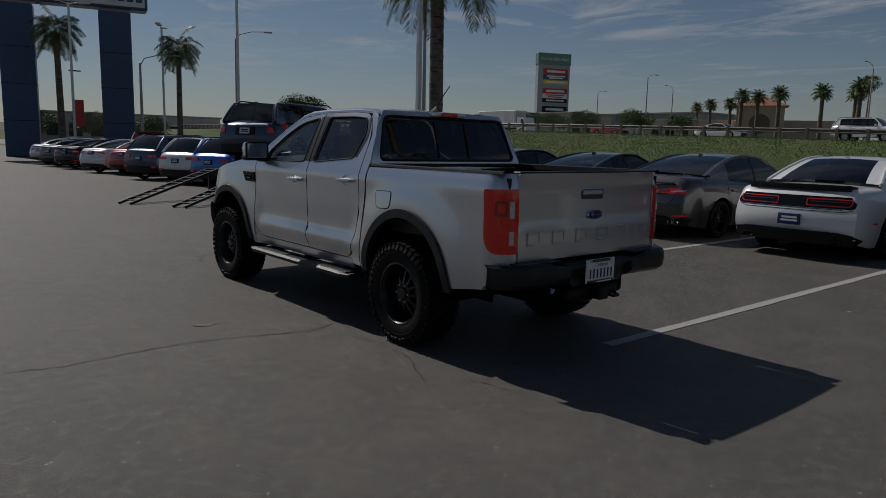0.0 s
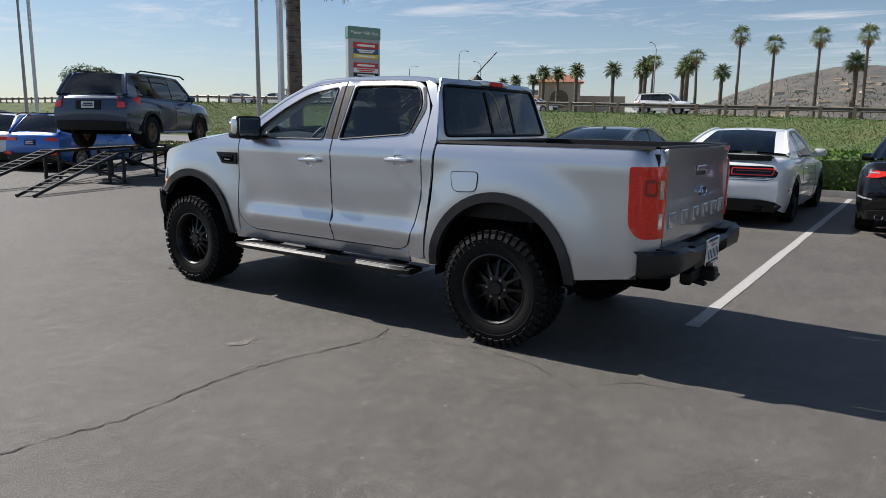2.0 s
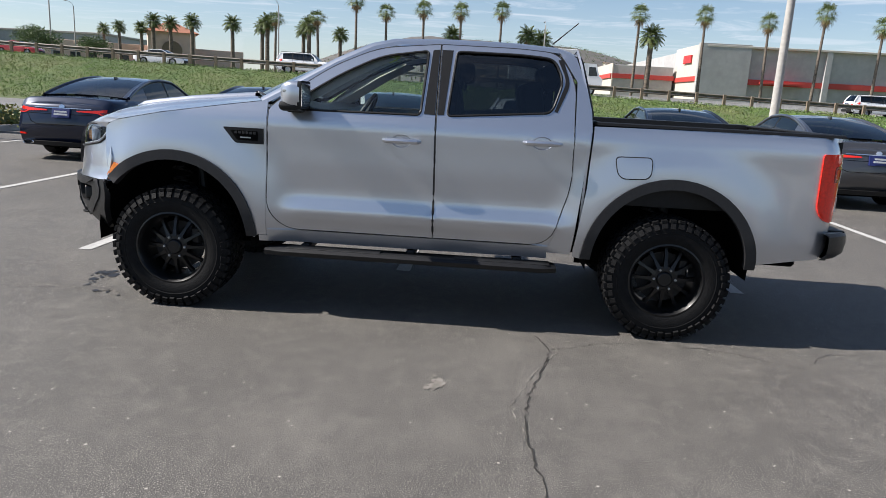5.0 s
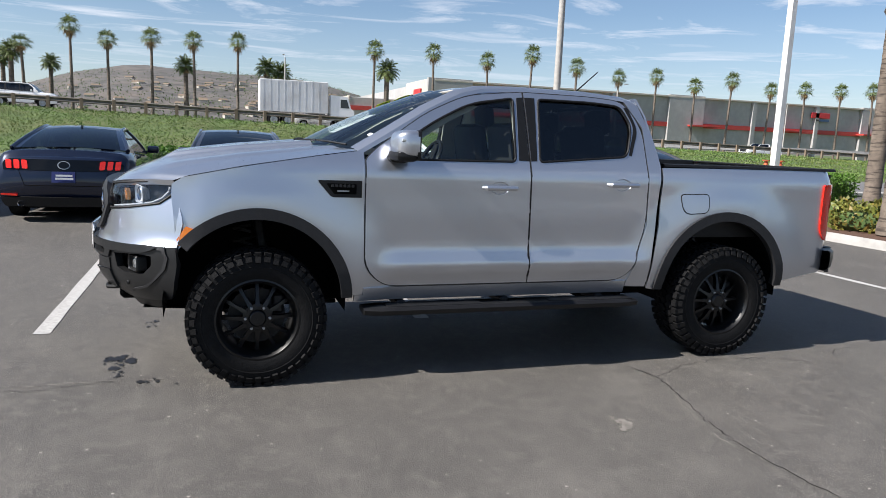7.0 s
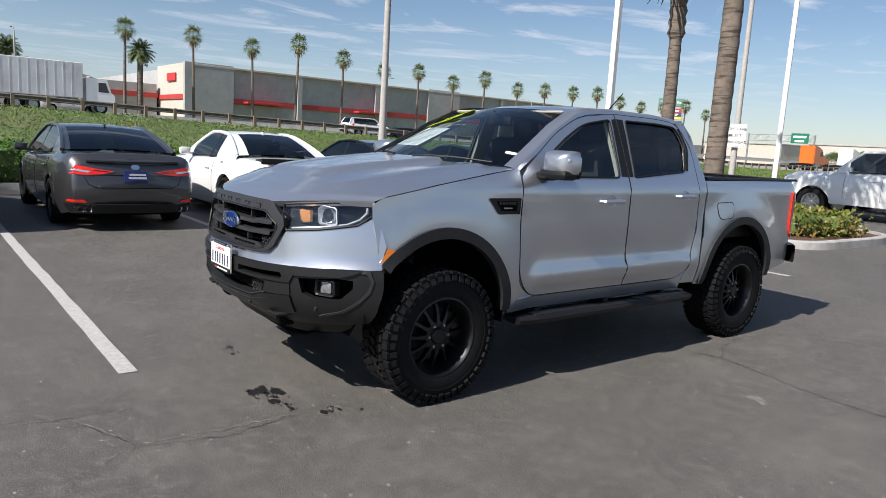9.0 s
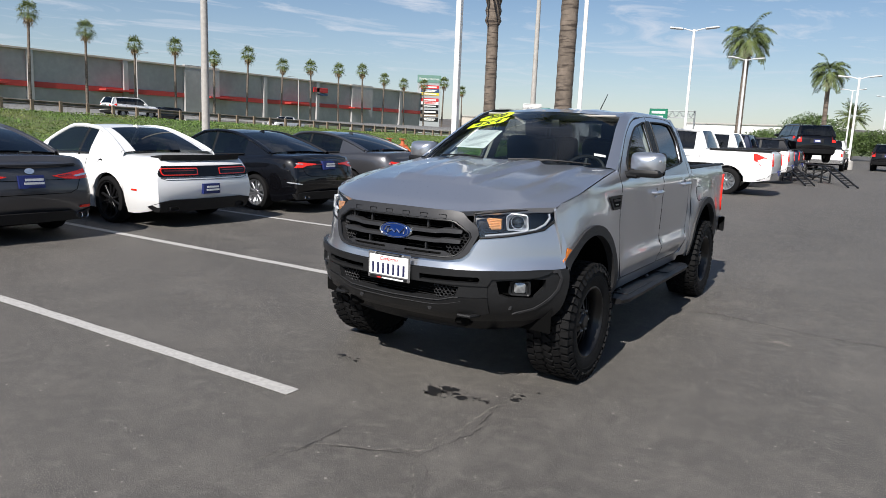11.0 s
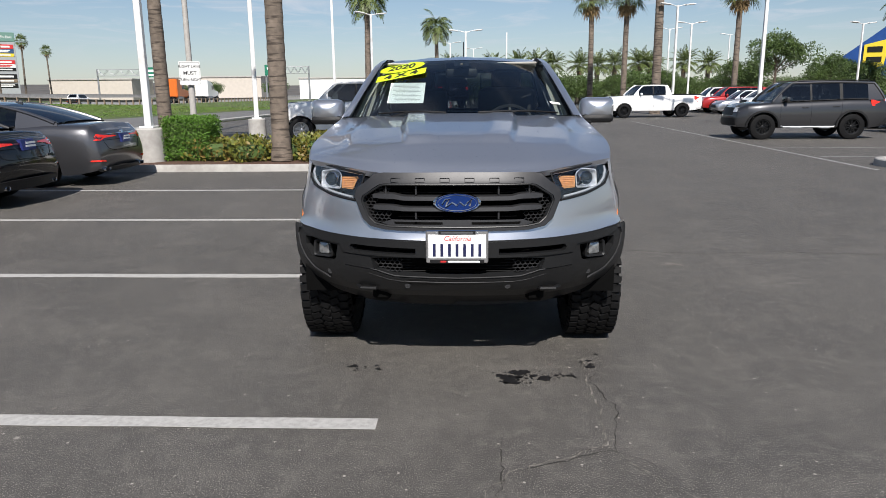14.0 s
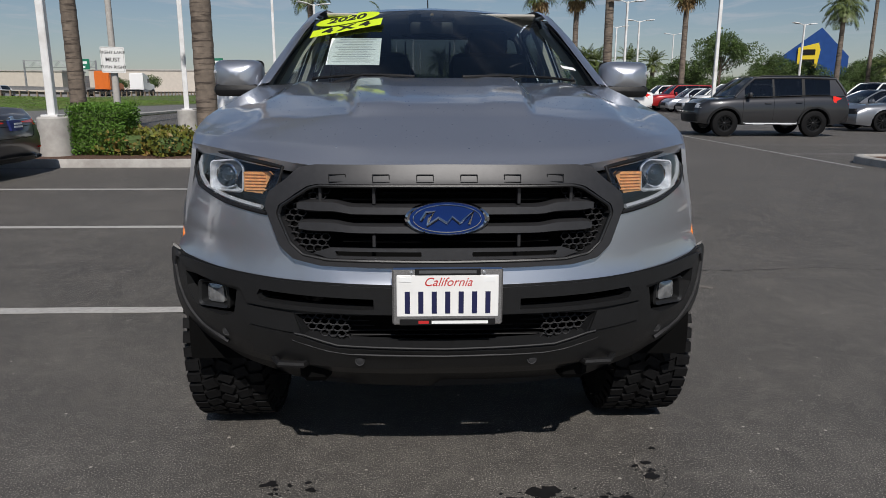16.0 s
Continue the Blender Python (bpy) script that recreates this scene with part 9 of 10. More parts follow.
pz = thing("restaurant", pose(128, 66, 2.2, 0, 0, 27), "pink stucco restaurant with a tiled corner tower", "building")
bm = bmesh.new()
box(bm, (0, 0, 2.6), (10, 34, 5.2), 0.05)
part("wall", bm, M_PINK, pz)
bm = bmesh.new()
box(bm, (-5.5, -4, 3.8), (7, 8, 7.6), 0.05)
part("tower", bm, M_PINK, pz)
bm = bmesh.new()
a = [bm.verts.new((-5.5 + sx * 4.2, -4 + sy * 4.7, 7.6)) for sx, sy in ((-1, -1), (1, -1), (1, 1), (-1, 1))]
t = bm.verts.new((-5.5, -4, 9.8))
for k in range(4):
    bm.faces.new((a[k], a[(k + 1) % 4], t))
bm.faces.new(a[::-1])
part("roof", bm, M_TILE, pz)
bm = bmesh.new()
lathe(bm, [(-0.2, 0.001), (-0.2, 1.7), (0.1, 1.75), (0.1, 1.3), (0.0, 1.2)], "x", 20, (-9.1, -4, 4.4))
bmesh.ops.recalc_face_normals(bm, faces=bm.faces[:])
part("round_sign", bm, M_WOODPOST, pz)
for k in range(5):
    bm = bmesh.new()
    box(bm, (-5.02, 4 + 2.6 * k, 2.2), (0.12, 1.6, 2.0), 0.02)
    part("window", bm, M_WINDOW, pz)
for x, y, z, sx, sy, sz, mm, lb in ((120, 110, 2.8, 14, 30, 6, M_STUCCOPALE, "low pale commercial building beyond the freeway"), (112, -207, 0.3, 25, 14, 6, M_STUCCOPALE, "pale low shop building far along the freeway"), (36, -215, 0.2, 30, 20, 6, M_SIGNWHITE, "white low industrial building far away"), (84, -230, 0.2, 34, 20, 7, M_STUCCOPALE, "beige shopping building far away"), (40, 160, 0.2, 40, 14, 6, M_STUCCOPALE, "pale low shop row beyond the lot"), (150, 96, 2.8, 20, 30, 7, M_SIGNGREY, "grey low building beyond the freeway")):
    b = thing("far_building", pose(x, y, z), lb, "building")
    bm = bmesh.new()
    box(bm, (0, 0, sz / 2), (sx, sy, sz), 0.05)
    part("wall", bm, mm, b)
    bm = bmesh.new()
    box(bm, (0, 0, sz + 0.15), (sx + 0.6, sy + 0.6, 0.4), 0.05)
    part("parapet", bm, M_CONCRETE, b)
    for k in range(int(sx / 4) if y > 0 else 0):
        for sy_ in (-1, 1):
            bm = bmesh.new()
            box(bm, (-sx / 2 + 2 + 4 * k, sy_ * sy / 2, sz * 0.45), (2.4, 0.16, sz * 0.4), 0.02)
            part("window", bm, M_WINDOW, b)
ps = thing("electronics_store", pose(-95.8, -168.4, 0, 0, 0, -29) @ Matrix.Scale(0.83, 4), "store with a blue gabled front and a yellow tag sign", "building")
bm = bmesh.new()
box(bm, (-14, 0, 4), (50, 30, 8), 0.1)
part("wall", bm, M_STUCCO, ps)
bm = bmesh.new()
prism(bm, [(9, 0), (9, 9), (-3, 18.5), (-10, 11), (-10, 0)], "y", 13, 20)
part("gable", bm, M_ROOFBLUE, ps)
bm = bmesh.new()
prism(bm, [(2.2, 7), (2.2, 13.4), (-2.6, 14.6), (-3.2, 12.8), (-2.6, 8.0)], "y", 20.05, 20.6)
tg = part("tag_sign", bm, M_YELLOW, ps)
bm = bmesh.new()
for z in (9.6, 12.2):
    box(bm, (-0.3, 20.7, z), (3.4, 0.2, 1.4), 0.05)
part("tag_print", bm, M_BLACK, tg)

# overhead sign gantries
for x, y, az, w_, sgx in ((91, -182, 0, 18, -0.3), (46.5, -174, 0, 11, 0.3)):
    g = thing("sign_gantry", pose(x, y, rail_z(y), 0, 0, az), "steel truss gantry with a green road sign", "gantry")
    for sx in (-1, 1):
        bm = bmesh.new()
        rod(bm, (sx * w_ / 2, 0, 0), (sx * w_ / 2, 0, 8.4), 0.25, 0.2, 10)
        part("leg", bm, M_STEEL, g)
    bm = bmesh.new()
    n = 12
    for sy in (-0.4, 0.4):
        for z in (6.6, 8.2):
            rod(bm, (-w_ / 2, sy, z), (w_ / 2, sy, z), 0.08, None, 6)
        for k in range(n):
            x0 = -w_ / 2 + w_ * k / n
            rod(bm, (x0, sy, 6.6 if k % 2 else 8.2), (x0 + w_ / n, sy, 8.2 if k % 2 else 6.6), 0.05, None, 5)
    part("truss", bm, M_STEEL, g)
    bm = bmesh.new()
    box(bm, (sgx * w_, 0.6, 7.4), (4.6, 0.1, 2.6), 0.1)
    sp = part("road_sign", bm, M_SIGNGREEN, g)
    bm = bmesh.new()
    box(bm, (sgx * w_, 0.68, 7.8), (3.4, 0.04, 0.6))
    box(bm, (sgx * w_, 0.68, 6.7), (2.4, 0.04, 0.5))
    part("sign_print", bm, M_SIGNWHITE, sp)


# ---- marks on the asphalt ----
# Crumbled crack edges; their sunlit paleness is painted into the colour.
M_CRACKPALE = mat("crack_grit", (0.17, 0.156, 0.138), 0.95, vary=0.9, scale=22)
def crack(pts, w, seed, label="thin dark crack in the asphalt", material=None):
    rnd = random.Random(seed)
    line = []
    for a, b in zip(pts, pts[1:]):
        n = max(2, int(math.hypot(b[0] - a[0], b[1] - a[1]) / 0.035))
        for k in range(n):
            t = k / n
            line.append((a[0] + (b[0] - a[0]) * t + rnd.gauss(0, 0.008), a[1] + (b[1] - a[1]) * t + rnd.gauss(0, 0.008)))
    line.append(pts[-1])
    verts, faces = [], []
    for i, p in enumerate(line):
        q = line[min(i + 1, len(line) - 1)]
        o = line[max(i - 1, 0)]
        d = Vector((q[0] - o[0], q[1] - o[1])).normalized()
        ww = w * rnd.uniform(0.3, 1.3) * min(1, (len(line) - i) / 8 + 0.2)
        verts += [(p[0] - d.y * ww / 2, p[1] + d.x * ww / 2, 0.004), (p[0] + d.y * ww / 2, p[1] - d.x * ww / 2, 0.004)]
    for i in range(len(line) - 1):
        faces.append((2 * i, 2 * i + 1, 2 * i + 3, 2 * i + 2))
    return tagged(raw("crack", verts, faces, material or M_CRACK), label, "crack", group="cracks", kind="structure")


crack([(-1.07, 0.80), (-1.34, 0.73), (-1.71, 0.82), (-1.98, 0.90), (-2.27, 0.93), (-2.48, 0.93), (-2.78, 0.90), (-3.02, 0.87), (-3.06, 0.85), (-3.38, 0.92), (-3.75, 0.95), (-4.2, 1.02)], 0.009, 1)
crack([(-1.30, 0.73), (-1.11, 0.41), (-1.04, 0.06), (-1.08, -0.30), (-1.31, -0.78), (-1.03, -1.03), (-0.95, -1.40)], 0.0055, 2)
crack([(-1.08, 0.80), (-1.30, 0.69), (-1.53, 0.79), (-1.89, 0.93), (-2.13, 1.00), (-2.36, 0.95), (-2.62, 0.96)], 0.006, 3, "thin crack filled with pale grit", M_CRACKPALE)
crack([(-0.75, 3.67), (-0.70, 4.11), (-0.72, 4.38), (-0.68, 4.78), (-0.47, 4.93), (-0.23, 5.03), (-0.13, 5.19), (-0.11, 5.40), (-0.12, 5.64)], 0.007, 4, "thin crack filled with pale grit", M_CRACKPALE)
crack([(-0.68, 4.81), (-0.77, 4.96), (-0.84, 5.07), (-0.99, 5.26)], 0.005, 5, "thin crack filled with pale grit", M_CRACKPALE)
crack([(-0.17, 5.28), (-0.20, 5.01), (-0.22, 4.68)], 0.004, 6)
crack([(-0.28, 5.02), (-0.71, 4.83), (-0.80, 4.40), (-0.72, 4.07), (-0.88, 3.74)], 0.005, 7)
crack([(-0.71, 4.83), (-0.89, 5.00)], 0.004, 8)

M_OIL = mat("oil_stain", (0.012, 0.0115, 0.012), 0.5, vary=0.3, scale=30)
M_CHALK = mat("pale_scuff", (0.18, 0.165, 0.145), 0.9, vary=0.3, scale=14)
M_WETMARK = mat("damp_mark", (0.05, 0.05, 0.052), 0.4, vary=0.2, scale=20)


def blot(cx, cy, sx, sy, n, material, seed, label, name):
    """A scatter of ragged flat spots."""
    rnd = random.Random(seed)
    verts, faces = [], []
    for k in range(n):
        x, y = cx + rnd.gauss(0, sx), cy + rnd.gauss(0, sy)
        r = abs(rnd.gauss(0, 1)) ** 1.3 * min(sx, sy) * 0.19 + 0.003
        i = len(verts)
        m = 9
        for q in range(m):
            a = q * math.tau / m
            rr = r * rnd.uniform(0.55, 1.3)
            verts.append((x + rr * 1.3 * math.cos(a), y + rr * math.sin(a), 0.0035 + 0.0001 * (k % 12)))
        faces.append(tuple(range(i, i + m)))
    return tagged(raw(name, verts, faces, material), label, "stain", kind="structure")


blot(-0.345, 4.03, 0.065, 0.045, 70, M_OIL, 1, "black oil stain on asphalt", "oil_stain")
blot(-0.58, 4.0, 0.045, 0.018, 22, M_OIL, 2, "black oil stain on asphalt", "oil_stain")
blot(0.59, 3.91, 0.06, 0.03, 12, M_OIL, 3, "black oil drips on asphalt", "oil_stain")
blot(-0.78, 3.8, 0.05, 0.07, 12, M_OIL, 4, "black oil drips on asphalt", "oil_stain")
blot(-0.8, 2.7, 0.05, 0.06, 9, M_OIL, 7, "black oil drips on asphalt", "oil_stain")
blot(-1.907, 1.388, 0.045, 0.03, 60, M_CHALK, 5, "pale scuffed spot on asphalt", "pale_spot")
blot(-2.55, -0.6, 0.02, 0.012, 12, M_CHALK, 6, "pale scuffed spot on asphalt", "pale_spot")
rnd = random.Random(77)
verts, faces = [], []
for k in range(700):
    x, y = rnd.uniform(-9, 7), rnd.uniform(-8, 10)
    r = abs(rnd.gauss(0, 0.006)) + 0.003
    i = len(verts)
    for q in range(6):
        a = q * math.tau / 6
        rr = r * rnd.uniform(0.6, 1.4)
        verts.append((x + rr * math.cos(a), y + rr * math.sin(a), 0.0032))
    faces.append(tuple(range(i, i + 6)))
tagged(raw("grit", verts, faces, M_CHALK), "pale grit and paint flecks on the asphalt", "grit", kind="stuff")

# far aisle lines
for x0, y0_, x1, y1, w_ in ((-8.7, -31, -8.1, -6.4, 0.1), (-8.4, -12.1, -14, -12.1, 0.1), (-8.4, -9.4, -14, -9.4, 0.1), (-8.5, -16.5, -14, -16.5, 0.1)):
    d = Vector((x1 - x0, y1 - y0_)).normalized() * (w_ / 2)
    tagged(raw("aisle_line", [(x0 - d.y, y0_ + d.x, 0.004), (x0 + d.y, y0_ - d.x, 0.004), (x1 + d.y, y1 - d.x, 0.004), (x1 - d.y, y1 + d.x, 0.004)], [(0, 1, 2, 3)], M_LINEOLD), "worn white aisle line", "bay line", group="bay lines", kind="structure")


# ---- cars in the bays ----
car("sports_coupe", park("", 9.05, 5.55, 0), "dark navy two-door sports coupe with triple red taillights", "car", COUPE_SPORT, M_NAVY, rim_mat=M_RIMBLACK)
car("sedan", park("", 8.95, 3.02, 0), "dark warm grey four-door sedan with tinted rear window", "car", SEDAN_LONG, M_WARMGREY, rim_mat=M_RIMBLACK)
car("muscle_coupe", park("", 8.95, 0.38, 0), "white muscle coupe with black rear spoiler", "car", COUPE_BROAD, M_WHITE, rim_mat=M_RIMBLACK)
car("sedan", park("", 8.75, -2.35, 0), "black compact sedan with slim red taillights", "car", SEDAN_SMALL, M_BLACKP)
car("sedan", park("", 8.85, -5.1, 0), "metallic grey four-door sedan beside planted island", "car", SEDAN_WIDE, M_GREY)
car("sedan", park("", 9.0, 8.5, 0), "dark navy sedan beside the sports coupe", "car", SEDAN_WIDE, M_NAVY)
# display ramp with an off-road wagon
ramp = thing("display_ramp", pose(1.0, 12.2, 0, 0, 0, 30), "black steel display ramp with two tracks", "ramp")
for sy in (-0.78, 0.78):
    tr = new("track")
    tr.parent = ramp
    for dy in (-0.17, 0.17):
        bm = bmesh.new()
        pipe(bm, [(0, sy + dy, 0.03), (3.1, sy + dy, 0.72), (8.6, sy + dy, 0.72)], 0.035, 6)
        part("side_beam", bm, M_RAMP, tr)
    for k in range(34):
        x = 0.2 + 0.25 * k
        z = 0.05 + min(x / 3.1, 1) * 0.68
        bm = bmesh.new()
        box(bm, (x, sy, z), (0.05, 0.34, 0.03), 0.006)
        part("rung", bm, M_RAMP, tr)
for x in (3.2, 5.4, 8.4):
    for sy in (-0.95, -0.6, 0.6, 0.95):
        bm = bmesh.new()
        rod(bm, (x, sy, 0), (x, sy, 0.70), 0.04, None, 6)
        box(bm, (x, sy, 0.01), (0.2, 0.16, 0.02), 0.004)
        part("leg", bm, M_RAMP, ramp)
    bm = bmesh.new()
    rod(bm, (x, -0.95, 0.1), (x, 0.95, 0.62), 0.025, None, 6)
    rod(bm, (x, 0.95, 0.1), (x, -0.95, 0.62), 0.025, None, 6)
    part("brace", bm, M_RAMP, ramp)
for sy in (-0.95, 0.95):
    bm = bmesh.new()
    rod(bm, (3.2, sy, 0.62), (5.4, sy, 0.08), 0.03, None, 6)
    rod(bm, (8.4, sy, 0.62), (5.4, sy, 0.08), 0.03, None, 6)
    part("brace", bm, M_RAMP, ramp)
fwd = Vector((math.cos(radians(30)), math.sin(radians(30))))
car("off_road_wagon", park("", 1.0 + fwd.x * 6.0, 12.2 + fwd.y * 6.0, 30, 0.755), "slate blue off-road wagon parked on a display ramp", "car", SUV, M_SLATE, rim_mat=M_WOODPOST, spokes=6, plate=M_PLATE)
car("off_road_wagon", park("", 1.75, -33.0, -68, 0.755), "black wagon parked high on a far display ramp", "car", SUV, M_BLACKP)
copy_thing(ramp, pose(-0.5, -23.6, 0, 0, 0, -68))
car("pickup", park("", 1.3, -45.5, 270), "white pickup truck at the end of the aisle", "truck", PICKUP, M_WHITE)
car("pickup", park("", 3.9, -45.0, 270), "white pickup truck at the end of the aisle", "truck", PICKUP, M_WHITE)
# row of new cars beyond
car("crossover", park("", 6.63, 19.08, 25), "bright blue small crossover in a row", "car", CROSSOVER, M_BLUE)
car("crossover", park("", 6.12, 20.67, 25), "white small crossover in a row", "car", CROSSOVER, M_WHITE)
car("crossover", park("", 5.91, 23.67, 25), "dark grey crossover in a row", "car", dict(CROSSOVER, L=4.5, belt=[(0, 1.08), (0.08, 1.12), (1.0, 1.12), (2.4, 1.06), (3.4, 1.02), (4.2, 0.92), (4.5, 0.8)], A=(3.4, 1.03), B=(2.7, 1.60), C=(0.6, 1.58), D=(0.12, 1.13)), M_SLATE)
car("sedan", park("", 6.31, 27.25, 25), "red sedan in a row", "car", SEDAN_SMALL, M_RED)
car("sedan", park("", 5.71, 29.48, 25), "white sedan in a row", "car", SEDAN_SMALL, M_WHITE)
car("sedan", park("", 5.64, 33.67, 25), "black sedan in a row", "car", SEDAN_LONG, M_BLACKP)
car("sedan", park("", 5.54, 36.75, 25), "dark grey sedan in a row", "car", SEDAN_LONG, M_GREY)
car("sedan", park("", 5.63, 39.79, 25), "silver sedan in a row", "car", SEDAN_LONG, M_SILVER)
car("pickup", park("", 10.2, 42.5, -10), "red pickup truck beyond the row of cars", "truck", PICKUP, M_RED)
# south side
car("pickup", park("", 3.5, -16.3, 0), "white crew cab pickup parked across the aisle", "truck", PICKUP, M_WHITE, rim_mat=M_ALLOY)
car("pickup", park("", 4.4, -20.6, 0), "black pickup truck in the far bays", "truck", PICKUP, M_BLACKP)
car("pickup", park("", 4.0, -24.0, 0), "white pickup truck in the far bays", "truck", PICKUP, M_WHITE)
car("pickup", park("", 4.0, -27.4, 0), "dark navy pickup truck in the far bays", "truck", PICKUP, M_NAVY)
car("off_road_wagon", park("", 4.2, -31, 0), "black off-road wagon in the far bays", "car", SUV, M_BLACKP)
car("off_road_wagon", park("", -2.0, -50.5, 268), "black off-road wagon at the end of the aisle", "car", SUV, M_BLACKP)
car("pickup", park("", -5.9, -52.5, 270), "dark grey pickup truck at the end of the aisle", "truck", PICKUP, M_WARMGREY)
car("pickup", park("", -11.2, -37.2, 8), "white crew cab pickup with black wheels", "truck", PICKUP, M_WHITE, rim_mat=M_RIMBLACK)
M_PALEGREY = mat("paint_pale_grey", (0.24, 0.25, 0.27), 0.34, 0.7, coat=1.0, vary=0.05, scale=900)
M_DARKGREY = mat("paint_dark_grey", (0.040, 0.040, 0.043), 0.36, 0.6, coat=1.0, vary=0.05, scale=900)
car("off_road_wagon", park("", -11.05, -16.5, -1), "grey off-road wagon with black wheels across the aisle", "car", dict(SUV, L=4.66, belt=[(0, 1.20), (0.08, 1.27), (1.2, 1.27), (2.6, 1.22), (3.6, 1.19), (4.35, 1.12), (4.66, 1.00)], fq=0.24), M_DARKGREY, rim_mat=M_RIMBLACK)
car("sedan", park("", -18.6, -22.2, 0), "silver grey sedan across the aisle", "car", SEDAN_LONG, M_PALEGREY, rim_mat=M_ALLOY)
car("muscle_coupe", park("", -17.9, -19.2, 0), "silver muscle coupe across the aisle", "car", COUPE_BROAD, M_PALEGREY, rim_mat=M_RIMBLACK)
for k, (x, y, P_, mm, lb) in enumerate(((-19.1, -45.0, SUV, M_RED, "red off-road wagon in the far row"), (-18.9, -42.0, CROSSOVER, M_SILVER, "silver crossover in the far row"), (-18.9, -39.0, CROSSOVER, M_WHITE, "white crossover in the far row"), (-18.9, -36.0, SUV, M_WHITE, "white wagon in the far row"), (-19.1, -48.2, SUV, M_WHITE, "white wagon in the far row"), (-22.5, -28.0, SUV, M_WHITE, "white wagon in the far row"), (-25, -20, CROSSOVER, M_SILVER, "silver crossover beside a lamp post"), (-27, -24, CROSSOVER, M_WHITE, "white crossover in the far row"), (-27, -16, CROSSOVER, M_RED, "red crossover in the far row"))):
    car("off_road_wagon" if P_ is SUV else "crossover", park("", x, y, 0 if k < 5 else 10), lb, "car", P_, mm)
# traffic on the freeway and the street
for x, y, h, P_, mm, nm, lb in ((56, 17, 270, SUV, M_WHITE, "off_road_wagon", "white wagon on the freeway"), (63, 33, 270, SEDAN_LONG, M_WHITE, "sedan", "white sedan on the freeway"), (70, 52, 270, SEDAN_LONG, M_RED, "sedan", "red sedan on the freeway"), (57, 66, 270, SEDAN_LONG, M_WHITE, "sedan", "white sedan on the freeway"), (58, 74, 270, SEDAN_LONG, M_SILVER, "sedan", "silver sedan on the freeway"), (56, -31, 270, SUV, M_WHITE, "off_road_wagon", "white wagon on the freeway"), (75, -48, 90, SUV, M_BLACKP, "off_road_wagon", "black wagon on the freeway"), (76, -70, 90, PICKUP, M_WHITE, "pickup", "white pickup on the freeway"), (63, -6, 270, SEDAN_LONG, M_WHITE, "sedan", "white sedan on the freeway"), (60, -100, 270, CROSSOVER, M_WHITE, "crossover", "white crossover on the freeway")):
    car(nm, park("", x, y, h, rail_z(y) + 0.03), lb, "car", P_, mm)


def box_truck(m, label, length, body_mat, cab_mat, trailer=True):
    root = thing("box_truck", m, label, "truck")
    bm = bmesh.new()
    box(bm, (0, 0, 2.55), (2.5, length, 2.75), 0.04)
    b = part("cargo_box", bm, body_mat, root)
    n = int(length / 0.6)
    for k in range(n):
        for sx in (-1, 1):
            bm = bmesh.new()
            box(bm, (sx * 1.255, -length / 2 + 0.3 + k * 0.6, 2.55), (0.02, 0.05, 2.6))
            part("rib", bm, body_mat, b)
    bm = bmesh.new()
    y = length / 2 + 1.35
    prism(bm, [(y - 1.1, 0.6), (y + 1.0, 0.6), (y + 1.05, 1.5), (y + 0.75, 1.75), (y + 0.45, 2.75), (y - 1.1, 2.85)], "x", -1.15, 1.15)
    part("cab", bm, cab_mat, root)
    bm = bmesh.new()
    for sx in (-1, 1):
        prism(bm, [(y - 0.2, 1.75), (y + 0.6, 1.75), (y + 0.35, 2.5), (y - 0.2, 2.5)], "x", sx * 1.152, sx * 1.165)
    part("cab_window", bm, M_WINDOW, root)
    bm = bmesh.new()
    box(bm, (0, 0.4, 0.95), (0.9, length + 2.2, 0.25), 0.02)
    part("chassis", bm, M_BLACK, root)
    for yy in (-length / 2 + 1.2, -length / 2 + 2.4, length / 2 + 1.3):
        for sx in (-1, 1):
            wheel_parts(root, sx * 1.08, yy, 0.5, 0.3, 0.3, M_ALLOY, 6, sx)
    return root


box_truck(pose(60, -3.4, rail_z(-3) + 0.03, 0, 0, 180), "white box truck on the freeway", 5.9, M_TRUCKWHITE, M_WHITE)
box_truck(pose(82, 84, rail_z(84) + 0.03, 0, 0, 180), "white box truck far along the freeway", 9.0, M_TRUCKWHITE, M_WHITE)


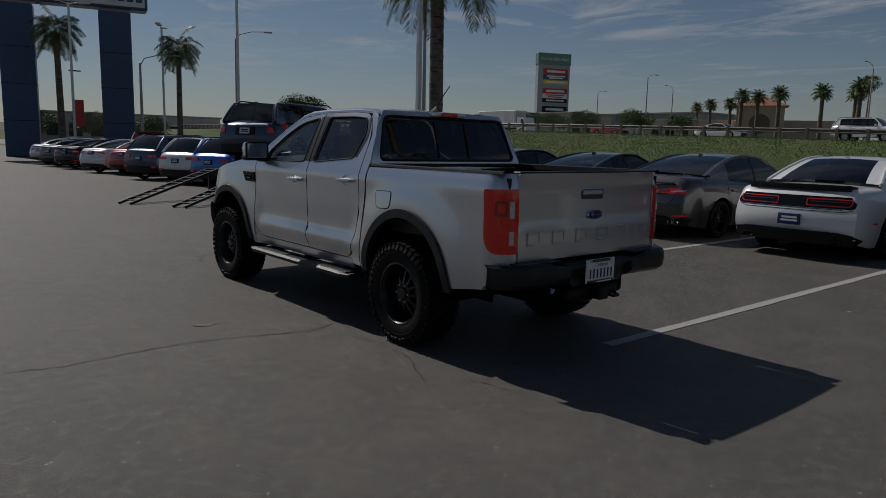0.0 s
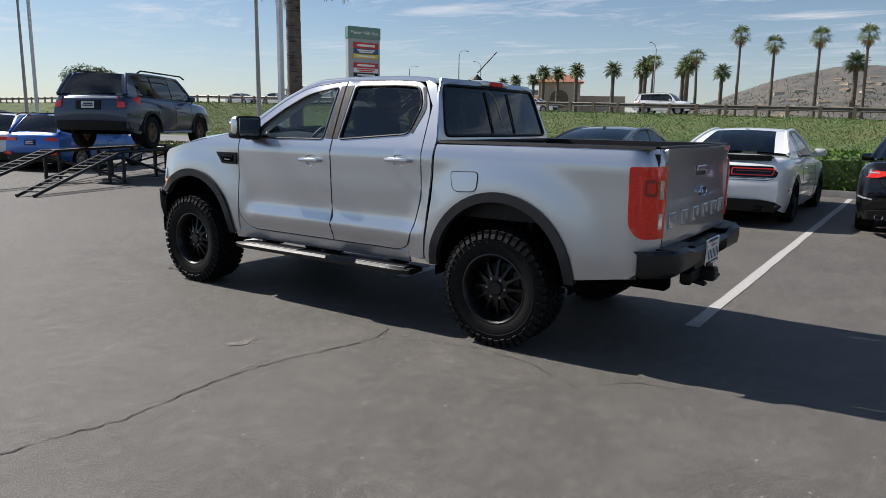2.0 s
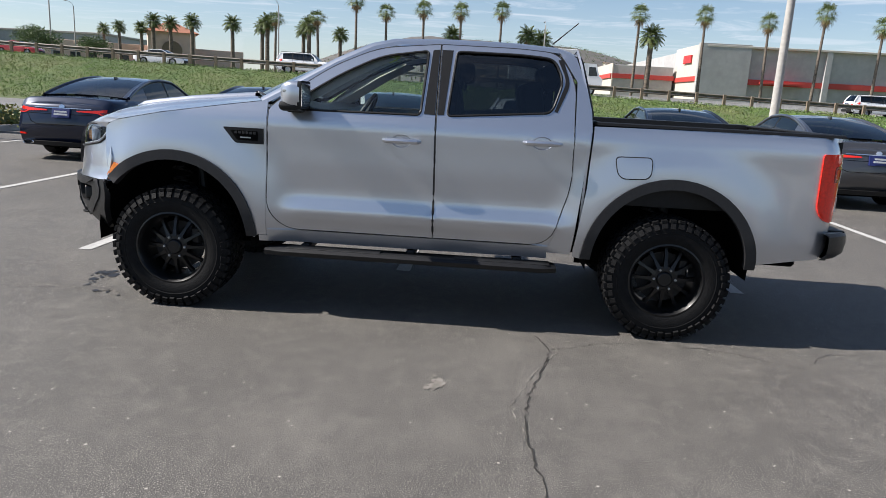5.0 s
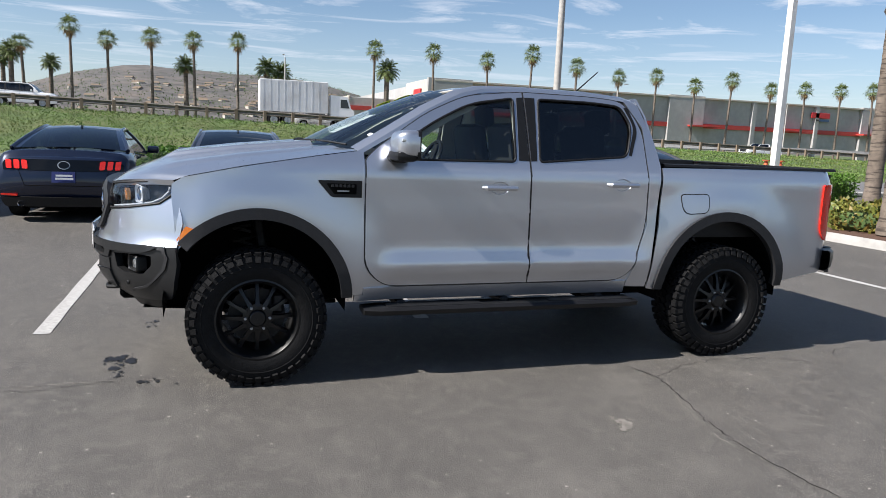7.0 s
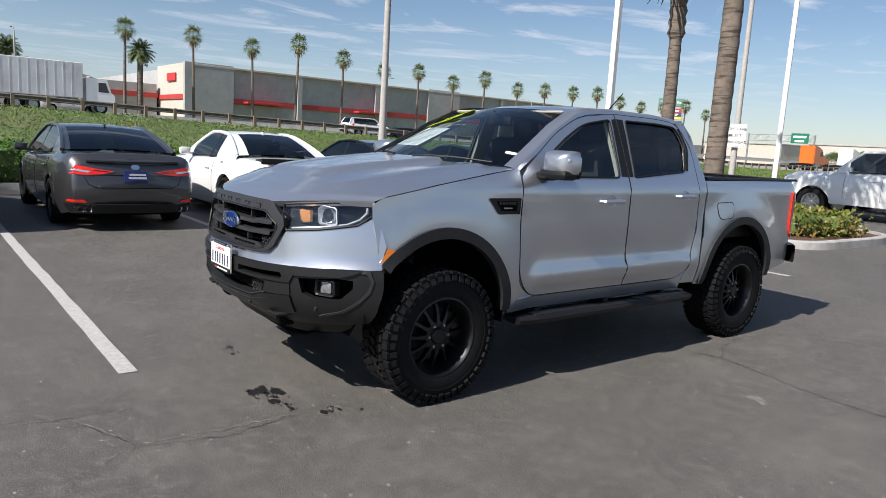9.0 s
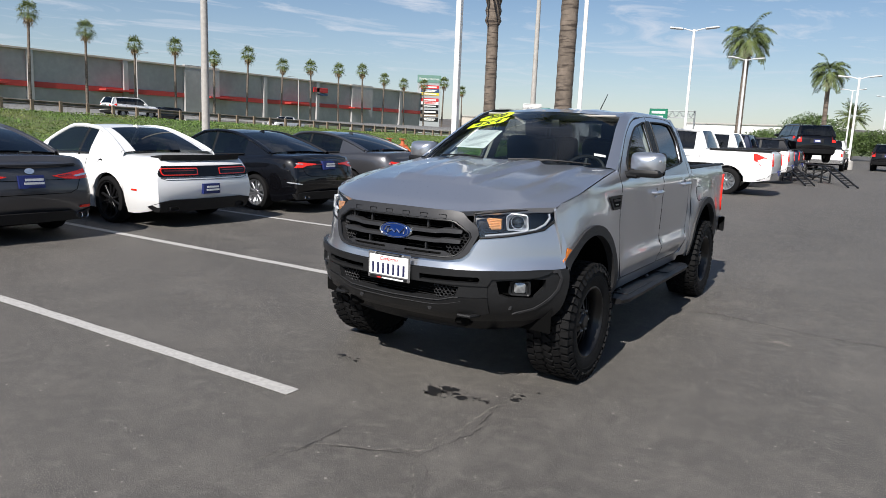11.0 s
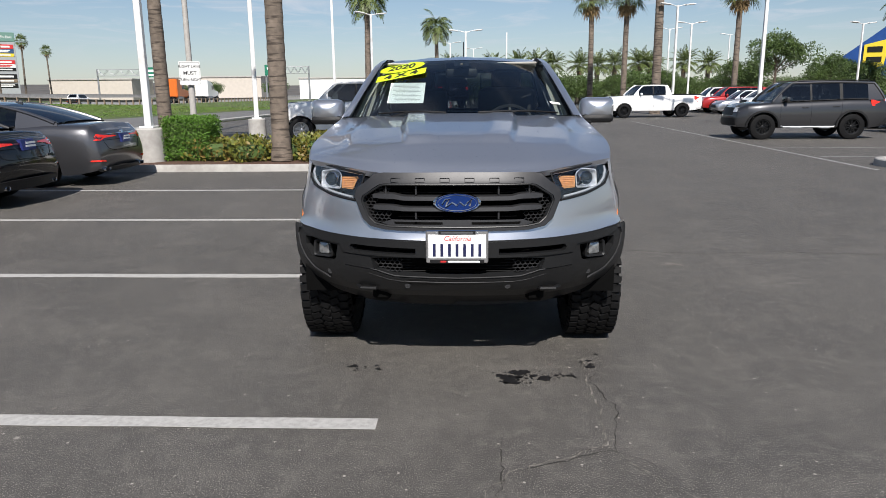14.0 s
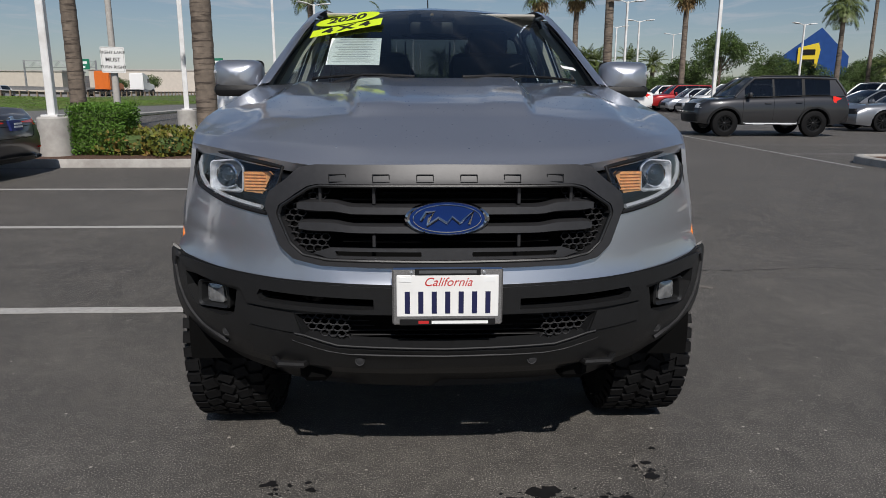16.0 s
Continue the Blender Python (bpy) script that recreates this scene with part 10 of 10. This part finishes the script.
def tractor(m, label, mm):
    """A long-nosed road tractor with a sleeper cab."""
    root = thing("road_tractor", m, label, "truck")
    bm = bmesh.new()
    prism(bm, [(-2.2, 1.0), (3.4, 0.9), (3.5, 1.5), (3.35, 2.0), (1.6, 2.2), (1.3, 2.3), (0.85, 3.2), (0.3, 3.6), (-1.2, 4.0), (-2.2, 4.0)], "x", -1.2, 1.2)
    bmesh.ops.bevel(bm, geom=bm.edges[:], offset=0.12, segments=2, affect="EDGES")
    part("cab", bm, mm, root)
    bm = bmesh.new()
    for sx in (-1, 1):
        prism(bm, [(-0.1, 2.3), (1.1, 2.35), (0.75, 3.05), (-0.1, 3.05)], "x", sx * 1.2, sx * 1.215)
    part("cab_window", bm, M_WINDOW, root)
    bm = bmesh.new()
    box(bm, (0, -3.0, 0.95), (0.9, 6.0, 0.3), 0.03)
    part("chassis", bm, M_BLACK, root)
    bm = bmesh.new()
    box(bm, (0, 3.45, 0.75), (2.3, 0.25, 0.45), 0.05)
    part("bumper", bm, M_STEEL, root)
    bm = bmesh.new()
    box(bm, (0, 3.47, 1.5), (1.3, 0.12, 0.9), 0.05)
    part("radiator_grille", bm, M_BLACK, root)
    for sx in (-1, 1):
        bm = bmesh.new()
        lathe(bm, [(-0.2, 0.66), (0.22, 0.66), (0.22, 0.55)], "x", 20, (sx * 1.05, 2.5, 0.55))
        part("wheel_arch", bm, M_BLACK, root)
        bm = bmesh.new()
        box(bm, (sx * 1.0, -0.6, 0.85), (0.5, 1.9, 0.5), 0.1)
        part("fuel_tank", bm, M_STEEL, root)
    for yy in (2.5, -3.6, -4.9):
        for sx in (-1, 1):
            wheel_parts(root, sx * 1.05, yy, 0.52, 0.32, 0.3, M_ALLOY, 6, sx)
    return root


tractor(pose(50.5, -113.4, rail_z(-113) + 0.03, 0, 0, 180), "orange road tractor on the freeway", M_ORANGE)
tractor(pose(50.5, -127.5, rail_z(-127) + 0.03, 0, 0, 180), "white road tractor on the freeway", M_WHITE)
